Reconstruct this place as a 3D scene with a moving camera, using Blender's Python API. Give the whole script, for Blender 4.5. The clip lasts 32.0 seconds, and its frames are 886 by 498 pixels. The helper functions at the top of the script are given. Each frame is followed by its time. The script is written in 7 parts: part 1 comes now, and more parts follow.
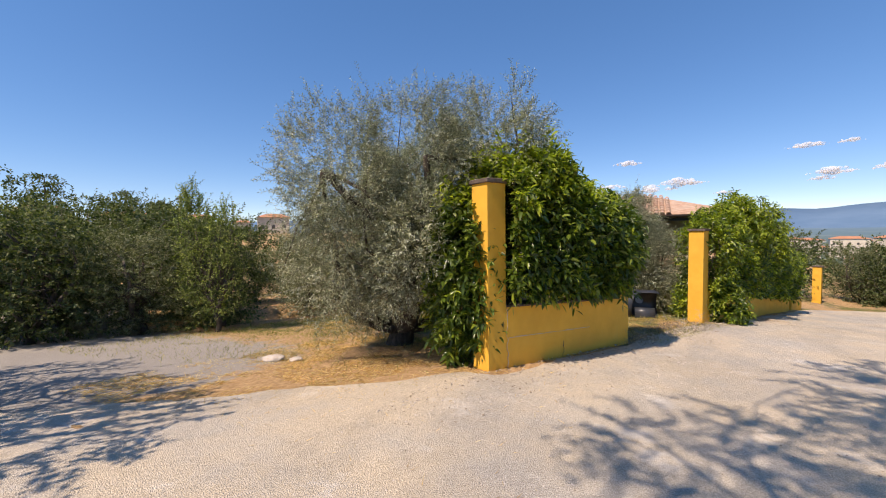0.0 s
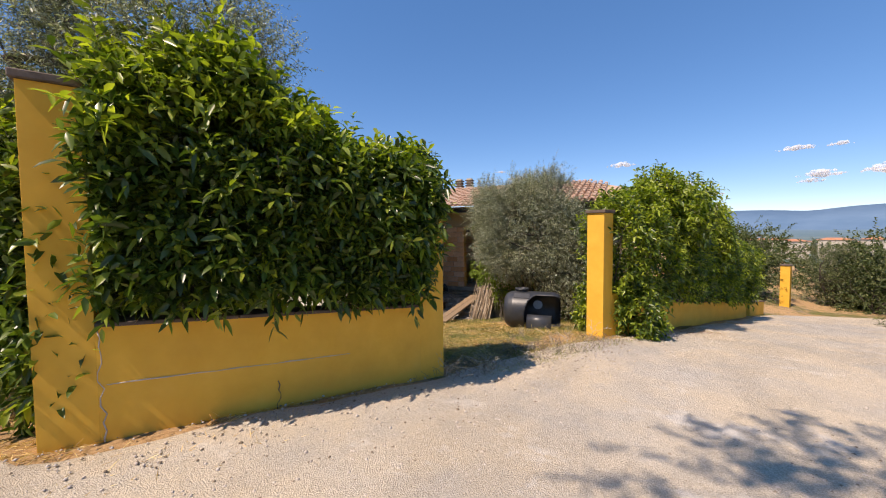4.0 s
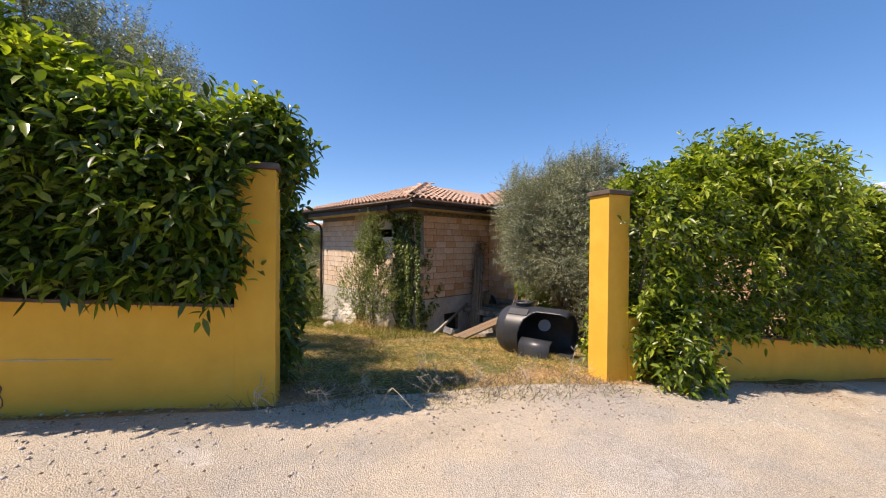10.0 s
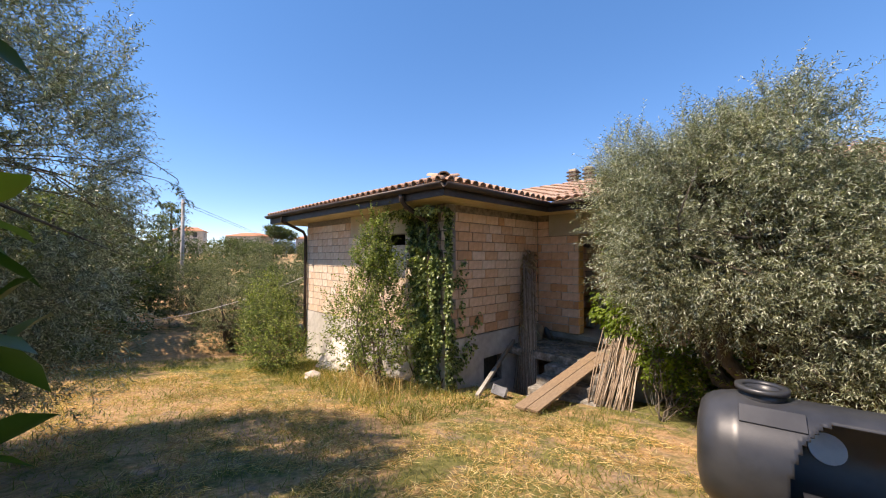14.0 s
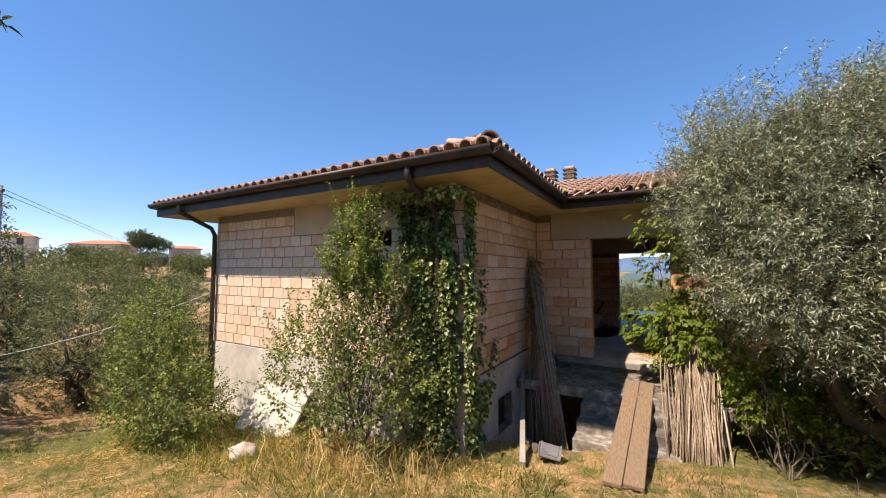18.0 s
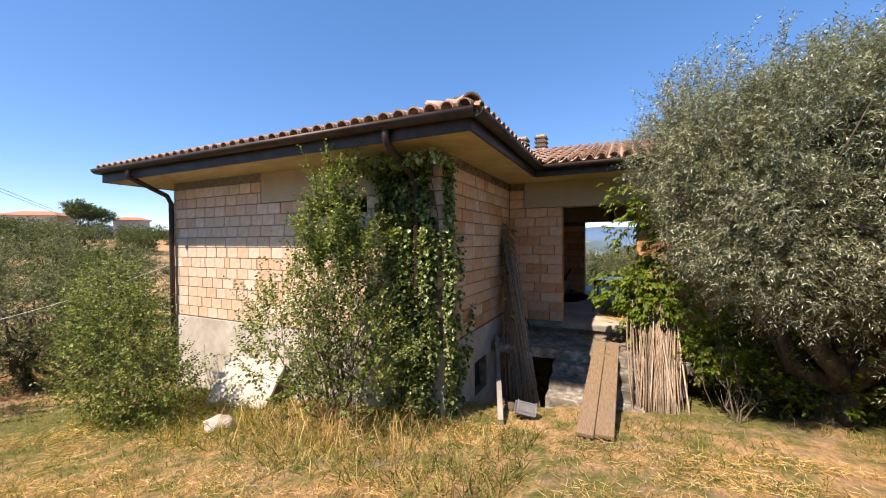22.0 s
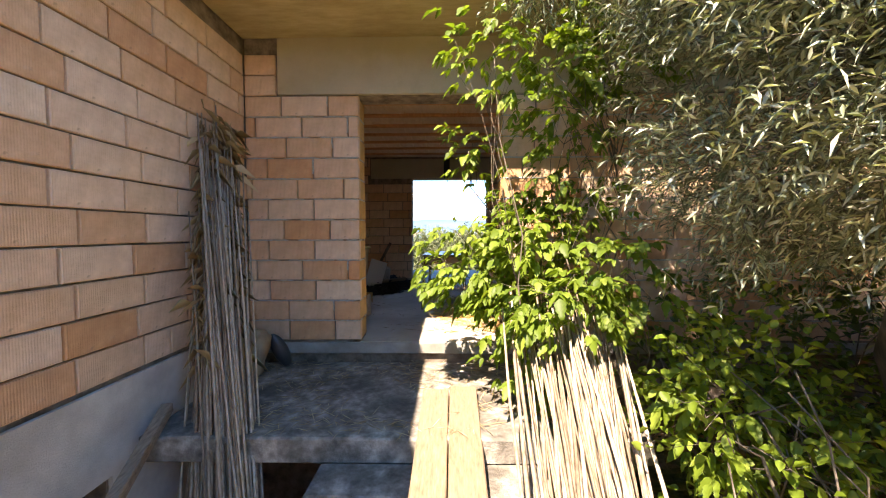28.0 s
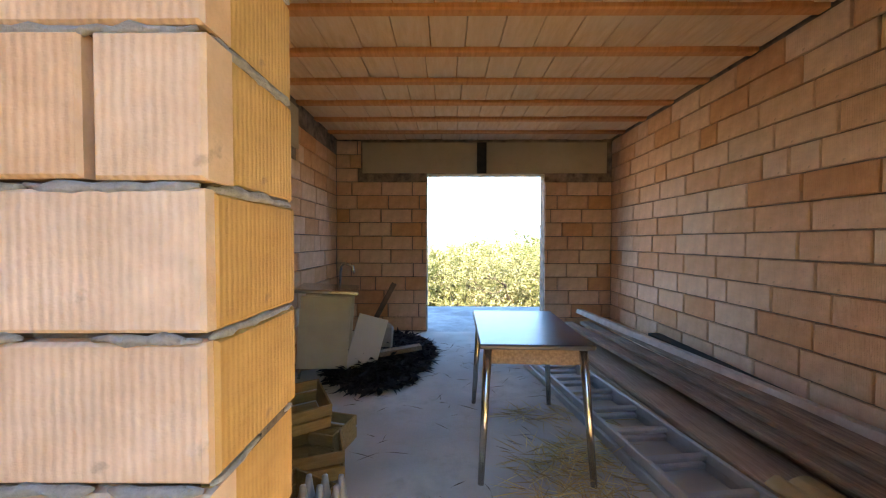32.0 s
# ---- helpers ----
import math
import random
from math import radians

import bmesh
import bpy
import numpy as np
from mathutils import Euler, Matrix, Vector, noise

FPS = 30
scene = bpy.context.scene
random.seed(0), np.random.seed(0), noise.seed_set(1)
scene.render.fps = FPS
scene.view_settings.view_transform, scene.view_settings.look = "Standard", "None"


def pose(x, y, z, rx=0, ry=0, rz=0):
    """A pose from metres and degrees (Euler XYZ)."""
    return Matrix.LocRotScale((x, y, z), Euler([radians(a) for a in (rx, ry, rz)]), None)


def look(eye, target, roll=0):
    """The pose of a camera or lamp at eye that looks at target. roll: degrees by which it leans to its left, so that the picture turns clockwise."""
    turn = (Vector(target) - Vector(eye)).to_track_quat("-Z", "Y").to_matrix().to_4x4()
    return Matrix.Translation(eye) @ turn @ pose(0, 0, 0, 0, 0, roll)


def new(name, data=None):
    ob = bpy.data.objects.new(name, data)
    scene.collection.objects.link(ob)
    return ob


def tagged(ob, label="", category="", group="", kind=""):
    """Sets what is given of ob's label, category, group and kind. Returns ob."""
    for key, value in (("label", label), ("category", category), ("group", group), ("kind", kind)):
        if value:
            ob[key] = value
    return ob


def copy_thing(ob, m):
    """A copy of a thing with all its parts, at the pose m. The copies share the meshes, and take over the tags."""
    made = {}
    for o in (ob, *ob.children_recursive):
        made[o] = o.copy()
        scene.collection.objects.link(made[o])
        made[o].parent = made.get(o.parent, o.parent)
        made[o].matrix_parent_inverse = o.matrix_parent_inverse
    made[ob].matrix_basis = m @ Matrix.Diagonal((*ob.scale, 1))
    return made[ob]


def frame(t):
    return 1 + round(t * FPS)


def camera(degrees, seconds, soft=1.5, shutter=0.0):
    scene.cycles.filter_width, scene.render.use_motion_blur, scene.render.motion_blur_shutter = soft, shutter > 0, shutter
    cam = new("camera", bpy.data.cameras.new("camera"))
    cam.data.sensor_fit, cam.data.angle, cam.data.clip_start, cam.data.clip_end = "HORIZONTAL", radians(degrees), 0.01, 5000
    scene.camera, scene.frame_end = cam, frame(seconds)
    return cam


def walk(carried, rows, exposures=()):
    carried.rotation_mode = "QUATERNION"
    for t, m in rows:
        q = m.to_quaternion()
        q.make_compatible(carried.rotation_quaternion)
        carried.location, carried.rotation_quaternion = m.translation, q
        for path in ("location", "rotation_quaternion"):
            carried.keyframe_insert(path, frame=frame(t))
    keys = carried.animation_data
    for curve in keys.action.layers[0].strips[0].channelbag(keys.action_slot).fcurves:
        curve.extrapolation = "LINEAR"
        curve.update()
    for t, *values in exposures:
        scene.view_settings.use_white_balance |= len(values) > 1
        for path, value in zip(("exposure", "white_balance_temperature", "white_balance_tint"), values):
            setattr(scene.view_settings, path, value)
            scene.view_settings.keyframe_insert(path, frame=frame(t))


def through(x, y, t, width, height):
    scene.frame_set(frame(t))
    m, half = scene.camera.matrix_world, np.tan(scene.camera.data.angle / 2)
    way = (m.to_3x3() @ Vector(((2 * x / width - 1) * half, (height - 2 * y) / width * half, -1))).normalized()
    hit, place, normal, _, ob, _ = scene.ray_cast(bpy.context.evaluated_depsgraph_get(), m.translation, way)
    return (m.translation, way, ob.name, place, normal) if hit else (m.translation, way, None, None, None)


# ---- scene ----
cam = camera(99.4, 32.0, soft=1.1)
# seconds, place, pitch, roll, yaw
ROWS = [
    (0, 0.846, 1.417, 2.515, -2.72, 0.84, 28.99),
    (0.5, 1.009, 1.919, 2.439, -2.73, 0.82, 29.09),
    (1, 1.185, 2.421, 2.388, -2.74, 0.78, 29.15),
    (1.5, 1.370, 2.913, 2.345, -2.74, 0.75, 29.19),
    (2, 1.571, 3.397, 2.319, -2.71, 0.69, 29.22),
    (2.5, 1.819, 3.879, 2.276, -2.75, 0.64, 29.22),
    (3, 2.089, 4.334, 2.235, -2.81, 0.59, 29.07),
    (3.5, 2.373, 4.770, 2.187, -2.80, 0.55, 28.69),
    (4, 2.633, 5.228, 2.117, -2.75, 0.53, 28.19),
    (4.5, 2.859, 5.670, 2.071, -2.78, 0.49, 27.11),
    (6.5, 3.529, 7.252, 1.902, -2.01, 0.25, 23.95),
    (7, 3.656, 7.574, 1.866, -1.81, 0.19, 24.43),
    (7.5, 3.748, 7.851, 1.831, -1.52, 0.07, 26.92),
    (8, 3.860, 8.019, 1.811, -1.12, 0.00, 29.38),
    (8.5, 3.938, 8.047, 1.814, -1.01, -0.19, 33.61),
    (9, 3.952, 8.003, 1.810, -0.88, -0.32, 39.40),
    (9.5, 3.955, 7.983, 1.809, -0.75, -0.36, 44.94),
    (10, 3.927, 8.020, 1.792, -0.72, -0.43, 46.54),
    (10.5, 3.726, 8.151, 1.770, -1.05, -0.51, 46.86),
    (11, 3.384, 8.350, 1.770, -1.09, -0.51, 47.01),
    (11.5, 2.976, 8.616, 1.772, -1.12, -0.46, 46.98),
    (12, 2.544, 8.887, 1.756, -0.85, -0.45, 46.89),
    (12.5, 2.106, 9.202, 1.716, -0.26, -0.27, 47.08),
    (13, 1.600, 9.504, 1.696, 0.51, -0.23, 47.30),
    (13.5, 1.095, 9.733, 1.701, 0.98, -0.10, 46.85),
    (14, 0.570, 9.914, 1.739, 1.32, -0.05, 45.61),
    (14.5, 0.169, 10.138, 1.746, 1.78, -0.03, 43.33),
    (16.5, -1.228, 10.582, 1.704, 2.54, -0.18, 37.91),
    (17, -1.591, 10.555, 1.671, 3.29, -0.17, 36.00),
    (17.5, -1.921, 10.520, 1.636, 3.41, -0.13, 32.96),
    (18, -2.207, 10.492, 1.613, 3.47, -0.12, 30.62),
    (18.5, -2.399, 10.365, 1.625, 3.69, -0.11, 29.04),
    (19, -2.509, 10.214, 1.602, 3.63, -0.07, 28.01),
    (19.5, -2.559, 10.153, 1.576, 3.35, 0.05, 27.46),
    (20, -2.562, 10.135, 1.563, 2.51, 0.13, 27.29),
    (20.5, -2.558, 10.139, 1.558, 1.44, 0.17, 27.32),
    (21, -2.548, 10.174, 1.558, 0.56, 0.15, 27.45),
    (21.5, -2.476, 10.286, 1.564, -0.19, 0.22, 27.40),
    (22, -2.380, 10.454, 1.565, -0.98, 0.35, 25.47),
    (22.5, -2.311, 10.622, 1.541, -1.31, 0.31, 21.74),
    (23, -2.320, 10.858, 1.488, -1.92, 0.27, 16.22),
    (23.5, -2.389, 11.211, 1.428, -2.07, 0.25, 10.61),
    (24, -2.457, 11.553, 1.403, -2.14, 0.22, 7.79),
    (24.5, -2.509, 11.980, 1.344, -2.57, 0.19, 6.27),
    (25, -2.542, 12.453, 1.263, -2.64, 0.32, 5.21),
    (25.5, -2.585, 12.913, 1.199, -2.69, 0.37, 4.68),
    (26, -2.622, 13.345, 1.077, -2.89, 0.38, 3.98),
    (26.5, -2.678, 13.736, 0.986, -2.67, 0.27, 3.11),
    (28.5, -2.608, 15.094, 0.983, -2.38, 0.04, 0.63),
    (29, -2.629, 15.523, 1.002, -2.29, -0.07, 0.58),
    (29.5, -2.643, 15.944, 1.072, -2.43, -0.06, 0.56),
    (30, -2.652, 16.402, 1.111, -2.58, -0.13, 0.46),
    (30.5, -2.749, 16.839, 1.134, -2.49, -0.29, 0.54),
    (31, -2.877, 17.179, 1.195, -2.18, -0.26, 0.71),
    (31.5, -3.054, 17.505, 1.239, -1.79, -0.12, 0.68),
    (32, -3.168, 17.789, 1.234, -1.20, -0.11, 0.48),
]
EXPO, SKY, SUN = 0.61, 0.185, 3.3
TINT = 20
EXPOSURES = [(0, 0.22, 7550), (4, 0.28, 7550), (8, 0.3, 7550), (10, 0.4, 7550), (13, 0.75, 7550), (16.5, 0.6, 7550), (20, 0.6, 7550), (23, 0.85, 7550), (25, 1.45, 7550), (26, 1.8, 7600), (28.5, 2.2, 7700), (30, 2.2, 7800), (31.2, 2.35, 7900), (31.6, 3.2, 8000), (32, 3.75, 8300)]
walk(cam, [(t, pose(x, y, z, 90 + pitch, roll, yaw)) for t, x, y, z, pitch, roll, yaw in ROWS],
     exposures=[(t, EXPO + e, kelvin, TINT) for t, e, kelvin in EXPOSURES])

# ---- sky and sun ----
SUN_DIR = Vector((0.26, 0.62, -1.0)).normalized()  # the way the light travels
world = bpy.data.worlds.new("sky")
scene.world = world
world.use_nodes = True
wn, wl = world.node_tree.nodes, world.node_tree.links
sky = wn.new("ShaderNodeTexSky")
sky.sky_type = "NISHITA"
sky.sun_disc = False
sky.sun_elevation = math.asin(-SUN_DIR.z)
sky.sun_rotation = math.atan2(-SUN_DIR.x, -SUN_DIR.y)
sky.altitude = 2500.0
sky.air_density, sky.dust_density, sky.ozone_density = 0.9, 0.0, 4.0
wn["Background"].inputs["Strength"].default_value = SKY
tone = wn.new("ShaderNodeHueSaturation")
tone.inputs["Hue"].default_value, tone.inputs["Saturation"].default_value = 0.506, 1.5
soft_sky = wn.new("ShaderNodeGamma")
soft_sky.inputs["Gamma"].default_value = 0.65
wl.new(sky.outputs["Color"], soft_sky.inputs["Color"])
wl.new(soft_sky.outputs["Color"], tone.inputs["Color"])
wl.new(tone.outputs["Color"], wn["Background"].inputs["Color"])
sun = new("sun", bpy.data.lights.new("sun", "SUN"))
sun.data.energy, sun.data.angle, sun.data.color = SUN, radians(0.53), (1.0, 0.93, 0.82)
sun.matrix_world = look((0, 0, 60), Vector((0, 0, 60)) + SUN_DIR)

# ---- materials ----
def tree_of(name):
    m = bpy.data.materials.new(name)
    m.use_nodes = True
    return m, m.node_tree.nodes, m.node_tree.links


def noise_node(nodes, links, scale, detail=6.0, rough=0.6, stretch=None, coord="Object"):
    tc = nodes.new("ShaderNodeTexCoord")
    n = nodes.new("ShaderNodeTexNoise")
    n.inputs["Scale"].default_value, n.inputs["Detail"].default_value, n.inputs["Roughness"].default_value = scale, detail, rough
    if stretch:
        mp = nodes.new("ShaderNodeMapping")
        mp.inputs["Scale"].default_value = stretch
        links.new(tc.outputs[coord], mp.inputs["Vector"])
        links.new(mp.outputs["Vector"], n.inputs["Vector"])
    else:
        links.new(tc.outputs[coord], n.inputs["Vector"])
    return n.outputs["Fac"]


def ramp_node(nodes, links, fac, stops):
    r = nodes.new("ShaderNodeValToRGB")
    els = r.color_ramp.elements
    while len(els) < len(stops):
        els.new(0.5)
    for e, (p, c) in zip(els, stops):
        e.position, e.color = p, (*c, 1)
    links.new(fac, r.inputs["Fac"])
    return r.outputs["Color"]


def mix_node(nodes, links, fac, a, b, mode="MIX"):
    m = nodes.new("ShaderNodeMix")
    m.data_type, m.blend_type = "RGBA", mode
    for socket, value in ((m.inputs[0], fac), (m.inputs[6], a), (m.inputs[7], b)):
        if isinstance(value, (int, float)):
            socket.default_value = value
        elif isinstance(value, tuple):
            socket.default_value = (*value, 1)
        else:
            links.new(value, socket)
    return m.outputs[2]


def math_node(nodes, links, op, a, b=0.5):
    m = nodes.new("ShaderNodeMath")
    m.operation = op
    for socket, value in ((m.inputs[0], a), (m.inputs[1], b)):
        if isinstance(value, (int, float)):
            socket.default_value = value
        else:
            links.new(value, socket)
    return m.outputs[0]


def bump_node(nodes, links, bsdf, height, strength, distance=0.01):
    b = nodes.new("ShaderNodeBump")
    b.inputs["Strength"].default_value, b.inputs["Distance"].default_value = strength, distance
    links.new(height, b.inputs["Height"])
    links.new(b.outputs["Normal"], bsdf.inputs["Normal"])


def surface(name, stops, scale=6.0, rough=0.8, bump=0.3, big=None, bigscale=0.6, metal=0.0, stretch=None, random_tint=0.0, fine=90.0, spec=0.4):
    """Grain ramp at one scale, stains at a larger one, fine relief; random_tint shifts whole objects."""
    m, n, l = tree_of(name)
    b = n["Principled BSDF"]
    fac = noise_node(n, l, scale, 8, 0.62, stretch)
    col = ramp_node(n, l, fac, stops)
    if big:
        f2 = ramp_node(n, l, noise_node(n, l, bigscale, 5, 0.6), [(0.42, (0, 0, 0)), (0.62, (1, 1, 1))])
        col = mix_node(n, l, math_node(n, l, "MULTIPLY", f2, big[1]), col, big[0])
    if random_tint:
        oi = n.new("ShaderNodeObjectInfo")
        hsv = n.new("ShaderNodeHueSaturation")
        v = math_node(n, l, "ADD", math_node(n, l, "MULTIPLY", oi.outputs["Random"], random_tint * 2), 1 - random_tint)
        l.new(v, hsv.inputs["Value"])
        l.new(col, hsv.inputs["Color"])
        col = hsv.outputs["Color"]
    l.new(col, b.inputs["Base Color"])
    b.inputs["Roughness"].default_value, b.inputs["Metallic"].default_value = rough, metal
    b.inputs["Specular IOR Level"].default_value = spec
    if bump:
        h = noise_node(n, l, fine, 6, 0.7, stretch)
        h2 = math_node(n, l, "ADD", h, fac)
        bump_node(n, l, b, h2, bump, 0.01)
    return m


def leaf_material(name, dark, light, odd=None, odd_share=0.1, gloss=0.45, through=0.35, glow=1.6, sharp=0.5):
    """Leaves: colour by island, gloss on top and light passing through."""
    m, n, l = tree_of(name)
    b = n["Principled BSDF"]
    g = n.new("ShaderNodeNewGeometry")
    stops = [(0.0, dark), (0.85, light)]
    if odd:
        stops = [(0.0, dark), (0.9 - odd_share, light), (0.94 - odd_share, odd), (1.0, odd)]
    col = ramp_node(n, l, g.outputs["Random Per Island"], stops)
    var = ramp_node(n, l, noise_node(n, l, 0.9, 3), [(0.35, (0.72, 0.76, 0.70)), (0.65, (1.15, 1.12, 1.0))])
    col = mix_node(n, l, 1.0, col, var, "MULTIPLY")
    l.new(col, b.inputs["Base Color"])
    b.inputs["Roughness"].default_value = sharp
    b.inputs["Specular IOR Level"].default_value = gloss
    t = n.new("ShaderNodeBsdfTranslucent")
    tcol = mix_node(n, l, 1.0, col, (1.15 * glow, 1.25 * glow, 0.5 * glow), "MULTIPLY")
    l.new(tcol, t.inputs["Color"])
    mx = n.new("ShaderNodeMixShader")
    mx.inputs[0].default_value = through
    l.new(b.outputs[0], mx.inputs[1])
    l.new(t.outputs[0], mx.inputs[2])
    l.new(mx.outputs[0], n["Material Output"].inputs["Surface"])
    return m


def ground_material():
    """Earth, dry straw and grass by the masks of the sheet."""
    m, n, l = tree_of("yard_ground")
    b = n["Principled BSDF"]
    fine = noise_node(n, l, 14, 8, 0.7)
    mid = noise_node(n, l, 2.2, 6, 0.65)
    earth = ramp_node(n, l, fine, [(0.3, (0.16, 0.115, 0.08)), (0.55, (0.30, 0.235, 0.17)), (0.75, (0.42, 0.35, 0.27))])
    straw = ramp_node(n, l, noise_node(n, l, 30, 6, 0.75, (1, 0.35, 1)), [(0.25, (0.17, 0.10, 0.05)), (0.5, (0.46, 0.29, 0.145)), (0.75, (0.70, 0.50, 0.29))])
    green = ramp_node(n, l, fine, [(0.3, (0.06, 0.068, 0.022)), (0.55, (0.19, 0.18, 0.06)), (0.8, (0.36, 0.31, 0.13))])
    gravel = ramp_node(n, l, noise_node(n, l, 60, 5, 0.75), [(0.3, (0.20, 0.175, 0.15)), (0.55, (0.38, 0.345, 0.30)), (0.8, (0.56, 0.52, 0.47))])
    a = n.new("ShaderNodeVertexColor")
    a.layer_name = "cover"
    sep = n.new("ShaderNodeSeparateColor")
    l.new(a.outputs["Color"], sep.inputs["Color"])

    def masked(share, breakup):
        s = math_node(n, l, "ADD", share, math_node(n, l, "MULTIPLY", math_node(n, l, "SUBTRACT", breakup, 0.5), 1.5))
        return ramp_node(n, l, s, [(0.38, (0, 0, 0)), (0.62, (1, 1, 1))])
    col = mix_node(n, l, masked(sep.outputs["Red"], mid), earth, straw)
    col = mix_node(n, l, masked(sep.outputs["Green"], noise_node(n, l, 3.1, 6, 0.65)), col, green)
    col = mix_node(n, l, masked(sep.outputs["Blue"], noise_node(n, l, 2.7, 6, 0.7)), col, gravel)
    l.new(col, b.inputs["Base Color"])
    b.inputs["Roughness"].default_value = 0.95
    b.inputs["Specular IOR Level"].default_value = 0.15
    bump_node(n, l, b, math_node(n, l, "ADD", fine, noise_node(n, l, 55, 6, 0.7)), 0.8, 0.03)
    return m


def road_material():
    """Worn, sun-bleached asphalt with sandy dust and loose chippings."""
    m, n, l = tree_of("road_surface")
    b = n["Principled BSDF"]
    grit = noise_node(n, l, 70, 6, 0.75)
    stone = n.new("ShaderNodeTexVoronoi")
    stone.inputs["Scale"].default_value = 105
    tc = n.new("ShaderNodeTexCoord")
    l.new(tc.outputs["Object"], stone.inputs["Vector"])
    base = ramp_node(n, l, grit, [(0.3, (0.36, 0.315, 0.26)), (0.5, (0.60, 0.54, 0.455)), (0.72, (0.78, 0.715, 0.62))])
    dust = ramp_node(n, l, noise_node(n, l, 40, 5, 0.7), [(0.3, (0.58, 0.475, 0.345)), (0.7, (0.82, 0.70, 0.535))])
    fac = ramp_node(n, l, noise_node(n, l, 0.55, 6, 0.62), [(0.40, (0, 0, 0)), (0.56, (1, 1, 1))])
    col = mix_node(n, l, fac, base, dust)
    chips = ramp_node(n, l, stone.outputs["Distance"], [(0.05, (1.32, 1.30, 1.28)), (0.35, (0.92, 0.92, 0.92)), (0.7, (0.55, 0.55, 0.55))])
    col = mix_node(n, l, 0.6, col, mix_node(n, l, 1.0, col, chips, "MULTIPLY"))
    speck = ramp_node(n, l, noise_node(n, l, 150, 3, 0.6), [(0.36, (0.45, 0.43, 0.40)), (0.46, (1, 1, 1)), (0.60, (1, 1, 1)), (0.70, (1.35, 1.34, 1.32))])
    col = mix_node(n, l, 0.7, col, mix_node(n, l, 1.0, col, speck, "MULTIPLY"))
    worn = ramp_node(n, l, noise_node(n, l, 1.7, 8, 0.7), [(0.57, (0, 0, 0)), (0.68, (0.6, 0.6, 0.6))])
    col = mix_node(n, l, worn, col, (0.72, 0.68, 0.62))
    damp = ramp_node(n, l, noise_node(n, l, 2.9, 9, 0.78), [(0.60, (0, 0, 0)), (0.70, (0.5, 0.5, 0.5))])
    col = mix_node(n, l, damp, col, (0.24, 0.205, 0.165))
    grey = ramp_node(n, l, noise_node(n, l, 0.9, 7, 0.68, (1.0, 0.45, 1.0)), [(0.47, (0, 0, 0)), (0.60, (0.6, 0.6, 0.6))])
    col = mix_node(n, l, grey, col, mix_node(n, l, 1.0, col, (0.74, 0.76, 0.80), "MULTIPLY"))
    crack = n.new("ShaderNodeTexVoronoi")
    crack.feature = "DISTANCE_TO_EDGE"
    crack.inputs["Scale"].default_value = 0.55
    wob = n.new("ShaderNodeTexNoise")
    wob.inputs["Scale"].default_value, wob.inputs["Detail"].default_value = 2.5, 6
    l.new(tc.outputs["Object"], wob.inputs["Vector"])
    add = n.new("ShaderNodeVectorMath")
    add.operation = "ADD"
    l.new(tc.outputs["Object"], add.inputs[0])
    l.new(wob.outputs["Color"], add.inputs[1])
    l.new(add.outputs[0], crack.inputs["Vector"])
    line = ramp_node(n, l, crack.outputs["Distance"], [(0.0, (0.18, 0.18, 0.18)), (0.012, (0, 0, 0))])
    col = mix_node(n, l, line, col, (0.16, 0.14, 0.115))
    l.new(col, b.inputs["Base Color"])
    b.inputs["Roughness"].default_value = 0.93
    b.inputs["Specular IOR Level"].default_value = 0.2
    bump_node(n, l, b, math_node(n, l, "SUBTRACT", grit, stone.outputs["Distance"]), 0.75, 0.012)
    return m


def brick_material(name="clay_block", tones=((0.0, (0.75, 0.505, 0.335)), (0.2, (0.66, 0.36, 0.185)), (0.40, (0.77, 0.545, 0.37)), (0.62, (0.79, 0.59, 0.435)), (0.82, (0.70, 0.43, 0.25)), (1.0, (0.81, 0.63, 0.47)))):
    """Hollow clay blocks: pale pink to orange, vertical ribs, mortar smears."""
    m, n, l = tree_of(name)
    b = n["Principled BSDF"]
    oi = n.new("ShaderNodeObjectInfo")
    tone = ramp_node(n, l, oi.outputs["Random"], list(tones))
    grain = noise_node(n, l, 9, 8, 0.65)
    tint = ramp_node(n, l, grain, [(0.3, (0.80, 0.76, 0.72)), (0.6, (1.0, 1.0, 1.0)), (0.78, (1.12, 1.14, 1.16))])
    col = mix_node(n, l, 1.0, tone, tint, "MULTIPLY")
    stain = ramp_node(n, l, noise_node(n, l, 3.3, 8, 0.7), [(0.58, (0, 0, 0)), (0.72, (0.55, 0.55, 0.55))])
    col = mix_node(n, l, stain, col, (0.62, 0.52, 0.43))
    dark = ramp_node(n, l, noise_node(n, l, 12, 5, 0.6), [(0.66, (0, 0, 0)), (0.74, (0.45, 0.45, 0.45))])
    col = mix_node(n, l, dark, col, (0.25, 0.16, 0.11))
    l.new(col, b.inputs["Base Color"])
    b.inputs["Roughness"].default_value = 0.9
    b.inputs["Specular IOR Level"].default_value = 0.2
    tc = n.new("ShaderNodeTexCoord")
    w = n.new("ShaderNodeTexWave")
    w.inputs["Scale"].default_value, w.inputs["Distortion"].default_value = 25, 1.6
    w.bands_direction = "X"
    l.new(tc.outputs["Object"], w.inputs["Vector"])
    h = math_node(n, l, "ADD", math_node(n, l, "MULTIPLY", w.outputs["Fac"], 0.36), noise_node(n, l, 45, 6, 0.7))
    bump_node(n, l, b, h, 0.55, 0.006)
    return m


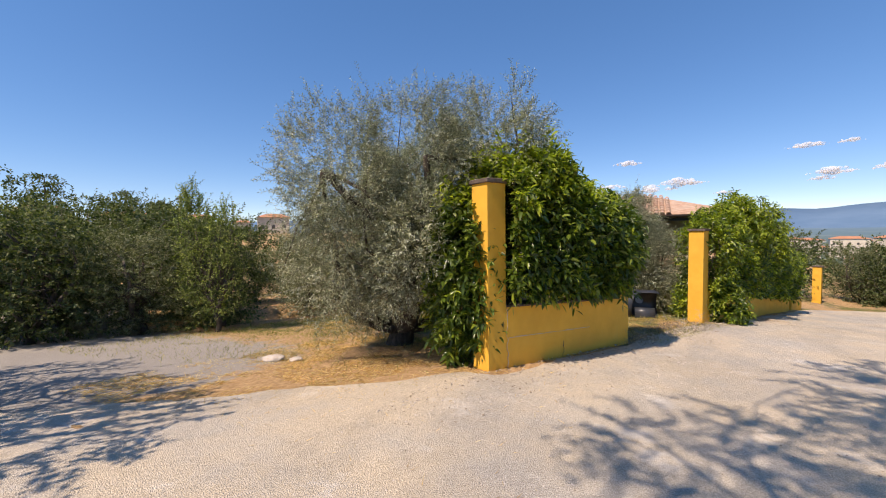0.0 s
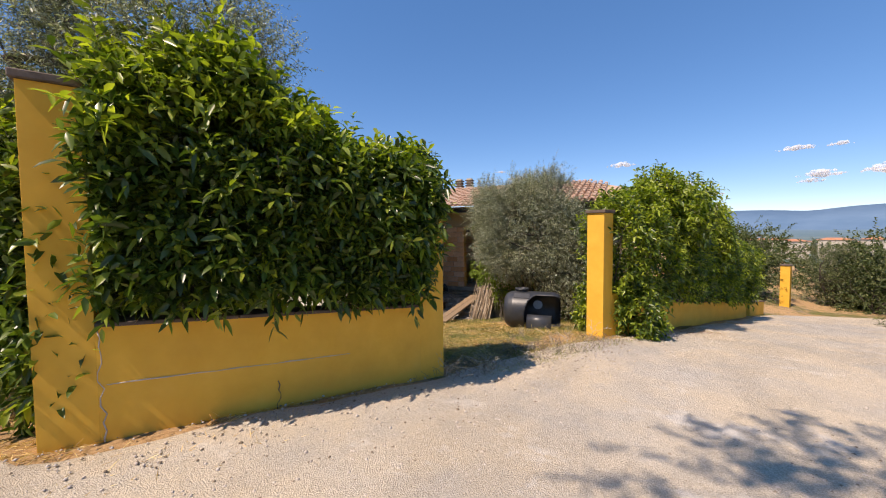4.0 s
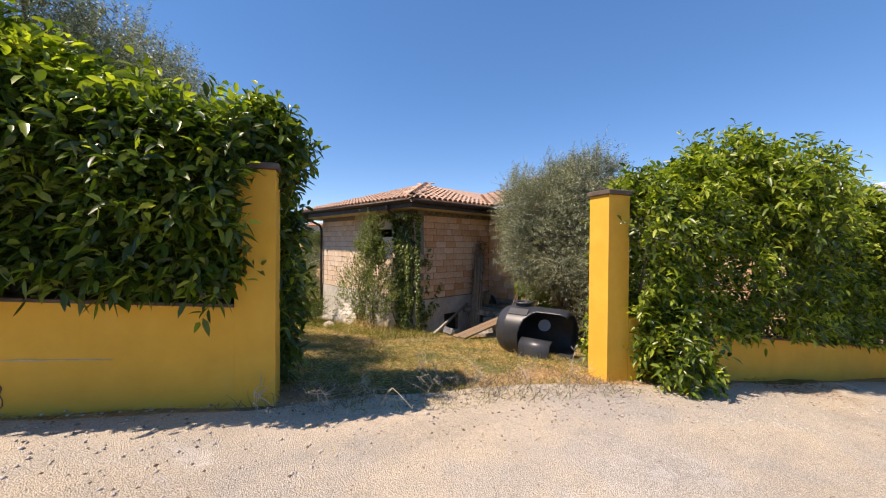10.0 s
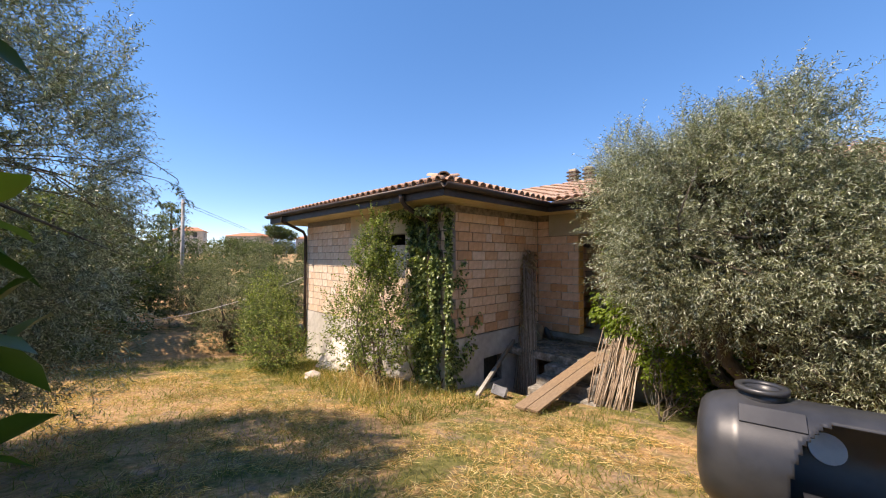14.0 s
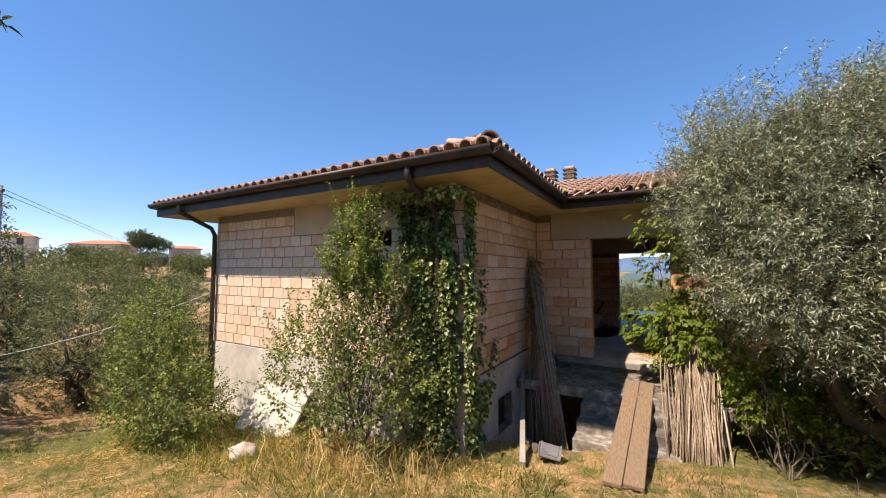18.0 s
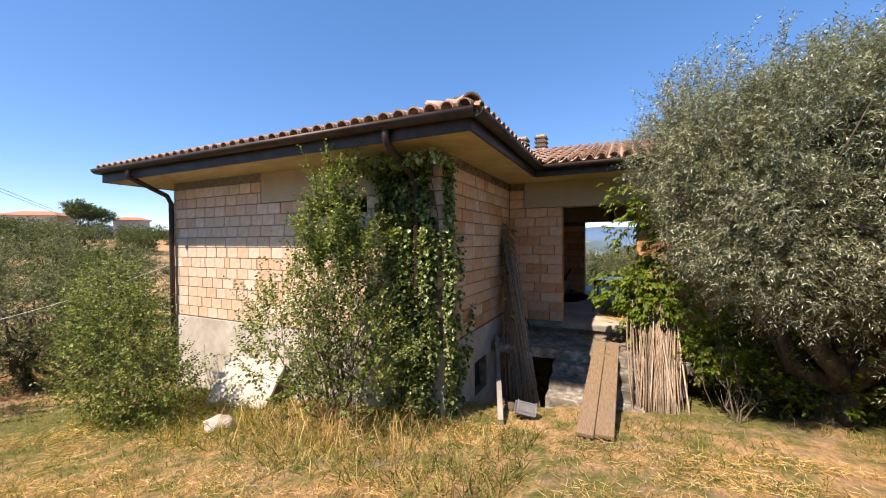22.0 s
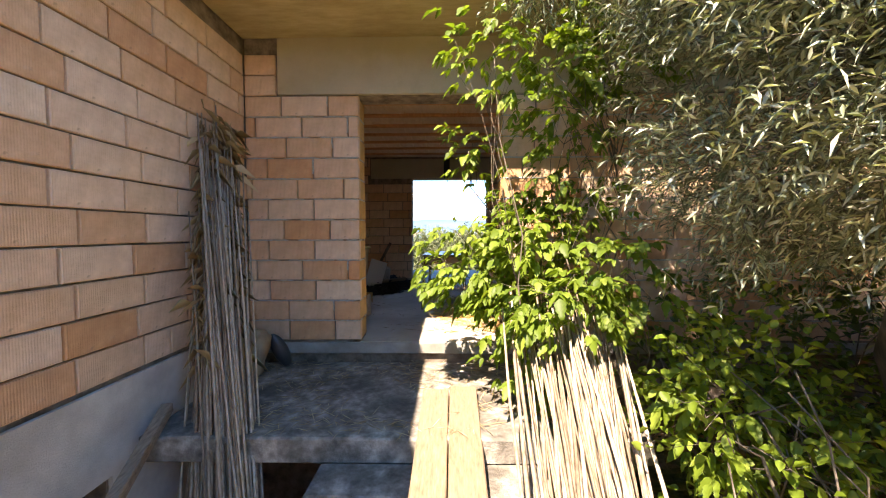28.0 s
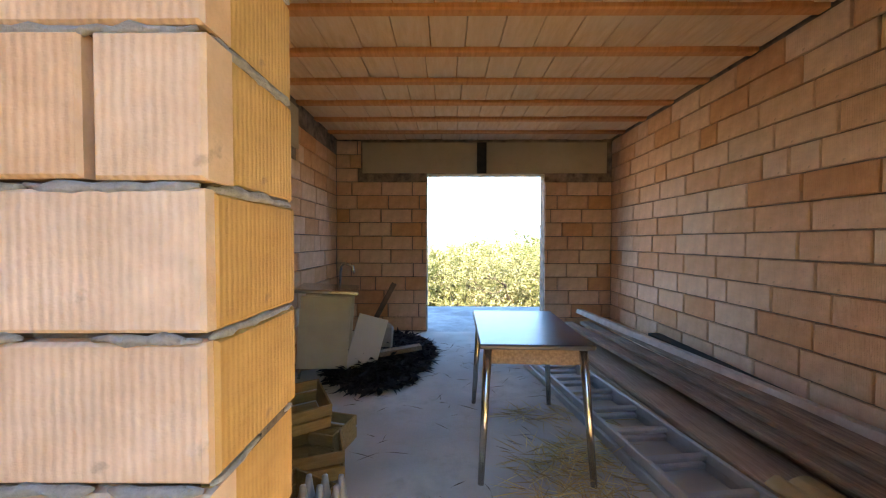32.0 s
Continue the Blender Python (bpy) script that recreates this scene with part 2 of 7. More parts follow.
M_GROUND, M_ROAD, M_BRICK = ground_material(), road_material(), brick_material()
M_BRICK_SIDE = brick_material("clay_block_side", ((0.0, (0.66, 0.41, 0.17)), (0.5, (0.60, 0.35, 0.12)), (1.0, (0.70, 0.46, 0.20))))
M_MORTAR_PALE = surface("pale_mortar", [(0.3, (0.36, 0.34, 0.31)), (0.6, (0.52, 0.50, 0.46)), (0.8, (0.62, 0.60, 0.56))], 60, 0.95, 0.9, fine=160)
M_BRICK_PALE = brick_material("limed_clay_block", ((0.0, (0.74, 0.60, 0.46)), (0.2, (0.70, 0.53, 0.39)), (0.4, (0.78, 0.66, 0.53)), (0.62, (0.73, 0.58, 0.43)), (0.82, (0.66, 0.46, 0.32)), (1.0, (0.80, 0.69, 0.57))))
M_PLINTH = surface("limewashed_plinth", [(0.3, (0.46, 0.43, 0.38)), (0.55, (0.60, 0.57, 0.51)), (0.8, (0.70, 0.67, 0.61))], 5, 0.9, 0.5, ((0.34, 0.31, 0.27), 0.5), 1.4)
M_YELLOW = surface("yellow_render", [(0.3, (0.74, 0.385, 0.04)), (0.6, (0.81, 0.445, 0.055)), (0.8, (0.84, 0.49, 0.085))], 3.0, 0.85, 0.22, ((0.58, 0.31, 0.05), 0.3), 1.1, fine=140)
M_COPING = surface("coping_stone", [(0.3, (0.075, 0.055, 0.045)), (0.6, (0.14, 0.105, 0.085)), (0.8, (0.21, 0.17, 0.14))], 9, 0.85, 0.4)
M_MORTAR = surface("mortar", [(0.3, (0.17, 0.155, 0.135)), (0.6, (0.28, 0.255, 0.225)), (0.8, (0.40, 0.375, 0.335))], 22, 0.95, 0.8, fine=60)
M_JOINT = surface("open_joint", [(0.3, (0.09, 0.068, 0.05)), (0.5, (0.24, 0.19, 0.145)), (0.75, (0.40, 0.33, 0.27))], 9, 0.95, 0.8, fine=60)
M_CONCRETE = surface("concrete", [(0.3, (0.27, 0.255, 0.225)), (0.55, (0.39, 0.37, 0.33)), (0.8, (0.50, 0.475, 0.43))], 5, 0.9, 0.4, ((0.16, 0.15, 0.13), 0.6), 1.6)
M_PORCH = surface("stained_concrete", [(0.3, (0.12, 0.105, 0.085)), (0.5, (0.29, 0.265, 0.225)), (0.7, (0.56, 0.515, 0.45))], 11, 0.9, 1.0, ((0.08, 0.07, 0.058), 0.8), 2.4, fine=55)
M_SOFFIT = surface("eave_soffit", [(0.3, (0.42, 0.33, 0.17)), (0.6, (0.54, 0.44, 0.25)), (0.8, (0.62, 0.53, 0.34))], 4, 0.85, 0.25, ((0.28, 0.20, 0.10), 0.45), 1.3, stretch=(1, 4, 1))
M_LINTEL = surface("lintel_concrete", [(0.3, (0.42, 0.36, 0.24)), (0.6, (0.55, 0.48, 0.34)), (0.8, (0.63, 0.57, 0.44))], 4, 0.85, 0.25, ((0.36, 0.30, 0.20), 0.5), 1.0)
M_GUTTER = surface("brown_gutter_metal", [(0.3, (0.035, 0.025, 0.02)), (0.7, (0.075, 0.055, 0.045))], 5, 0.5, 0.1, metal=0.3)
M_TILE = surface("roof_clay", [(0.25, (0.31, 0.175, 0.11)), (0.5, (0.51, 0.315, 0.215)), (0.75, (0.64, 0.46, 0.35))], 6, 0.85, 0.4, ((0.55, 0.44, 0.34), 0.5), 2.4, random_tint=0.12)
M_TANK = surface("black_plastic", [(0.3, (0.020, 0.022, 0.027)), (0.7, (0.034, 0.037, 0.044))], 6, 0.38, 0.08, ((0.066, 0.068, 0.072), 0.5), 2.0, spec=0.5)
M_WOOD = surface("weathered_plank", [(0.3, (0.15, 0.10, 0.062)), (0.55, (0.26, 0.18, 0.112)), (0.8, (0.36, 0.265, 0.175))], 9, 0.8, 0.4, ((0.22, 0.17, 0.12), 0.4), 2.0, stretch=(8, 0.7, 8), random_tint=0.12)
M_OLDWOOD = surface("grey_old_plank", [(0.3, (0.19, 0.14, 0.095)), (0.55, (0.34, 0.26, 0.185)), (0.8, (0.48, 0.40, 0.31))], 9, 0.85, 0.5, ((0.13, 0.095, 0.07), 0.5), 2.2, stretch=(9, 0.6, 9), random_tint=0.2)
M_REED = surface("dry_reed", [(0.3, (0.22, 0.165, 0.115)), (0.5, (0.41, 0.335, 0.255)), (0.8, (0.58, 0.50, 0.405))], 14, 0.75, 0.3, stretch=(3, 3, 0.5), random_tint=0.35)
M_REED_DARK = surface("brown_reed", [(0.3, (0.14, 0.095, 0.062)), (0.5, (0.29, 0.215, 0.15)), (0.8, (0.46, 0.375, 0.285))], 14, 0.75, 0.3, stretch=(3, 3, 0.5), random_tint=0.35)
M_BARK = surface("olive_bark", [(0.3, (0.035, 0.028, 0.022)), (0.55, (0.095, 0.078, 0.062)), (0.8, (0.19, 0.165, 0.14))], 16, 0.95, 1.0, stretch=(1, 1, 0.35), fine=40)
M_TWIG = surface("twig_bark", [(0.3, (0.07, 0.055, 0.04)), (0.7, (0.20, 0.165, 0.125))], 20, 0.9, 0.3)
M_OLIVE = leaf_material("olive_leaves", (0.088, 0.108, 0.062), (0.285, 0.318, 0.226), (0.52, 0.55, 0.475), 0.28, 0.6, 0.18, 1.05, 0.40)
M_OLIVE_FAR = leaf_material("grove_leaves", (0.06, 0.078, 0.034), (0.165, 0.19, 0.09), (0.30, 0.32, 0.21), 0.22, 0.4, 0.2, 1.1, 0.5)
M_LAUREL = leaf_material("laurel_leaves", (0.030, 0.058, 0.011), (0.095, 0.145, 0.022), (0.20, 0.25, 0.035), 0.12, 0.55, 0.28, 2.0, 0.34)
M_LAUREL_YOUNG = leaf_material("young_laurel_leaves", (0.12, 0.17, 0.018), (0.26, 0.32, 0.034), (0.38, 0.43, 0.06), 0.25, 0.45, 0.36, 1.7, 0.4)
M_IVY = leaf_material("ivy_leaves", (0.05, 0.08, 0.026), (0.19, 0.24, 0.085), (0.36, 0.41, 0.20), 0.25, 0.55, 0.25, 1.6, 0.38)
M_SHRUB = leaf_material("pear_shrub_leaves", (0.065, 0.098, 0.026), (0.20, 0.25, 0.075), (0.35, 0.385, 0.16), 0.12, 0.28, 0.32, 1.5, 0.55)
M_LIME = leaf_material("maple_leaves", (0.10, 0.155, 0.018), (0.165, 0.235, 0.03), (0.23, 0.30, 0.05), 0.2, 0.3, 0.38, 1.2, 0.5)
M_FAR = leaf_material("far_leaves", (0.045, 0.07, 0.022), (0.10, 0.13, 0.05), (0.17, 0.19, 0.09), 0.2, 0.3, 0.25, 1.3, 0.6)
M_GRASS = leaf_material("grass_blades", (0.10, 0.125, 0.028), (0.25, 0.25, 0.075), (0.46, 0.38, 0.17), 0.2, 0.3, 0.35, 1.4, 0.6)
M_STRAW = leaf_material("straw_blades", (0.40, 0.235, 0.095), (0.74, 0.50, 0.235), (0.82, 0.65, 0.39), 0.2, 0.3, 0.25, 1.1, 0.6)
M_DEADLEAF = leaf_material("dead_leaves", (0.16, 0.065, 0.025), (0.34, 0.16, 0.07), (0.45, 0.27, 0.14), 0.2, 0.3, 0.15, 1.0, 0.6)
M_DRYLEAF = leaf_material("dry_reed_leaves", (0.27, 0.185, 0.115), (0.46, 0.35, 0.24), (0.62, 0.51, 0.38), 0.2, 0.3, 0.2, 1.0, 0.6)
M_DEADTWIG = surface("dead_twigs", [(0.3, (0.10, 0.07, 0.05)), (0.7, (0.30, 0.24, 0.18))], 20, 0.9, 0.2)
M_STONE = surface("pale_stone", [(0.3, (0.42, 0.36, 0.31)), (0.6, (0.58, 0.51, 0.45)), (0.8, (0.68, 0.62, 0.56))], 9, 0.9, 0.7)
M_STEEL = surface("chromed_steel", [(0.3, (0.52, 0.50, 0.46)), (0.7, (0.62, 0.60, 0.57))], 9, 0.24, 0.05, metal=1.0)
M_ALU = surface("dull_aluminium", [(0.3, (0.36, 0.36, 0.36)), (0.7, (0.52, 0.52, 0.51))], 12, 0.5, 0.1, ((0.30, 0.28, 0.25), 0.4), 3, metal=0.55)
M_TABLE = surface("dark_laminate", [(0.3, (0.035, 0.04, 0.05)), (0.7, (0.065, 0.07, 0.08))], 4, 0.28, 0.03, ((0.13, 0.125, 0.12), 0.35), 3, spec=0.6)
M_FORMICA = surface("cream_formica", [(0.3, (0.52, 0.47, 0.32)), (0.7, (0.62, 0.57, 0.42))], 4, 0.5, 0.05)
M_WHITE = surface("white_panel", [(0.3, (0.62, 0.62, 0.60)), (0.7, (0.72, 0.72, 0.70))], 4, 0.55, 0.05, ((0.45, 0.43, 0.40), 0.4), 2)
M_BLACK = surface("black_net", [(0.3, (0.008, 0.008, 0.010)), (0.7, (0.02, 0.02, 0.024))], 30, 0.9, 1.0)
M_DARK = surface("dark_void", [(0.3, (0.02, 0.019, 0.017)), (0.7, (0.05, 0.047, 0.04))], 6, 0.95, 0.3)
M_INFLOOR = surface("dusty_screed", [(0.3, (0.42, 0.38, 0.31)), (0.55, (0.56, 0.51, 0.43)), (0.8, (0.66, 0.61, 0.53))], 6, 0.9, 0.4, ((0.24, 0.21, 0.18), 0.5), 1.5)
M_HOUSEWALL = surface("far_house_plaster", [(0.3, (0.58, 0.50, 0.40)), (0.7, (0.68, 0.60, 0.50))], 0.6, 0.9, 0.0)
M_HOUSEROOF = surface("far_house_tiles", [(0.3, (0.40, 0.17, 0.09)), (0.7, (0.52, 0.25, 0.14))], 0.8, 0.9, 0.0)
M_SHUTTER = surface("dark_window", [(0.3, (0.05, 0.05, 0.05)), (0.7, (0.10, 0.085, 0.07))], 3, 0.4, 0.0)
# the mountains' base colour carries the blue of the haze before them
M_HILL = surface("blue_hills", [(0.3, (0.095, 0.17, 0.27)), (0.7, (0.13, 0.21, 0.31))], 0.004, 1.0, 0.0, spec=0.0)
M_CLOUD = surface("cloud", [(0.3, (0.9, 0.9, 0.92)), (0.7, (0.98, 0.98, 1.0))], 0.01, 1.0, 0.0, spec=0.0)
cn, cl = M_CLOUD.node_tree.nodes, M_CLOUD.node_tree.links
thin_air = cn.new("ShaderNodeBsdfTransparent")
cloud_mix = cn.new("ShaderNodeMixShader")
cl.new(ramp_node(cn, cl, noise_node(cn, cl, 0.03, 6, 0.65), [(0.35, (0.35, 0.35, 0.35)), (0.65, (0.9, 0.9, 0.9))]), cloud_mix.inputs[0])
lit_through = cn.new("ShaderNodeBsdfTranslucent")
lit_through.inputs["Color"].default_value = (1, 1, 1, 1)
cloud_body = cn.new("ShaderNodeMixShader")
cl.new(cn["Principled BSDF"].outputs[0], cloud_body.inputs[1])
cl.new(lit_through.outputs[0], cloud_body.inputs[2])
cl.new(cloud_body.outputs[0], cloud_mix.inputs[1])
cl.new(thin_air.outputs[0], cloud_mix.inputs[2])
cl.new(cloud_mix.outputs[0], cn["Material Output"].inputs["Surface"])

# ---- helpers for meshes ----
def mesh_object(name, verts, faces, material, parent=None, smooth=False):
    me = bpy.data.meshes.new(name)
    me.from_pydata([tuple(v) for v in verts], [], [tuple(f) for f in faces])
    me.update()
    if smooth:
        me.polygons.foreach_set("use_smooth", [True] * len(me.polygons))
    me.materials.append(material)
    ob = new(name, me)
    if parent:
        ob.parent = parent
    return ob


def part(name, bm, material, parent=None, label="", smooth=False):
    me = bpy.data.meshes.new(name)
    bm.normal_update()
    bm.to_mesh(me)
    bm.free()
    if smooth:
        me.polygons.foreach_set("use_smooth", [True] * len(me.polygons))
    me.materials.append(material)
    ob = new(name, me)
    if parent:
        ob.parent = parent
    if label:
        tagged(ob, label)
    return ob


def empty(name, at, label, category, group="", kind="", rz=0.0):
    ob = new(name)
    ob.matrix_world = pose(*at, 0, 0, rz)
    ob.empty_display_size = 0.1
    return tagged(ob, label, category, group, kind)


def add_box(bm, lo, hi, bevel=0.0, m=None):
    """A bevelled block between two corners."""
    sub = bmesh.new()
    bmesh.ops.create_cube(sub, size=1.0)
    size = [max(b - a, 1e-4) for a, b in zip(lo, hi)]
    mid = [(a + b) / 2 for a, b in zip(lo, hi)]
    bmesh.ops.transform(sub, matrix=Matrix.Translation(mid) @ Matrix.Diagonal((*size, 1)), verts=sub.verts)
    if bevel:
        bmesh.ops.bevel(sub, geom=sub.edges[:], offset=bevel, segments=1, affect="EDGES")
    if m is not None:
        bmesh.ops.transform(sub, matrix=m, verts=sub.verts)
    me = bpy.data.meshes.new("tmp")
    sub.to_mesh(me)
    sub.free()
    bm.from_mesh(me)
    bpy.data.meshes.remove(me)
    return bm


def block(name, lo, hi, material, parent=None, bevel=0.0, m=None, label=""):
    return part(name, add_box(bmesh.new(), lo, hi, bevel, m), material, parent, label)


def tube_data(points, radii, sides=8, cap=True):
    """Vertices and faces of a tapered tube along points."""
    verts, faces = [], []
    pts = [Vector(p) for p in points]
    for i, p in enumerate(pts):
        d = (pts[min(i + 1, len(pts) - 1)] - pts[max(i - 1, 0)])
        d = d.normalized() if d.length > 1e-6 else Vector((0, 0, 1))
        a = d.orthogonal().normalized() if i == 0 else (a - d * a.dot(d)).normalized()
        b = d.cross(a)
        for k in range(sides):
            w = 2 * math.pi * k / sides
            verts.append(p + (a * math.cos(w) + b * math.sin(w)) * radii[i])
    for i in range(len(pts) - 1):
        for k in range(sides):
            k2 = (k + 1) % sides
            faces.append((i * sides + k, i * sides + k2, (i + 1) * sides + k2, (i + 1) * sides + k))
    if cap:
        faces.append(tuple(range(sides))[::-1])
        faces.append(tuple((len(pts) - 1) * sides + k for k in range(sides)))
    return verts, faces


def tubes(name, runs, material, parent=None, sides=6, smooth=True):
    """Several tubes in one mesh: runs of (points, radii)."""
    verts, faces = [], []
    for points, radii in runs:
        v, f = tube_data(points, radii, sides)
        o = len(verts)
        verts += v
        faces += [tuple(i + o for i in q) for q in f]
    return mesh_object(name, verts, faces, material, parent, smooth)


# ---- the lie of the land ----
U1, U2 = Vector((0.437, 0.8995)), Vector((0.40, 0.9165))  # the run of the yellow wall before and after the gate
WALL_A = Vector((-1.08, 6.13))   # road corner of the first pillar
WALL_C = Vector((1.98, 12.66))   # road corner of the third pillar


def smooth_step(a, b, v):
    v = min(max((v - a) / (b - a), 0.0), 1.0)
    return v * v * (3 - 2 * v)


def beside_wall(x, y):
    """Metres to the road side of the wall's line."""
    if y < WALL_C.y:
        return (x - WALL_A.x) * 0.8995 - (y - WALL_A.y) * 0.437
    return (x - WALL_C.x) * 0.9165 - (y - WALL_C.y) * 0.40 + 0.0


def ground_z(x, y):
    s = beside_wall(x, y)
    z = 0.60 - 0.12 * (y - 6.2) + 0.09 * max(min(x, 60) + 0.8, -45)
    if s > 0:
        z -= 0.10 * s
    z -= 0.045 * max(y - 13.5, 0.0) * smooth_step(-2.5, 1.0, s)
    # hollow and far rise to the west, long fall to the valley in the north and east
    if x < -14:
        d = -14 - x
        z += 0.09 * min(d, 31) + 0.012 * min(d, 150) + 0.06 * max(0.0, min(y - 6, 60))
    if y > 24 and x > -30:
        z += 0.10 * min(y - 24, 40) * 0.6 - 0.035 * max(y - 60, 0)
    far = math.hypot(x, y)
    if far > 90:
        w = smooth_step(90, 420, far)
        low = -26.0 if x > -0.6 * y else 2.0
        z = z * (1 - w) + low * w if far < 2500 else low
    if x < -35:
        w = smooth_step(-35, -95, x)
        z = z * (1 - w) + 2.6 * w
    z += 0.12 * math.exp(-((x - 0.6) ** 2 + (y - 13.0) ** 2) / 2.2)
    return z


def spaced(inner_lo, inner_hi, step, outer, growth):
    v = list(np.arange(inner_lo, inner_hi + 1e-6, step))
    d, p = step, v[-1]
    while p < outer:
        d *= growth
        p += d
        v.append(p)
    d, p = step, v[0]
    low = []
    while p > -outer:
        d *= growth
        p -= d
        low.append(p)
    return low[::-1] + v


HOUSE_X0, HOUSE_X1, FRONT_Y, DOOR_Y, BACK_Y, WING_X = -10.6, 3.2, 15.0, 18.25, 23.1, -4.53


def in_house(x, y):
    return (HOUSE_X0 + 0.3 < x < WING_X - 0.3 and FRONT_Y + 0.3 < y < BACK_Y) or (WING_X - 0.4 < x < HOUSE_X1 - 0.3 and DOOR_Y + 0.3 < y < BACK_Y)


def build_ground():
    xs, ys = spaced(-13, 9, 0.17, 4600, 1.16), spaced(0.5, 18.0, 0.17, 4600, 1.16)
    verts, cover = [], []
    for y in ys:
        for x in xs:
            z = ground_z(x, y)
            s = beside_wall(x, y)
            near = abs(x) < 30 and abs(y) < 40
            if near:
                q = Vector((x, y, 0))
                if s < 0.6:
                    z += 0.035 * noise.noise(q * 0.9) + 0.02 * noise.noise(q * 3.1)
                else:
                    z -= 0.03
            if in_house(x, y):
                z -= 0.9
            if WING_X - 0.2 < x < -3.2 and 15.9 < y < 18.4:
                z -= 0.75 * smooth_step(15.9, 16.4, y)
            verts.append((x, y, z))
            # red straw, green grass, blue gravel
            big = noise.noise(Vector((x * 0.35, y * 0.35, 3.0)))
            straw = 0.62 + 0.45 * big
            green = 0.42 - 0.5 * big + 0.10 * noise.noise(Vector((x * 1.3, y * 1.3, 9.0)))
            gravel = 0.0
            if y < 9.0 and s < 0.5:
                # the bare drive beside the first pillar
                gravel = smooth_step(8.2, 5.2, y + 0.12 * (x + 4)) * smooth_step(0.4, -2.2, s + 0.8) * 0.9 + 0.30 * smooth_step(6.5, 4.0, y)
                straw = max(straw, 0.85)
                gravel *= smooth_step(-3.2, -5.4, x + 0.2 * (y - 4))
                green *= 0.35 if y < 7.5 else 0.8
            if s > -0.8 and 9.2 < y < 13.2:
                straw, green = 0.8, 0.12
                gravel = 0.45 * smooth_step(-1.2, 0.6, s)
            if -2.6 < x < 1.0 and 9.6 < y < 13.0:
                green = max(green, 0.62)
            if -4.2 < x < 2.2 and 12.8 < y < 16.2:
                green = max(green, 0.47)
            if x < -6 and 9 < y < 14:
                straw = max(straw, 0.85)
            if near is False:
                green, straw = 0.95 + 0.2 * big, 0.12
            cover.append((min(max(straw, 0), 1), min(max(green, 0), 1), min(max(gravel, 0), 1), 1.0))
    nx = len(xs)
    faces = [(j * nx + i, j * nx + i + 1, (j + 1) * nx + i + 1, (j + 1) * nx + i) for j in range(len(ys) - 1) for i in range(nx - 1)]
    ob = mesh_object("ground", verts, faces, M_GROUND, None, True)
    layer = ob.data.color_attributes.new("cover", "FLOAT_COLOR", "POINT")
    layer.data.foreach_set("color", np.array(cover, np.float32).ravel())
    return tagged(ob, "dry yard of straw, sparse grass and bare earth", "ground", kind="structure")


def build_road():
    """Bleached asphalt lane beside the wall, with a ragged edge."""
    n_s, n_w = 210, 46
    verts, faces = [], []
    for i in range(n_s + 1):
        s = -16 + 44 * i / n_s
        for k in range(n_w + 1):
            f = k / n_w
            base = WALL_A + U1 * s if s < 7.3 else WALL_C + U2 * (s - 7.2)
            nrm = Vector((0.8995, -0.437)) if s < 7.3 else Vector((0.9165, -0.40))
            if s < 7.3:
                base = WALL_A.lerp(WALL_C, s / 7.2) if s > 0 else base
            ragged = 0.13 * noise.noise(Vector((s * 1.1, 0, 0))) + 0.06 * noise.noise(Vector((s * 4.0, 5, 0)))
            left = 0.12 + ragged
            if s < -0.1:
                left = -0.15 - 0.33 * max(-s - 0.1, 0) ** 1.15 + ragged * 1.6
            if 3.6 < s < 7.2:
                left = 0.10 - 0.20 * math.sin((s - 3.6) / 3.6 * math.pi) + ragged * 1.5
            left = max(left, -5.5) + 5.5 * smooth_step(19, 27, s)
            right = 4.6 + 1.4 * smooth_step(-4, -14, s) + 6.0 * smooth_step(17, 26, s) + 0.2 * noise.noise(Vector((s * 0.7, 8, 0)))
            o = left + (right - left) * f
            p = base + nrm * o
            crown = 0.02 * math.sin(math.pi * f)
            edge = -0.03 if f < 0.02 or f > 0.98 else 0.0
            q = Vector((p.x, p.y, 0))
            verts.append((p.x, p.y, ground_z(p.x, p.y) + 0.02 + crown + edge + 0.006 * noise.noise(q * 2.3)))
    w = n_w + 1
    for i in range(n_s):
        for k in range(n_w):
            faces.append((i * w + k, i * w + k + 1, (i + 1) * w + k + 1, (i + 1) * w + k))
    faces = [f[::-1] for f in faces]
    return tagged(mesh_object("road", verts, faces, M_ROAD, None, True), "sun-bleached dusty asphalt lane with a crumbling edge", "road", kind="structure")


# ---- the yellow boundary wall ----
def frame_at(origin, u, z):
    """A pose with x along u, y away from the road."""
    m = Matrix(((u.x, -u.y, 0, origin.x), (u.y, u.x, 0, origin.y), (0, 0, 1, z), (0, 0, 0, 1)))
    return m


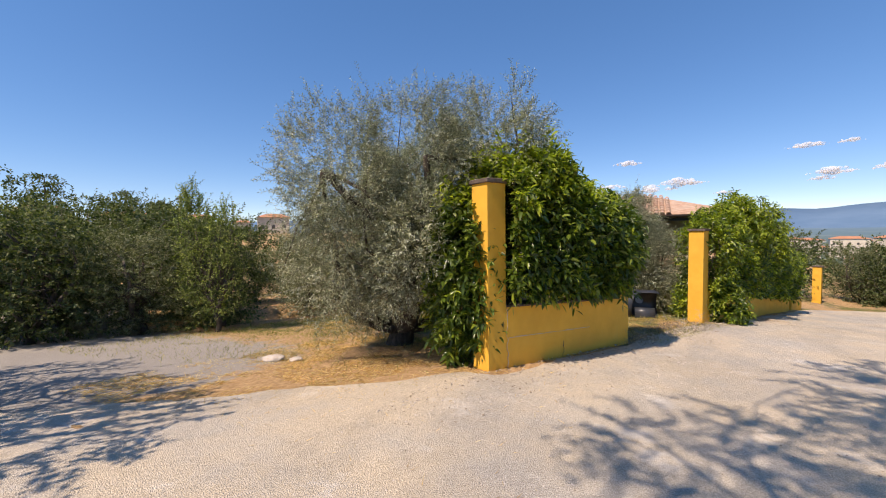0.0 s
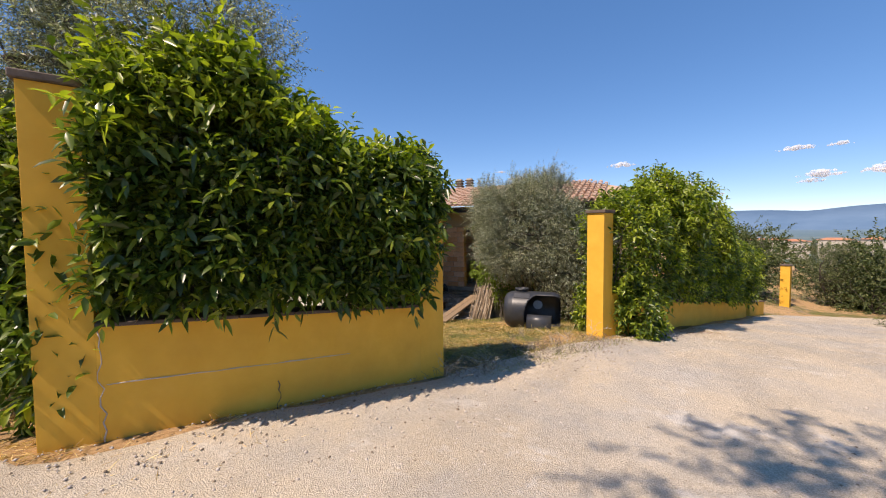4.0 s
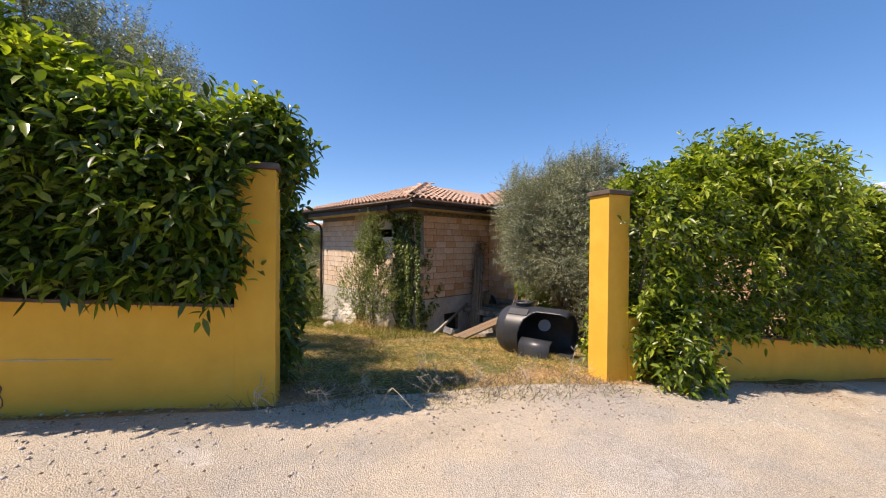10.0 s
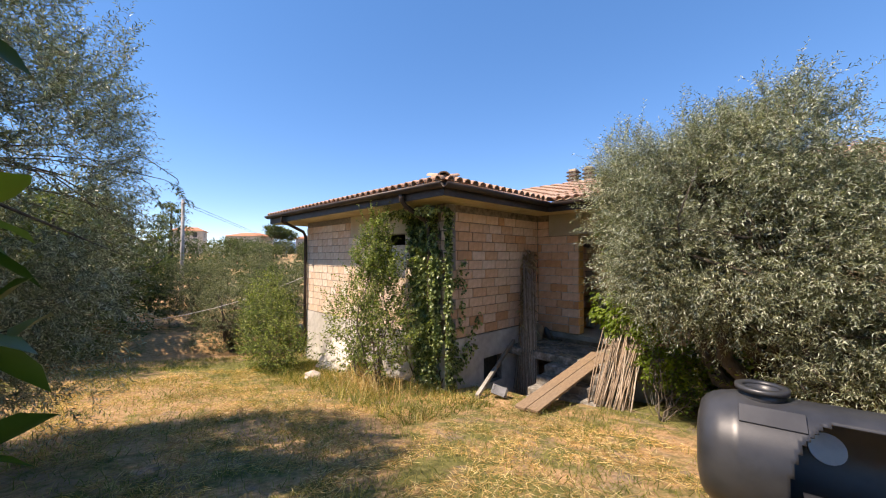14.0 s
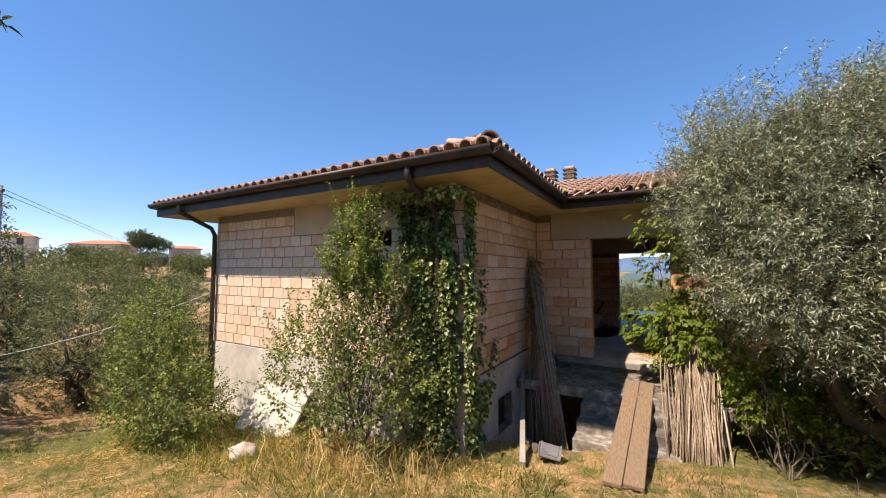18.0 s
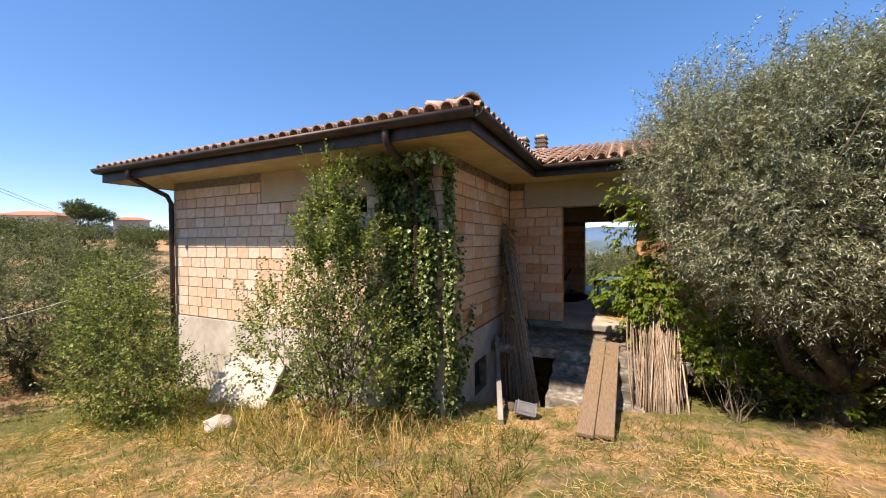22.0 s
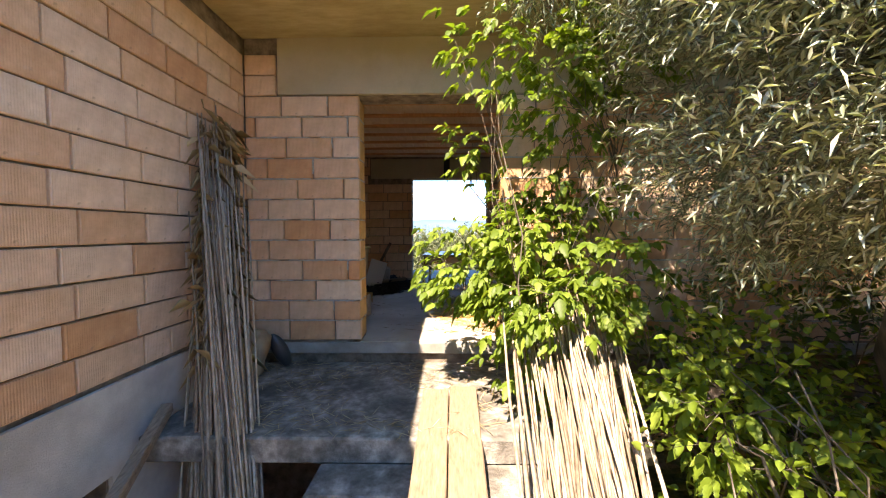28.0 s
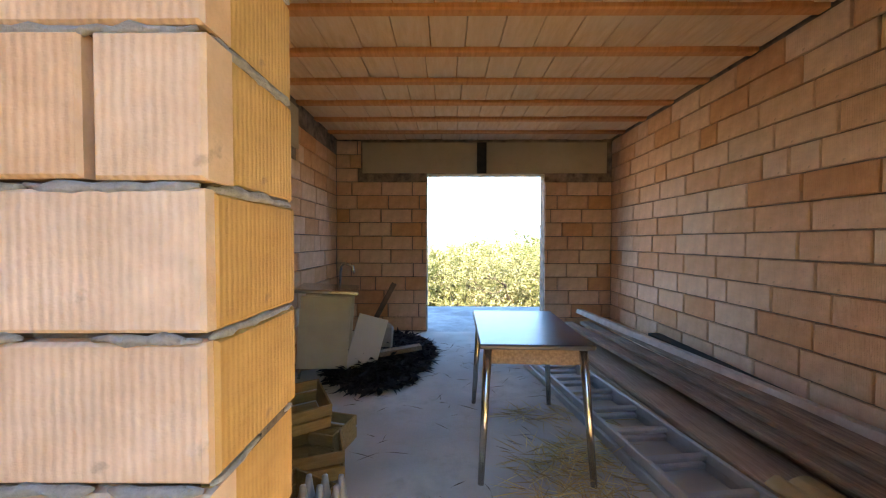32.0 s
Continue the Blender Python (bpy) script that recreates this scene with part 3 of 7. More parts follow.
def wall_run(name, a, u, length, za, zb, high, label, thick=0.22):
    """A rendered wall whose top follows the slope, with a coping."""
    w = empty(name, (a.x, a.y, za), label, "wall", kind="structure")
    w.matrix_world = frame_at(a, u, 0)
    n = 24
    bm = bmesh.new()
    rows = []
    for i in range(n + 1):
        x = length * i / n
        zg, zt = za + (zb - za) * i / n, za + (zb - za) * i / n + high
        jit = 0.004 * noise.noise(Vector((x * 2, za, 0))) * min(1.0, 3 * x, 3 * (length - x))
        rows.append([bm.verts.new((x, jit, zg - 0.6)), bm.verts.new((x, jit, zg + 0.3)), bm.verts.new((x, 0, zt)), bm.verts.new((x, thick, zt)), bm.verts.new((x, thick, zg - 0.6))])
    for r, q in zip(rows, rows[1:]):
        for k in range(4):
            bm.faces.new((r[k], q[k], q[k + 1], r[k + 1])[::-1])
    bm.faces.new(rows[0])
    bm.faces.new(rows[-1][::-1])
    bmesh.ops.recalc_face_normals(bm, faces=bm.faces[:])
    part("wall_body", bm, M_YELLOW, w)
    if name == "wall_first":
        # cracks with pale broken edges
        rc1 = random.Random(3)
        for pts in ([(0.02 + rc1.uniform(-0.02, 0.025), -0.003, za + high - 0.02 - 0.9 * i / 14) for i in range(15)], [(0.05 + 1.9 * i / 16, -0.003, za + 0.46 - 0.075 * 1.9 * i / 16 + rc1.uniform(-0.004, 0.004)) for i in range(17)], [(1.25 + rc1.uniform(-0.02, 0.02), -0.003, za + 0.28 - 0.3 * i / 7 - 0.08) for i in range(8)]):
            tubes("crack", [([Vector(p) for p in pts], [rc1.uniform(0.002, 0.006) for _ in pts])], M_STONE if pts[0][0] < 0.06 else M_COPING, w, 5)
    m = 6
    for i in range(m):
        x0, x1 = length * i / m, length * (i + 1) / m
        z0 = za + (zb - za) * x0 / length + high
        tilt = math.atan2(zb - za, length)
        mm = Matrix.Translation((x0, 0, z0)) @ Matrix.Rotation(-tilt, 4, "Y")
        block("coping_slab", (0.003, -0.035, 0.004), (x1 - x0 - 0.003, thick + 0.035, 0.036), M_COPING, w, 0.006, mm)
    return w


def pillar(a, u, z, high, size, label, cap=0.03):
    """Square rendered gate pillar with a dark cap slab; a is its road corner, u its run."""
    p = empty("gate_pillar", (a.x, a.y, z), label, "pillar", "gate pillars")
    p.matrix_world = frame_at(a, u, z)
    block("shaft", (0, 0, -0.5), (size, size, high - 0.06), M_YELLOW, p, 0.0015)
    block("cap_slab", (-cap, -cap, high - 0.058), (size + cap, size + cap, high), M_COPING, p, 0.008)
    return p


GROUND, ROAD = build_ground(), build_road()
Z_A, Z_B, Z_C = 0.56, 0.33, 0.02
PILLAR = 0.33
u12 = (Vector((0.476, 9.238)) - WALL_A).normalized()
pillar(WALL_A, u12, Z_A, 2.66, PILLAR, "tall yellow rendered gate pillar with a dark cap")
WALL_B = Vector((0.476, 9.238)) - u12 * PILLAR
pillar(WALL_B, u12, Z_B, 2.17, PILLAR, "yellow rendered gate pillar joined to the low wall")
wall_run("wall_first", WALL_A + u12 * (PILLAR + 0.0003), u12, (WALL_B - WALL_A).length - PILLAR - 0.0006, Z_A - 0.03, Z_B, 0.90, "low yellow rendered wall with cracked plaster and brown coping")
pillar(WALL_C, U2, Z_C, 2.46, PILLAR, "tall yellow rendered gate pillar beside the hedge")
block("buttress", (PILLAR + 0.003, 0.0, -0.5), (PILLAR + 0.24, 0.2, 0.86), M_YELLOW, tagged(empty("pillar_stub", (WALL_C.x, WALL_C.y, Z_C), "short yellow stub of wall beside the pillar", "wall", kind="structure"), ""), 0.01)
bpy.data.objects["pillar_stub"].matrix_world = frame_at(WALL_C, U2, Z_C)
wall_run("wall_second", WALL_C + U2 * (PILLAR + 0.26), U2, 9.3 - PILLAR - 0.26, Z_C - 0.05, -1.14, 0.74, "long low yellow wall under the hedge")
wall_run("wall_third", WALL_C + U2 * 9.75, U2, 1.9, -1.2, -1.40, 0.74, "short low yellow wall past a gap")
pillar(Vector((8.27, 26.8)), U2, -1.74, 2.24, PILLAR, "yellow rendered pillar at the far end of the lane")


# ---- the unfinished house ----
COURSE, BRICK_L, JOINT = 0.1917, 0.435, 0.014
BRICK_TOP = 2.26


BRICK_MESHES = {}


def brick_mesh(length, high, depth, mat=None):
    """A block with chamfered front edges, shared by all of one size. Front face at y = 0, looking to -y."""
    mat = mat or M_BRICK
    key = (round(length, 2), round(high, 2), mat.name)
    if key in BRICK_MESHES:
        return BRICK_MESHES[key]
    length, high = key[:2]
    c = 0.005
    v = [(0, c, 0), (length, c, 0), (length, c, high), (0, c, high), (c, 0, c), (length - c, 0, c), (length - c, 0, high - c), (c, 0, high - c), (0, depth, 0), (length, depth, 0), (length, depth, high), (0, depth, high)]
    f = [(4, 5, 6, 7), (0, 1, 5, 4), (1, 2, 6, 5), (2, 3, 7, 6), (3, 0, 4, 7), (0, 8, 9, 1), (1, 9, 10, 2), (2, 10, 11, 3), (3, 11, 8, 0)]
    me = bpy.data.meshes.new("brick")
    me.from_pydata(v, [], f)
    me.materials.append(mat)
    me.update()
    BRICK_MESHES[key] = me
    return me


BRICK_JOBS = []  # laid last


def lay_bricks(parent, m, length, z0, z1, holes=(), top=BRICK_TOP, depth=0.06, seed=1, offset=0.0, phases=(), mat=None, long=BRICK_L):
    """Queue a face of running-bond blocks: m maps x along the wall, y inward, z up. holes: (x0, x1, z0, z1)."""
    BRICK_JOBS.append((parent, m, length, z0, z1, holes, top, depth, seed, offset, phases, mat, long))


def do_bricks(job):
    parent, m, length, z0, z1, holes, top, depth, seed, offset, phases, mat, long = job
    rnd = random.Random(seed)
    k = math.ceil((top - z1) / COURSE - 1e-6)
    row = 0
    inv = parent.matrix_world.inverted()
    while True:
        zt = top - k * COURSE
        zb = zt - COURSE
        if zb < z0 - 0.02:
            break
        x = -(offset + (0.5 * long if k % 2 else 0.13)) + rnd.uniform(-0.03, 0.03)
        if phases:
            # the last upright joint of each course, from the far end
            x = length - phases[k % len(phases)] - long * 3
        k += 1
        while x < length:
            ln = long * (rnd.choice((1, 1, 1, 1, 0.97, 1.03))) if length > 0.5 else length + 1
            if length <= 0.5:
                x = 0.0
            if phases:
                ln = long
            elif rnd.random() < 0.05:
                ln *= 0.5
            a, b = max(x, 0.0), min(x + ln, length)
            x += ln
            for h in holes:
                if h[2] < zt - 0.05 and h[3] > zb + 0.05:
                    if a >= h[0] and b <= h[1]:
                        a = b
                    elif a < h[0] < b:
                        b = h[0]
                    elif a < h[1] < b:
                        a = h[1]
            if b - a < 0.045:
                continue
            last = b >= length - 1e-6 and length > 0.5
            ob = bpy.data.objects.new("brick", brick_mesh(b - a - (JOINT / 2 - 0.003 if last else JOINT), COURSE - JOINT, depth, mat))
            scene.collection.objects.link(ob)
            ob.parent = parent
            ob.matrix_basis = inv @ m @ Matrix.Translation((a + JOINT / 2, rnd.uniform(-0.004, 0.004), zb + JOINT / 2)) @ Matrix.Rotation(rnd.uniform(-0.006, 0.006), 4, "Y")


def wall_slab(name, m, length, z0, z1, thick, holes, material, label, inset=0.026):
    """Wall core with true openings through it: a grid of blocks round the holes."""
    w = empty(name, m.translation, label, "wall", kind="structure")
    w.matrix_world = m
    xs = sorted({0.0, length, *[h[0] for h in holes], *[h[1] for h in holes]})
    zs = sorted({z0, z1, *[h[2] for h in holes], *[h[3] for h in holes]})
    bm = bmesh.new()
    for a, b in zip(xs, xs[1:]):
        run = None
        for c, d in zip(zs, zs[1:]):
            cx, cz = (a + b) / 2, (c + d) / 2
            solid = not any(h[0] < cx < h[1] and h[2] < cz < h[3] for h in holes)
            if solid:
                run = (run[0], d) if run else (c, d)
            if (not solid or d == zs[-1]) and run:
                add_box(bm, (a, inset, run[0]), (b, thick - inset, run[1]))
                run = None
    bmesh.ops.remove_doubles(bm, verts=bm.verts, dist=0.0005)
    part("wall_core", bm, material, w)
    return w


ROT = {"front": Matrix.Rotation(0, 4, "Z"), "left": Matrix.Rotation(math.pi / 2, 4, "Z"), "right": Matrix.Rotation(-math.pi / 2, 4, "Z"), "back": Matrix.Rotation(math.pi, 4, "Z")}


def place(x, y, turn):
    return Matrix.Translation((x, y, 0)) @ ROT[turn]


TH = 0.28
# wing front, looking south
WIN = (3.65, 4.80, 1.28, 2.26)
m = place(HOUSE_X0, FRONT_Y, "front")
w_front = wall_slab("wall_wing_front", m, WING_X - HOUSE_X0, -1.7, 2.86, TH, [WIN], M_MORTAR, "unplastered clay block wall with an open window hole")
lay_bricks(w_front, m, WING_X - HOUSE_X0, 0.15, 2.80, [WIN, (2.55, 5.25, 2.26, 3)], seed=3, mat=M_BRICK_PALE, long=0.29)
block("lintel_band", (2.57, -0.006, 2.27), (5.23, 0.013, 2.83), M_LINTEL, w_front, 0.004)
block("plinth", (-0.01, -0.012, -1.65), (WING_X - HOUSE_X0 + 0.012, 0.013, 0.14), M_PLINTH, w_front, 0.004)
block("window_board", (WIN[0] + 0.005, 0.17, WIN[2] + 0.01), (WIN[1] - 0.005, 0.20, WIN[3] - 0.24), M_PLINTH, w_front, 0.004, None, "pale grey board closing the window hole")
# wing side, looking east; x runs north
m_side = Matrix.Translation((WING_X, FRONT_Y, 0)) @ Matrix.Rotation(math.pi / 2, 4, "Z")
w_side = wall_slab("wall_wing_side", m_side, DOOR_Y - FRONT_Y + TH, -1.7, 2.86, TH, [(1.1, 1.75, -0.95, -0.38)], M_JOINT, "clay block wall above a concrete plinth with a cellar window")
lay_bricks(w_side, m_side, DOOR_Y - FRONT_Y, 0.13, 2.80, [], seed=5)
for lo, hi in (((0.0, -0.012, -1.65), (1.1, 0.013, 0.13)), ((1.75, -0.012, -1.65), (3.25, 0.013, 0.13)), ((1.1, -0.012, -0.38), (1.75, 0.013, 0.13)), ((1.1, -0.012, -1.65), (1.75, 0.013, -0.95))):
    block("plinth", lo, hi, M_PLINTH, w_side)
block("cellar_pane", (1.1, 0.15, -0.95), (1.75, 0.17, -0.38), M_DARK, w_side)
# the wall with the entrance
DOOR = (WING_X - -3.47) * -1, (WING_X - -2.13) * -1
m_door = place(WING_X, DOOR_Y, "front")
holes = [(DOOR[0], DOOR[1], -0.06, 2.26)]
w_door = wall_slab("wall_entrance", m_door, HOUSE_X1 - WING_X, -1.7, 2.86, TH, holes, M_JOINT, "clay block wall with an open doorway and concrete lintel")
lay_bricks(w_door, m_door, DOOR[0] + 0.002, -0.05, 2.30, [(0, 0, 0, 0)], seed=11, phases=(0.28, 0.094, 0.24, 0.425, 0.14, 0.425, 0.277, 0.425, 0.108, 0.42, 0.247, 0.24))
lay_bricks(w_door, m_door @ Matrix.Translation((DOOR[1], 0, 0)), HOUSE_X1 - WING_X - DOOR[1], -0.05, 2.30, [], seed=12)
lay_bricks(w_door, m_door, 0.30, 2.26, 2.83, [], seed=13)
block("lintel_band", (0.32, -0.008, 2.27), (HOUSE_X1 - WING_X, TH + 0.0, 2.84), M_LINTEL, w_door, 0.004)
block("sill_beam", (0.0, -0.02, -0.16), (HOUSE_X1 - WING_X, 0.013, -0.055), M_CONCRETE, w_door, 0.006)
# the reveals of the doorway show the ends of the blocks
m_rev_l = Matrix.Translation((-3.47, DOOR_Y + 0.003, 0)) @ Matrix.Rotation(math.pi / 2, 4, "Z")
m_rev_r = Matrix.Translation((-2.13, DOOR_Y + TH - 0.003, 0)) @ Matrix.Rotation(-math.pi / 2, 4, "Z")

# room walls
ROOM_X0, ROOM_X1, FLOOR_Z, CEIL_Z = -4.72, -0.85, -0.05, 2.66
FARWIN = (-3.44 - ROOM_X0, -1.78 - ROOM_X0, -0.06, 2.18)
m_far = place(ROOM_X0, BACK_Y, "front")
w_far = wall_slab("wall_room_back", m_far, ROOM_X1 - ROOM_X0 + 0.3, -1.7, 2.86, TH, [FARWIN], M_JOINT, "clay block back wall with an open balcony doorway")
lay_bricks(w_far, m_far, ROOM_X1 - ROOM_X0, -0.05, 2.66, [FARWIN, (0.35, 3.9, 2.2, 3)], seed=21)
block("lintel_band", (0.37, -0.008, 2.19), (1.98, 0.013, 2.62), M_LINTEL, w_far, 0.004)
block("lintel_band", (2.12, -0.008, 2.19), (3.80, 0.013, 2.62), M_LINTEL, w_far, 0.004)
block("timber_prop", (1.985, -0.004, 2.19), (2.115, 0.013, 2.62), M_DARK, w_far)
m_right = Matrix.Translation((ROOM_X1, BACK_Y, 0)) @ Matrix.Rotation(-math.pi / 2, 4, "Z")
w_right = wall_slab("wall_room_east", m_right, BACK_Y - DOOR_Y - TH, -1.7, 2.86, TH, [], M_JOINT, "clay block side wall of the empty room")
lay_bricks(w_right, m_right, BACK_Y - DOOR_Y - TH, -0.05, 2.66, [], seed=31)
m_left = Matrix.Translation((ROOM_X0, DOOR_Y + TH, 0)) @ Matrix.Rotation(math.pi / 2, 4, "Z")
LEFTDOOR = (0.9, 1.75, -0.06, 2.18)
w_left = wall_slab("wall_room_west", m_left, BACK_Y - DOOR_Y - TH, -1.7, 2.86, TH, [LEFTDOOR], M_JOINT, "clay block partition with an open doorway")
lay_bricks(w_left, m_left, BACK_Y - DOOR_Y - TH, -0.05, 2.60, [LEFTDOOR, (0.0, 3.2, 2.2, 3)], seed=41)
block("lintel_band", (0.0, -0.008, 2.19), (3.2, 0.013, 2.62), M_LINTEL, w_left, 0.004)
# outer walls of the wing that close the house
wall_slab("wall_wing_west", Matrix.Translation((HOUSE_X0, BACK_Y + TH, 0)) @ Matrix.Rotation(-math.pi / 2, 4, "Z"), BACK_Y + TH - FRONT_Y - TH, -1.7, 2.86, TH, [], M_MORTAR, "clay block outer wall of the wing")
wall_slab("wall_wing_north", place(HOUSE_X0 + TH, BACK_Y, "front"), ROOM_X0 - HOUSE_X0 - TH, -1.7, 2.86, TH, [], M_MORTAR, "clay block rear wall of the wing")
wall_slab("wall_house_east", Matrix.Translation((HOUSE_X1 - TH, DOOR_Y + TH, 0)) @ Matrix.Rotation(math.pi / 2, 4, "Z") @ Matrix.Translation((0, 0, 0)), BACK_Y - DOOR_Y, -1.7, 2.86, TH, [], M_MORTAR, "clay block outer wall of the house")
wall_slab("wall_house_north", place(ROOM_X1 + 0.3, BACK_Y, "front"), HOUSE_X1 - ROOM_X1 - 0.3, -1.7, 2.86, TH, [], M_MORTAR, "clay block rear wall of the house")

tagged(block("floor", (HOUSE_X0 + TH, DOOR_Y + TH, -0.25), (HOUSE_X1 - TH, BACK_Y, FLOOR_Z), M_INFLOOR), "dusty bare concrete floor with straw and dirt", "floor", kind="structure")
tagged(block("wing_floor", (HOUSE_X0 + TH, FRONT_Y + TH, -0.25), (WING_X - TH, DOOR_Y + TH - 0.002, FLOOR_Z), M_INFLOOR), "dusty bare concrete floor of the wing", "floor", kind="structure")
tagged(block("doorway_floor", (-3.468, DOOR_Y + 0.0, -0.15), (-2.132, DOOR_Y + TH, FLOOR_Z + 0.003), M_INFLOOR), "bare concrete doorway floor", "floor", kind="structure")
tagged(block("balcony", (ROOM_X0, BACK_Y, -0.25), (ROOM_X1, BACK_Y + 2.1, FLOOR_Z - 0.008), M_CONCRETE), "bare concrete balcony slab without a rail", "balcony", kind="structure")


def build_ceiling():
    """Ribbed clay ceiling: joists with hollow tiles between, in one mesh."""
    bm = bmesh.new()
    rnd = random.Random(7)
    y = DOOR_Y + TH
    x0, x1 = ROOM_X0 + 0.02, ROOM_X1 - 0.02
    while y < BACK_Y - 0.05:
        n0 = len(bm.faces)
        add_box(bm, (x0, y, CEIL_Z - 0.03), (x1, min(y + 0.085, BACK_Y), CEIL_Z + 0.1), 0.01)
        bm.faces.ensure_lookup_table()
        for f in bm.faces[n0:]:
            f.material_index = 1
        yy = y + 0.085
        x = x0 - rnd.uniform(0, 0.2)
        while x < x1:
            for a, b in ((yy, yy + 0.425),):
                add_box(bm, (max(x + 0.003, x0), a + 0.002, CEIL_Z + rnd.uniform(-0.004, 0.004)), (min(x + 0.247, x1), min(b, BACK_Y), CEIL_Z + 0.1), 0.003)
            x += 0.25
        y += 0.515
    ob = part("ceiling", bm, M_CEIL)
    ob.data.materials.append(M_RIB)
    return tagged(ob, "ceiling of clay hollow tiles between ribbed joists", "ceiling", kind="structure")


M_RIB = surface("rib_clay", [(0.3, (0.46, 0.19, 0.07)), (0.55, (0.58, 0.26, 0.10)), (0.8, (0.64, 0.33, 0.15))], 6, 0.9, 0.3, stretch=(6, 1, 1))
M_CEIL = surface("ceiling_clay", [(0.3, (0.56, 0.35, 0.19)), (0.55, (0.66, 0.44, 0.26)), (0.8, (0.74, 0.55, 0.37))], 4, 0.9, 0.3, ((0.58, 0.46, 0.34), 0.5), 1.4, stretch=(6, 1, 1))
build_ceiling()
tagged(block("attic_slab", (HOUSE_X0, FRONT_Y, 2.865), (WING_X, DOOR_Y + TH, 2.95), M_CONCRETE), "bare concrete ceiling slab", "ceiling", kind="structure")
tagged(block("attic_slab_main", (HOUSE_X0, DOOR_Y + TH, 2.865), (HOUSE_X1, BACK_Y + TH, 2.95), M_CONCRETE), "bare concrete ceiling slab", "ceiling", kind="structure")


# ---- roof ----
EAVE_Z, OVER, PITCH = 2.93, 0.78, math.tan(radians(17))
EX0, EX1, EY0, EY1 = HOUSE_X0 - 1.0, WING_X + 0.72, FRONT_Y - OVER, DOOR_Y - 0.72
RX1, RY1 = HOUSE_X1 + 0.6, BACK_Y + 0.9


def roof_z(x, y):
    """Height of the tiled planes above the eaves."""
    wing = min(y - EY0, EX1 - x, x - EX0)
    main = min(y - EY1, RX1 - x, x - EX0, RY1 - y)
    return EAVE_Z + 0.10 + PITCH * max(wing, main if y > EY1 else -9, 0.0)


def build_roof():
    roof = empty("roof", (WING_X, FRONT_Y, EAVE_Z), "low hipped roof of curved terracotta tiles", "roof", kind="structure")
    inv = roof.matrix_world.inverted()
    # planes under the tiles
    xs = [EX0 + (RX1 - EX0) * i / 150 for i in range(151)]
    ys = [EY0 + (RY1 - EY0) * i / 110 for i in range(111)]
    verts = [inv @ Vector((x, y, roof_z(x, y) - 0.03)) for y in ys for x in xs]
    faces = []
    for j in range(110):
        for i in range(150):
            cx, cy = (xs[i] + xs[i + 1]) / 2, (ys[j] + ys[j + 1]) / 2
            if cx < EX1 or cy > EY1:
                faces.append((j * 151 + i, j * 151 + i + 1, (j + 1) * 151 + i + 1, (j + 1) * 151 + i))
    mesh_object("roof_plane", verts, faces, M_TILE, roof, False)
    # curved tiles in columns
    tile_v, tile_f = [], []
    for k in range(7):
        w = math.pi * k / 6
        for yy, r, lift in ((0.0, 0.085, 0.012), (0.42, 0.068, 0.0)):
            tile_v.append((-math.cos(w) * r, yy, math.sin(w) * r * 0.85 + lift))
    for k in range(6):
        tile_f.append((2 * k, 2 * k + 1, 2 * k + 3, 2 * k + 2))
    n0 = len(tile_v)
    tile_v += [(x * 0.84, y, max(z - 0.014, 0)) for x, y, z in tile_v]
    tile_f += [tuple(i + n0 for i in f[::-1]) for f in tile_f[:6]]
    tile_f += [(2 * k, 2 * k + 2, n0 + 2 * k + 2, n0 + 2 * k) for k in range(6)]
    me = bpy.data.meshes.new("roof_tile")
    me.from_pydata(tile_v, [], tile_f)
    me.materials.append(M_TILE)
    me.update()
    rest_v, rest_f = [], []
    rnd = random.Random(5)

    def tile(m, own):
        if own:
            ob = bpy.data.objects.new("roof_tile", me)
            scene.collection.objects.link(ob)
            ob.parent = roof
            ob.matrix_basis = inv @ m
        else:
            o = len(rest_v)
            rest_v.extend(inv @ (m @ Vector(v)) for v in tile_v)
            rest_f.extend(tuple(i + o for i in f) for f in tile_f)

    def column(x, y, direction, run, own_first):
        """Tiles up a slope from the eave point; direction is the way up."""
        ang = math.atan2(direction.y, direction.x) - math.pi / 2
        d = -0.05
        i = 0
        while d < run:
            px, py = x + direction.x * d, y + direction.y * d
            z = EAVE_Z + 0.10 + PITCH * max(d, -0.05)
            m = Matrix.Translation((px, py, z + rnd.uniform(0, 0.006))) @ Matrix.Rotation(ang + rnd.uniform(-0.03, 0.03), 4, "Z") @ Matrix.Rotation(math.atan(PITCH) - 0.03, 4, "X")
            tile(m, own_first and i == 0)
            d += 0.36
            i += 1

    up, left = Vector((0, 1)), Vector((-1, 0))
    x = EX0 + 0.12
    while x < EX1 - 0.05:
        column(x, EY0, up, min(min(x - EX0, EX1 - x), 3.6), True)
        x += 0.205
    y = EY0 + 0.12
    while y < EY1 + 0.1:
        column(EX1, y, left, min(y - EY0, 3.4), True)
        y += 0.205
    x = EX1 - 3.2
    while x < 1.4:
        start = max(0.0, EX1 - x)
        ys0 = EY1 + start
        ang_run = min(RX1 - x, 3.1) - start
        d = 0.0
        if ang_run > 0.2:
            d = start - 0.05
            i = 0
            while d < start + ang_run:
                z = EAVE_Z + 0.10 + PITCH * max(d, -0.05)
                mm = Matrix.Translation((x, EY1 + d, z + rnd.uniform(0, 0.006))) @ Matrix.Rotation(rnd.uniform(-0.03, 0.03), 4, "Z") @ Matrix.Rotation(math.atan(PITCH) - 0.03, 4, "X")
                tile(mm, start == 0 and i == 0)
                d += 0.36
                i += 1
        x += 0.205
    # hip tiles
    d = 0.02
    i = 0
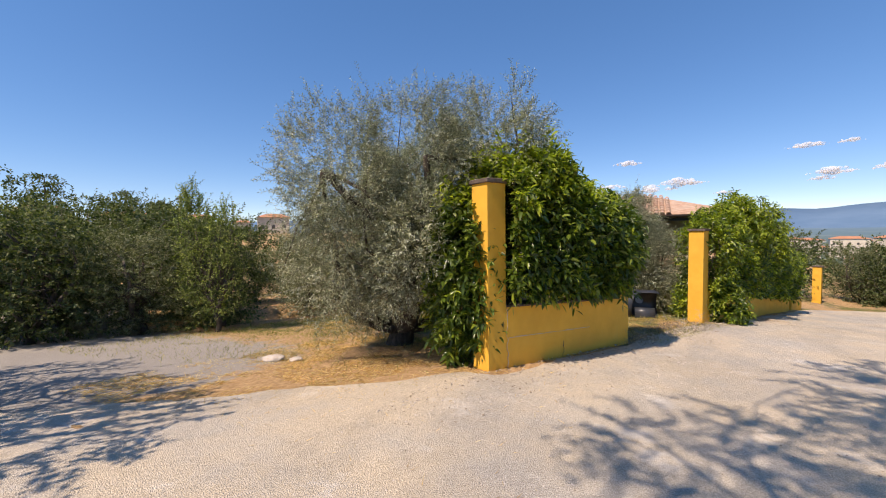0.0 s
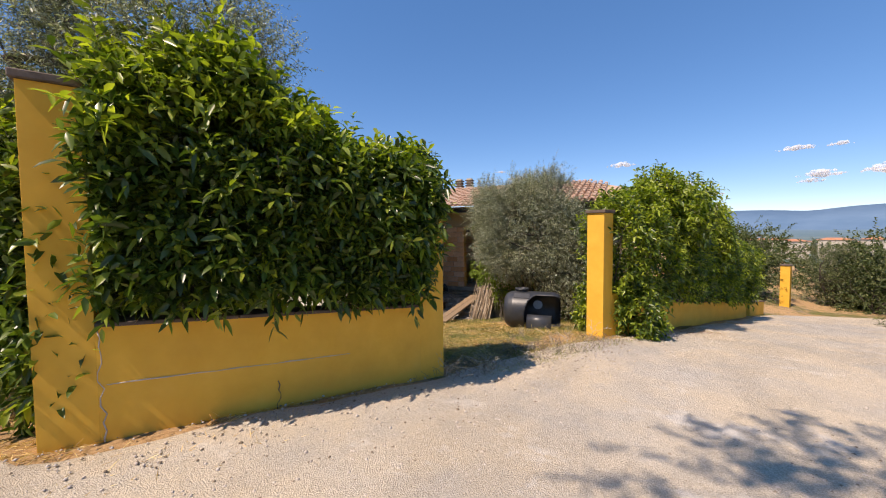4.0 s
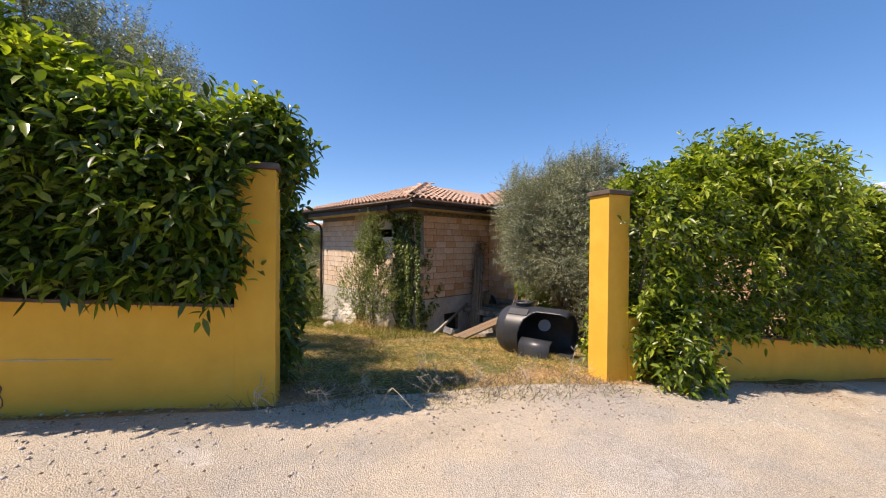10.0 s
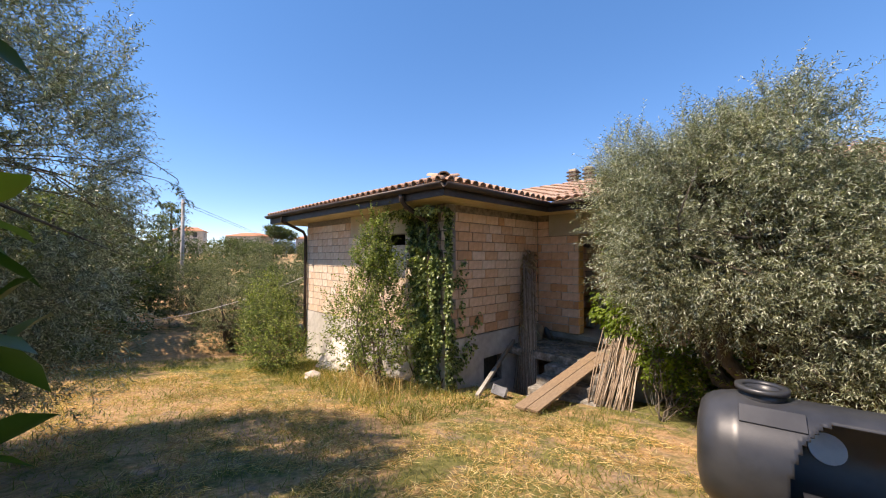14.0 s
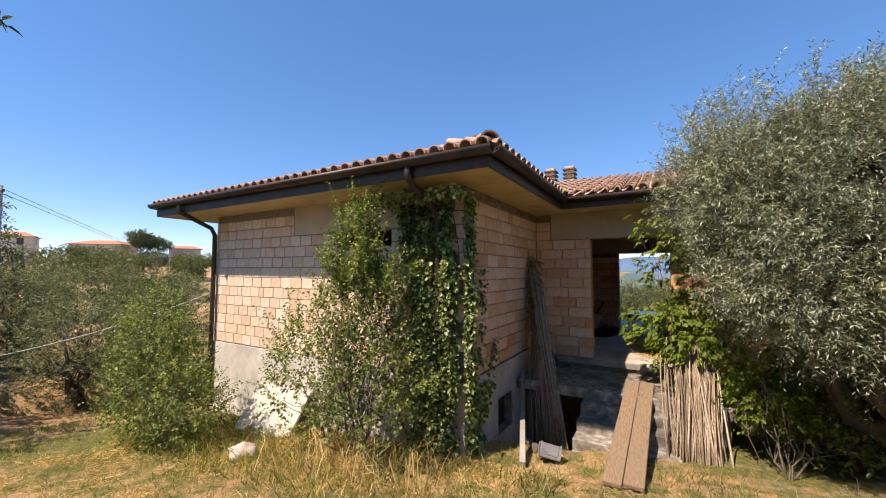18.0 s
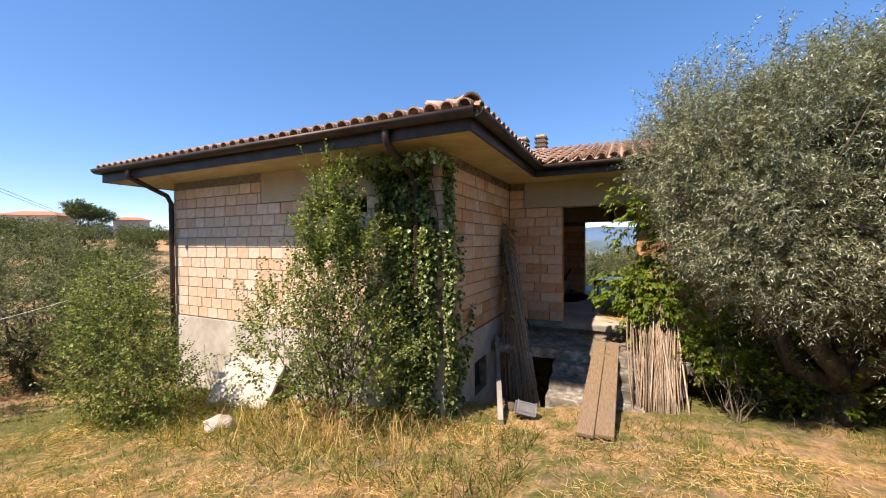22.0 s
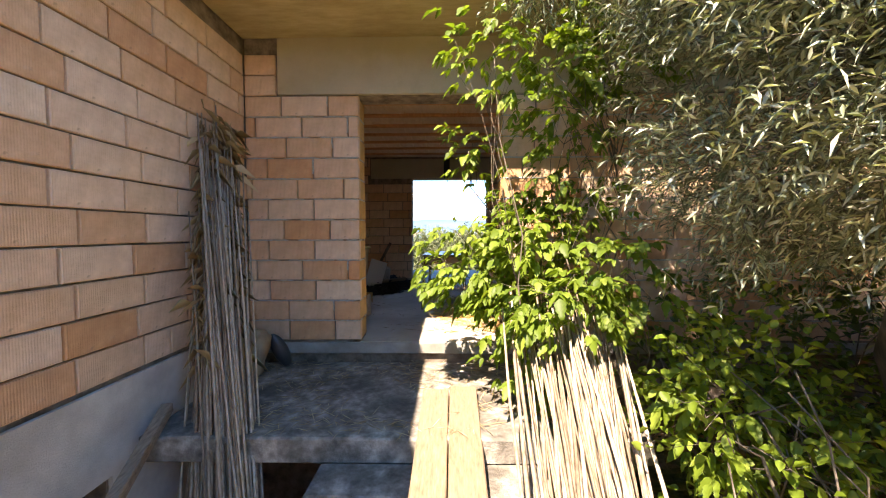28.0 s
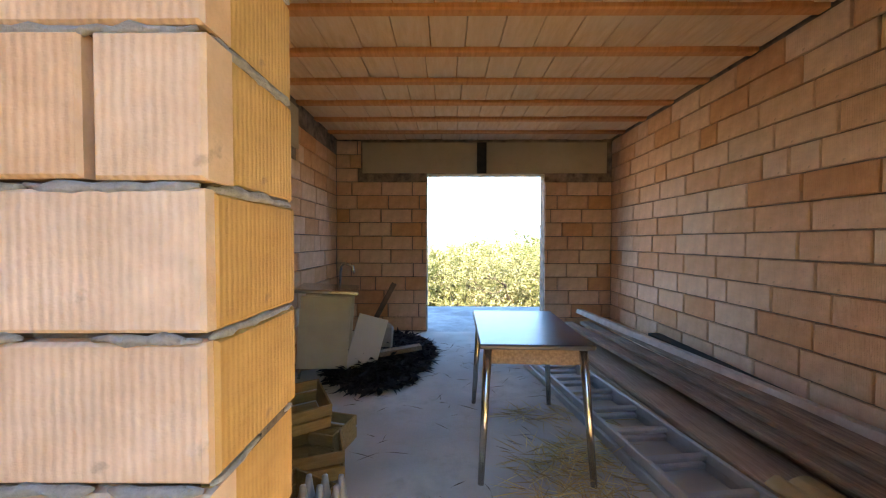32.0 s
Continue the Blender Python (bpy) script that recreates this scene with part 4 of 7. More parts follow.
    while d < 3.6:
        mm = Matrix.Translation((EX1 - d, EY0 + d, EAVE_Z + 0.13 + PITCH * d)) @ Matrix.Rotation(radians(45), 4, "Z") @ Matrix.Rotation(math.atan(PITCH / 1.414), 4, "X") @ Matrix.Diagonal((1.35, 1.0, 1.25, 1))
        tile(mm, i < 3)
        d += 0.27
        i += 1
    tagged(mesh_object("tile_field", rest_v, rest_f, M_TILE, roof), "", kind="stuff")
    # soffits and fascia
    sz0, sz1 = 2.785, 2.845
    for lo, hi in (((EX0 + 0.06, EY0 + 0.06, sz0), (EX1 - 0.06, FRONT_Y, sz1)), ((WING_X, FRONT_Y + 0.002, sz0), (EX1 - 0.06, EY1 + 0.06, sz1)), ((WING_X, EY1 + 0.062, sz0), (RX1, DOOR_Y, sz1)), ((EX0 + 0.06, FRONT_Y + 0.002, sz0), (HOUSE_X0, RY1, sz1))):
        block("soffit", tuple(inv @ Vector(lo)), tuple(inv @ Vector(hi)), M_SOFFIT, roof)
    for lo, hi in (((EX0 + 0.03, EY0 + 0.03, 2.775), (EX1 - 0.03, EY0 + 0.06, 2.975)), ((EX1 - 0.06, EY0 + 0.062, 2.775), (EX1 - 0.03, EY1 + 0.03, 2.975)), ((EX1 - 0.03, EY1 + 0.03, 2.775), (RX1, EY1 + 0.06, 2.975)), ((EX0 + 0.03, EY0 + 0.062, 2.775), (EX0 + 0.06, RY1, 2.975))):
        block("fascia", tuple(inv @ Vector(lo)), tuple(inv @ Vector(hi)), M_GUTTER, roof)
    return roof


build_roof()


def half_gutter(a, b):
    """Half-round gutter between two points, open upwards, with a rolled lip."""
    a, b = Vector(a), Vector(b)
    d = (b - a).normalized()
    side = d.cross(Vector((0, 0, 1)))
    bm = bmesh.new()
    rings = []
    for p in (a, b):
        ring = []
        for r in (0.086, 0.079):
            for k in range(9):
                w = math.pi * k / 8
                ring.append(bm.verts.new(p + side * math.cos(w) * r - Vector((0, 0, 1)) * math.sin(w) * r))
        rings.append(ring)
    for o in (0, 9):
        for k in range(8):
            bm.faces.new((rings[0][o + k], rings[0][o + k + 1], rings[1][o + k + 1], rings[1][o + k]))
    for k in (0, 8):
        bm.faces.new((rings[0][k], rings[0][9 + k], rings[1][9 + k], rings[1][k]))
    for r in rings:
        for k in range(8):
            bm.faces.new((r[k], r[k + 1], r[10 + k], r[9 + k]))
    bmesh.ops.recalc_face_normals(bm, faces=bm.faces[:])
    return bm


gutter = empty("roof_gutter", (EX1, EY0, 2.9), "dark brown metal gutter along the eaves", "gutter")
ginv = gutter.matrix_world.inverted()
GZ = 2.965
for a, b in (((EX0 - 0.04, EY0 - 0.04, GZ + 0.055), (EX1 + 0.04, EY0 - 0.04, GZ + 0.012)), ((EX1 + 0.04, EY0 - 0.04, GZ + 0.012), (EX1 + 0.04, EY1 - 0.04, GZ)), ((EX1 + 0.04, EY1 - 0.04, GZ), (RX1, EY1 - 0.04, GZ)), ((EX0 - 0.04, EY0 - 0.04, GZ + 0.055), (EX0 - 0.04, RY1, GZ))):
    part("channel", half_gutter(ginv @ Vector(a), ginv @ Vector(b)), M_GUTTER, gutter, smooth=True)


def downpipe(pts, label):
    p = empty("downpipe", pts[-1], label, "downpipe", "downpipes")
    inv = p.matrix_world.inverted()
    tubes("pipe", [([inv @ Vector(q) for q in pts], [0.045] * len(pts))], M_GUTTER, p, 12)
    for f in (0.35, 0.8):
        q = Vector(pts[-2]).lerp(Vector(pts[-1]), f)
        tubes("bracket", [([inv @ (q - Vector((0, 0, 0.018))), inv @ (q + Vector((0, 0, 0.018)))], [0.053, 0.053])], M_GUTTER, p, 12)
    return p


downpipe([(-4.91, EY0 - 0.03, 2.94), (-4.91, EY0 - 0.02, 2.80), (-4.91, EY0 + 0.08, 2.70), (-4.89, FRONT_Y - 0.22, 2.46), (-4.88, FRONT_Y - 0.13, 2.32), (-4.88, FRONT_Y - 0.13, 1.2), (-4.88, FRONT_Y - 0.13, 0.15)], "brown metal downpipe bending from the gutter into the ivy")
downpipe([(HOUSE_X0 + 0.1, EY0 - 0.03, 3.0), (HOUSE_X0 + 0.08, EY0 - 0.02, 2.80), (HOUSE_X0 + 0.08, FRONT_Y - 0.16, 2.52), (HOUSE_X0 + 0.05, FRONT_Y - 0.07, 2.38), (HOUSE_X0 + 0.05, FRONT_Y - 0.07, 1.0), (HOUSE_X0 + 0.05, FRONT_Y - 0.07, -1.0)], "brown metal downpipe at the corner of the wing")


def chimney(x, y):
    z = roof_z(x, y) - 0.2
    c = empty("chimney", (x, y, z), "small rendered chimney with slatted clay cowl", "chimney", "chimneys")
    block("chimney_shaft", (-0.13, -0.13, 0), (0.13, 0.13, 0.34), M_HOUSEWALL, c, 0.01)
    for i in range(3):
        block("cowl_slab", (-0.165, -0.165, 0.345 + 0.115 * i), (0.165, 0.165, 0.395 + 0.115 * i), M_COPING, c, 0.012)
        block("cowl_core", (-0.11, -0.11, 0.396 + 0.115 * i), (0.11, 0.11, 0.459 + 0.115 * i), M_LINTEL, c)


chimney(-4.87, 20.9)
chimney(-4.37, 20.9)

# ---- porch and steps ----
porch = empty("porch", (-3.0, 17.5, -0.24), "weathered stained concrete porch slab", "porch", kind="structure")
block("slab", (-1.50, -0.60, -0.16), (1.6, 0.73, 0.0), M_PORCH, porch, 0.012)
block("support_wall", (-0.40, -0.5, -1.2), (1.5, 0.6, -0.161), M_CONCRETE, porch)
stairs = empty("front_steps", (-2.75, 16.9, -0.8), "four worn concrete steps stained dark", "steps", kind="structure")
for i in range(4):
    zt = -0.385 - 0.145 * i
    block("step", (-0.64, -0.30 * (i + 1), -0.6), (0.66, -0.30 * i - 0.002, zt + 0.8), M_PORCH if i < 3 else M_CONCRETE, stairs, 0.015)

# the block ends in the reveals of the doorway
lay_bricks(w_door, m_rev_l @ Matrix.Translation((0.01, -0.004, 0)), TH - 0.012, -0.05, 2.26, [], depth=0.02, seed=14, offset=-0.02, mat=M_BRICK_SIDE)
lay_bricks(w_door, m_rev_r @ Matrix.Translation((0.0, -0.004, 0)), TH - 0.012, -0.05, 2.26, [], depth=0.02, seed=15, offset=-0.02, mat=M_BRICK_SIDE)


def mortar_beds(parent, m, x0, x1, seed, top=BRICK_TOP, rows=12):
    """Mortar squeezed out of the bed joints, uneven and broken."""
    rnd = random.Random(seed)
    inv = parent.matrix_world.inverted()
    for k in range(1, rows):
        z = top - k * COURSE
        x = x0
        while x < x1 - 0.03:
            ln = min(rnd.uniform(0.10, 0.5), x1 - x)
            n = max(int(ln / 0.02), 2)
            pts = [inv @ m @ Vector((x + ln * i / n, 0.004, z + rnd.uniform(-0.003, 0.003))) for i in range(n + 1)]
            rad = [rnd.uniform(0.005, 0.0105) for _ in pts]
            rad[0] = rad[-1] = 0.003
            tubes("mortar_bed", [(pts, rad)], M_MORTAR_PALE, parent, 6)
            x += ln + rnd.choice((0.0, 0.02, 0.09))


mortar_beds(w_door, m_door, 0.02, DOOR[0] - 0.004, 61)
mortar_beds(w_door, m_door, DOOR[1] + 0.01, HOUSE_X1 - WING_X - 0.6, 62)
mortar_beds(w_door, m_rev_l @ Matrix.Translation((0, -0.004, 0)), 0.012, TH - 0.02, 63)
mortar_beds(w_door, m_rev_r @ Matrix.Translation((0, -0.004, 0)), 0.012, TH - 0.02, 64)
rnd_j = random.Random(8)
for k, dist in ((0, 0.28), (1, 0.094), (2, 0.24), (3, 0.425), (8, 0.108), (10, 0.247)):
    zt = BRICK_TOP - k * COURSE
    pts = [w_door.matrix_world.inverted() @ m_door @ Vector((DOOR[0] - dist + rnd_j.uniform(-0.003, 0.003), 0.006, zt - 0.01 - 0.017 * i)) for i in range(rnd_j.choice((6, 9, 11)))]
    tubes("mortar_joint", [(pts, [rnd_j.uniform(0.005, 0.011) for _ in pts])], M_MORTAR_PALE, w_door, 6)

# ---- plants ----
def fast_mesh(name, verts, faces_tri, material, parent=None):
    """Mesh from numpy arrays of vertices and triangles."""
    me = bpy.data.meshes.new(name)
    me.vertices.add(len(verts))
    me.vertices.foreach_set("co", verts.astype(np.float32).ravel())
    n = len(faces_tri)
    me.loops.add(n * 3)
    me.loops.foreach_set("vertex_index", faces_tri.astype(np.int32).ravel())
    me.polygons.add(n)
    me.polygons.foreach_set("loop_start", np.arange(0, n * 3, 3, dtype=np.int32))
    me.update(calc_edges=True)
    me.materials.append(material)
    ob = new(name, me)
    if parent:
        ob.parent = parent
    return ob


def unit(v):
    return v / np.maximum(np.linalg.norm(v, axis=-1, keepdims=True), 1e-9)


def leaf_arrays(rng, base, way, length, width, fold=0.25, broad=False, droop=0.15):
    """Folded leaves: base points, directions, sizes."""
    n = len(base)
    way = unit(way)
    side = unit(np.cross(way, rng.normal(size=(n, 3)) * 0.55 + np.array([0, 0, 1.0])))
    up = np.cross(side, way)
    L, W = length[:, None], width[:, None]
    tip = base + way * L - np.array([0, 0, 1.0]) * L * droop
    if broad:
        m1 = base + way * L * 0.35
        m2 = base + way * L * 0.72 - np.array([0, 0, 1.0]) * L * droop * 0.4
        pts = np.stack([base, m1 + side * W * 0.5 + up * W * fold, m1 - side * W * 0.5 + up * W * fold, m2 + side * W * 0.4 + up * W * fold * 0.8, m2 - side * W * 0.4 + up * W * fold * 0.8, tip, m1 - up * W * 0.06, m2 - up * W * 0.04], 1)
        tri = np.array([(0, 6, 1), (0, 2, 6), (6, 7, 3), (6, 3, 1), (2, 4, 7), (2, 7, 6), (7, 5, 3), (4, 5, 7)])
    else:
        m1 = base + way * L * 0.5
        pts = np.stack([base, m1 + side * W * 0.5 + up * W * fold, m1 - side * W * 0.5 + up * W * fold, tip], 1)
        tri = np.array([(0, 3, 1), (0, 2, 3)])
    k = pts.shape[1]
    faces = (tri[None] + (np.arange(n) * k)[:, None, None]).reshape(-1, 3)
    return pts.reshape(-1, 3), faces


def twigs(rng, starts, ways, length, leaves, leaf_len, leaf_wid, spread=0.8, broad=False, fold=0.25, droop=0.15, sag=0.12, thick=0.0022):
    """Leafy twigs: returns leaf arrays and thin stalk arrays."""
    n = len(starts)
    ways = unit(ways)
    ln = length * rng.uniform(0.6, 1.25, (n, 1))
    t = (np.arange(leaves) + 0.6) / leaves
    pos = starts[:, None] + ways[:, None] * (ln[:, None] * t[None, :, None])
    pos[..., 2] -= sag * ln * (t[None] ** 2)
    across = unit(np.cross(ways, rng.normal(size=(n, 3))))
    other = np.cross(ways, across)
    ang = np.arange(leaves)[None] * 2.4 + rng.uniform(0, 6.28, (n, 1))
    out = across[:, None] * np.cos(ang)[..., None] + other[:, None] * np.sin(ang)[..., None]
    d = ways[:, None] * (1.05 - spread * 0.55) + out * spread + rng.normal(size=(n, leaves, 3)) * 0.22
    m = n * leaves
    size = rng.uniform(0.7, 1.2, m) * np.tile(1.0 - 0.25 * t, n)
    lv, lf = leaf_arrays(rng, pos.reshape(-1, 3), d.reshape(-1, 3), leaf_len * size, leaf_wid * size, fold, broad, droop)
    # stalks: thin three-sided prisms
    end = starts + ways * ln
    end[:, 2] -= (sag * ln)[:, 0]
    r = thick
    s0 = np.stack([starts + across * r, starts - across * r * 0.5 + other * r * 0.87, starts - across * r * 0.5 - other * r * 0.87, end], 1)
    sf = (np.array([(0, 1, 3), (1, 2, 3), (2, 0, 3)])[None] + (np.arange(n) * 4)[:, None, None]).reshape(-1, 3)
    return (lv, lf), (s0.reshape(-1, 3), sf)


def in_lumps(rng, lumps, n, shell=0.5):
    """Points in a union of ellipsoids, more at the skin, with the way outward."""
    vol = np.array([l[1][0] * l[1][1] * l[1][2] for l in lumps]) ** 0.75
    pick = rng.choice(len(lumps), n, p=vol / vol.sum())
    c = np.array([l[0] for l in lumps])[pick]
    r = np.array([l[1] for l in lumps])[pick]
    d = unit(rng.normal(size=(n, 3)))
    rad = shell + (1 - shell) * rng.uniform(0, 1, (n, 1)) ** 0.7
    lump = 1 + 0.16 * np.sin(d[:, :1] * 7 + pick[:, None]) * np.cos(d[:, 1:2] * 6 + 2 * pick[:, None]) + 0.10 * np.sin(d[:, 2:] * 11 + d[:, :1] * 9)
    return c + d * r * rad * lump, d


def limb(rng, a, b, r0, r1, bend=0.18, n=6):
    """A crooked tapering limb."""
    a, b = np.array(a, float), np.array(b, float)
    length = np.linalg.norm(b - a)
    pts, rad = [], []
    off = rng.normal(size=3) * bend * length
    for i in range(n + 1):
        f = i / n
        p = a + (b - a) * f + off * math.sin(math.pi * f) + rng.normal(size=3) * 0.03 * length * (0 < i < n)
        pts.append(Vector(p))
        rad.append(r0 + (r1 - r0) * f)
    return pts, rad


def leafy_tree(name, base, lumps, seed, n_twig, label, leaf_mat, twig_len=0.38, leaves=16, leaf_len=0.062, leaf_wid=0.014, trunk_r=0.2, stems=3, upright=0.5, broad=False, cut=None, category="tree", spread=0.75, shell=0.5, group="", spires=0, sag=0.12, fold=0.25, bark=None, sublimbs=46, clump=0.0):
    """Trunk with crooked limbs and a crown of many leafy twigs."""
    rng = np.random.default_rng(seed)
    bark = bark or M_BARK
    t = empty(name, base, label, category, group)
    b = np.array(base, float)
    lumps = [(np.array(c) - b, np.array(r)) for c, r in lumps]
    runs = []
    crotch = np.array([0.05, 0.05, max(0.35, min(c[2] - r[2] * 0.35 for c, r in lumps) * 0.55)])
    if trunk_r > 0.06:
        pts, rad = limb(rng, (0, 0, -0.25), crotch, trunk_r * 1.35, trunk_r, 0.06, 5)
        rad[0] *= 1.25
        runs_t = [(pts, rad)]
        tubes("trunk", runs_t, bark, t, 12)
    else:
        crotch = np.array([0, 0, -0.05])
    for i in range(stems):
        c, r = lumps[i % len(lumps)]
        tgt = c + rng.normal(size=3) * r * 0.3
        pts, rad = limb(rng, crotch, tgt, max(trunk_r * 0.62, 0.012), max(trunk_r * 0.22, 0.005), 0.14, 6)
        runs.append((pts, rad))
        ends = [p for p in pts[2:]]
        for k in range(sublimbs // stems):
            s = ends[rng.integers(len(ends))]
            q, d = in_lumps(rng, lumps, 1, 0.55)
            p2, r2 = limb(rng, s, q[0], max(trunk_r * 0.16, 0.004), 0.004, 0.12, 4)
            runs.append((p2, r2))
    for run in [q for q in runs if q[1][0] > 0.03]:
        tubes("limb", [run], bark, t, 8)
    thin = [q for q in runs if q[1][0] <= 0.03]
    if thin:
        tagged(tubes("branchwork", thin, bark, t, 5), kind="stuff")
    pos, d = in_lumps(rng, lumps, n_twig, shell)
    if spires:
        # upright shoots above the crown
        top = pos[pos[:, 2] > np.quantile(pos[:, 2], 0.8)]
        s = top[rng.integers(len(top), size=spires)]
        m = 9
        grow = (np.arange(m) / m)[None, :, None] * rng.uniform(0.15, 0.6, (spires, 1, 1)) * (unit(rng.normal(size=(spires, 3)) * 0.16 + np.array([0, 0, 1.0])))[:, None]
        sp = (s[:, None] + grow).reshape(-1, 3)
        pos = np.concatenate([pos, sp])
        d = np.concatenate([d, np.tile([0, 0, 1.0], (len(sp), 1)) + rng.normal(size=(len(sp), 3)) * 0.35])
    if cut is not None:
        keep = np.array([cut(*(p + b)) for p in pos])
        pos, d = pos[keep], d[keep]
    if clump:
        # leafy clumps with gaps between
        keep = np.array([noise.noise(Vector(p) * 1.5) + 0.7 * noise.noise(Vector(p) * 3.7) > rng.uniform(-0.5, 0.16) * clump for p in pos])
        pos, d = pos[keep], d[keep]
    way = d * 0.8 + np.array([0, 0, upright]) + rng.normal(size=d.shape) * 0.45
    (lv, lf), (sv, sf) = twigs(rng, pos, way, twig_len, leaves, leaf_len, leaf_wid, spread, broad, fold, 0.15, sag)
    fast_mesh("crown", lv, lf, leaf_mat, t)
    tagged(fast_mesh("twigwork", sv, sf, M_TWIG, t), kind="stuff")
    return t


def hedge(name, a, u, length, height_at, depth0, depth1, bottom_at, seed, n, label, mats, lumpy=1.4, shoots=60, leaf_len=0.165, leaf_wid=0.056, extra=(), leaves=8):
    """Clipped-out laurel: leafy shoots over an uneven box that follows the wall."""
    rng = np.random.default_rng(seed)
    z0 = bottom_at(0.0)
    h = empty(name, (a.x, a.y, z0), label, "hedge", "hedges")
    b = np.array([a.x, a.y, z0])
    nrm = Vector((-u.y, u.x))
    s, w, q = rng.uniform(0, length, n), rng.uniform(0, 1, n), rng.uniform(0, 1, n)
    # push most shoots to the skin: front, top, back
    face = rng.choice(4, n, p=(0.42, 0.30, 0.16, 0.12))
    w = np.where(face == 0, rng.uniform(0.0, 0.16, n), np.where(face == 2, rng.uniform(0.84, 1.0, n), w))
    q = np.where(face == 1, rng.uniform(0.84, 1.0, n), q)
    pos, way = np.zeros((n, 3)), np.zeros((n, 3))
    for i in range(n):
        si, zb = s[i], bottom_at(s[i])
        top = height_at(si)
        bulge = lumpy * (0.16 * noise.noise(Vector((si * 1.1, q[i] * 2.2, seed))) + 0.09 * noise.noise(Vector((si * 3.1, q[i] * 5, seed))))
        d = depth0 + (depth1 - depth0) * w[i]
        if w[i] < 0.3:
            d -= bulge + 0.10 * math.sin(math.pi * min(q[i], 1))
        z = zb + (top - zb) * q[i] + (lumpy * 0.24 * noise.noise(Vector((si * 1.7, w[i] * 2, seed + 3))) if q[i] > 0.7 else 0)
        p = a + u * si + nrm * d
        pos[i] = (p.x, p.y, z)
        out = -nrm if face[i] in (0, 3) else (nrm if face[i] == 2 else Vector((0, 0)))
        way[i] = (out.x * 0.8, out.y * 0.8, 0.45 if face[i] != 1 else 1.0)
    parts = [(pos, way)]
    # long upright shoots above the rest
    top = pos[face == 1]
    pick = top[rng.integers(len(top), size=shoots)]
    grow = (np.arange(3) * 0.11)[None, :, None] * (np.array([0, 0, 1.0]) + rng.normal(size=(shoots, 1, 3)) * 0.25)
    parts.append(((pick[:, None] + grow).reshape(-1, 3), np.tile([0, 0, 1.4], (shoots * 3, 1))))
    for lump, m in extra:
        pe, de = in_lumps(rng, [lump], m, 0.6)
        parts.append((pe, de + np.array([0, 0, 0.2])))
    pos = np.concatenate([p for p, _ in parts]) - b
    way = np.concatenate([v for _, v in parts])
    way = way + rng.normal(size=way.shape) * 0.42
    young = rng.uniform(size=len(pos)) < np.where(pos[:, 2] + b[2] > np.quantile(pos[:, 2] + b[2], 0.72), mats[2], mats[3])
    for mat, sel, nm, scale in ((mats[0], ~young, "leaves", 1.0), (mats[1], young, "young_growth", 0.9)):
        if sel.any():
            (lv, lf), (sv, sf) = twigs(rng, pos[sel], way[sel], 0.26, leaves, leaf_len * scale, leaf_wid * scale, 0.85, True, 0.16, 0.22, 0.1, 0.003)
            tagged(fast_mesh(nm, lv, lf, mat, h), kind="stuff")
            tagged(fast_mesh("stalkwork", sv, sf, M_TWIG, h), kind="stuff")
    # stems inside
    runs = []
    for i in range(int(length * 3)):
        si = rng.uniform(0.1, length - 0.1)
        p = a + u * si + nrm * ((depth0 + depth1) * 0.5 + 0.1)
        zb = bottom_at(si)
        q2 = Vector((p.x - b[0], p.y - b[1], zb - b[2] - 0.5))
        runs.append(limb(rng, q2, q2 + Vector((rng.normal() * 0.15, rng.normal() * 0.15, (height_at(si) - zb) * 0.85 + 0.4)), 0.025, 0.006, 0.05, 5))
    tagged(tubes("stemwork", runs, M_TWIG, h, 5), kind="stuff")
    return h


def blades(name, rng, pos, length, width, material, lean=0.5, parent=None, mult=1):
    """Grass blades: thin bent triangles."""
    n = len(pos)
    way = rng.normal(size=(n, 3)) * lean
    way[:, 2] = 1.0
    way = unit(way)
    L = (length * rng.uniform(0.45, 1.3, n))[:, None]
    side = unit(np.cross(way, rng.normal(size=(n, 3)))) * width
    mid = pos + way * L * 0.55
    tip = pos + way * L + np.stack([rng.normal(size=n) * 0.3, rng.normal(size=n) * 0.3, -np.abs(rng.normal(size=n)) * 0.25], 1) * L
    v = np.stack([pos - side, pos + side, mid - side * 0.7, mid + side * 0.7, tip], 1).reshape(-1, 3)
    f = (np.array([(0, 1, 3), (0, 3, 2), (2, 3, 4)])[None] + (np.arange(n) * 5)[:, None, None]).reshape(-1, 3)
    return fast_mesh(name, v, f, material, parent)


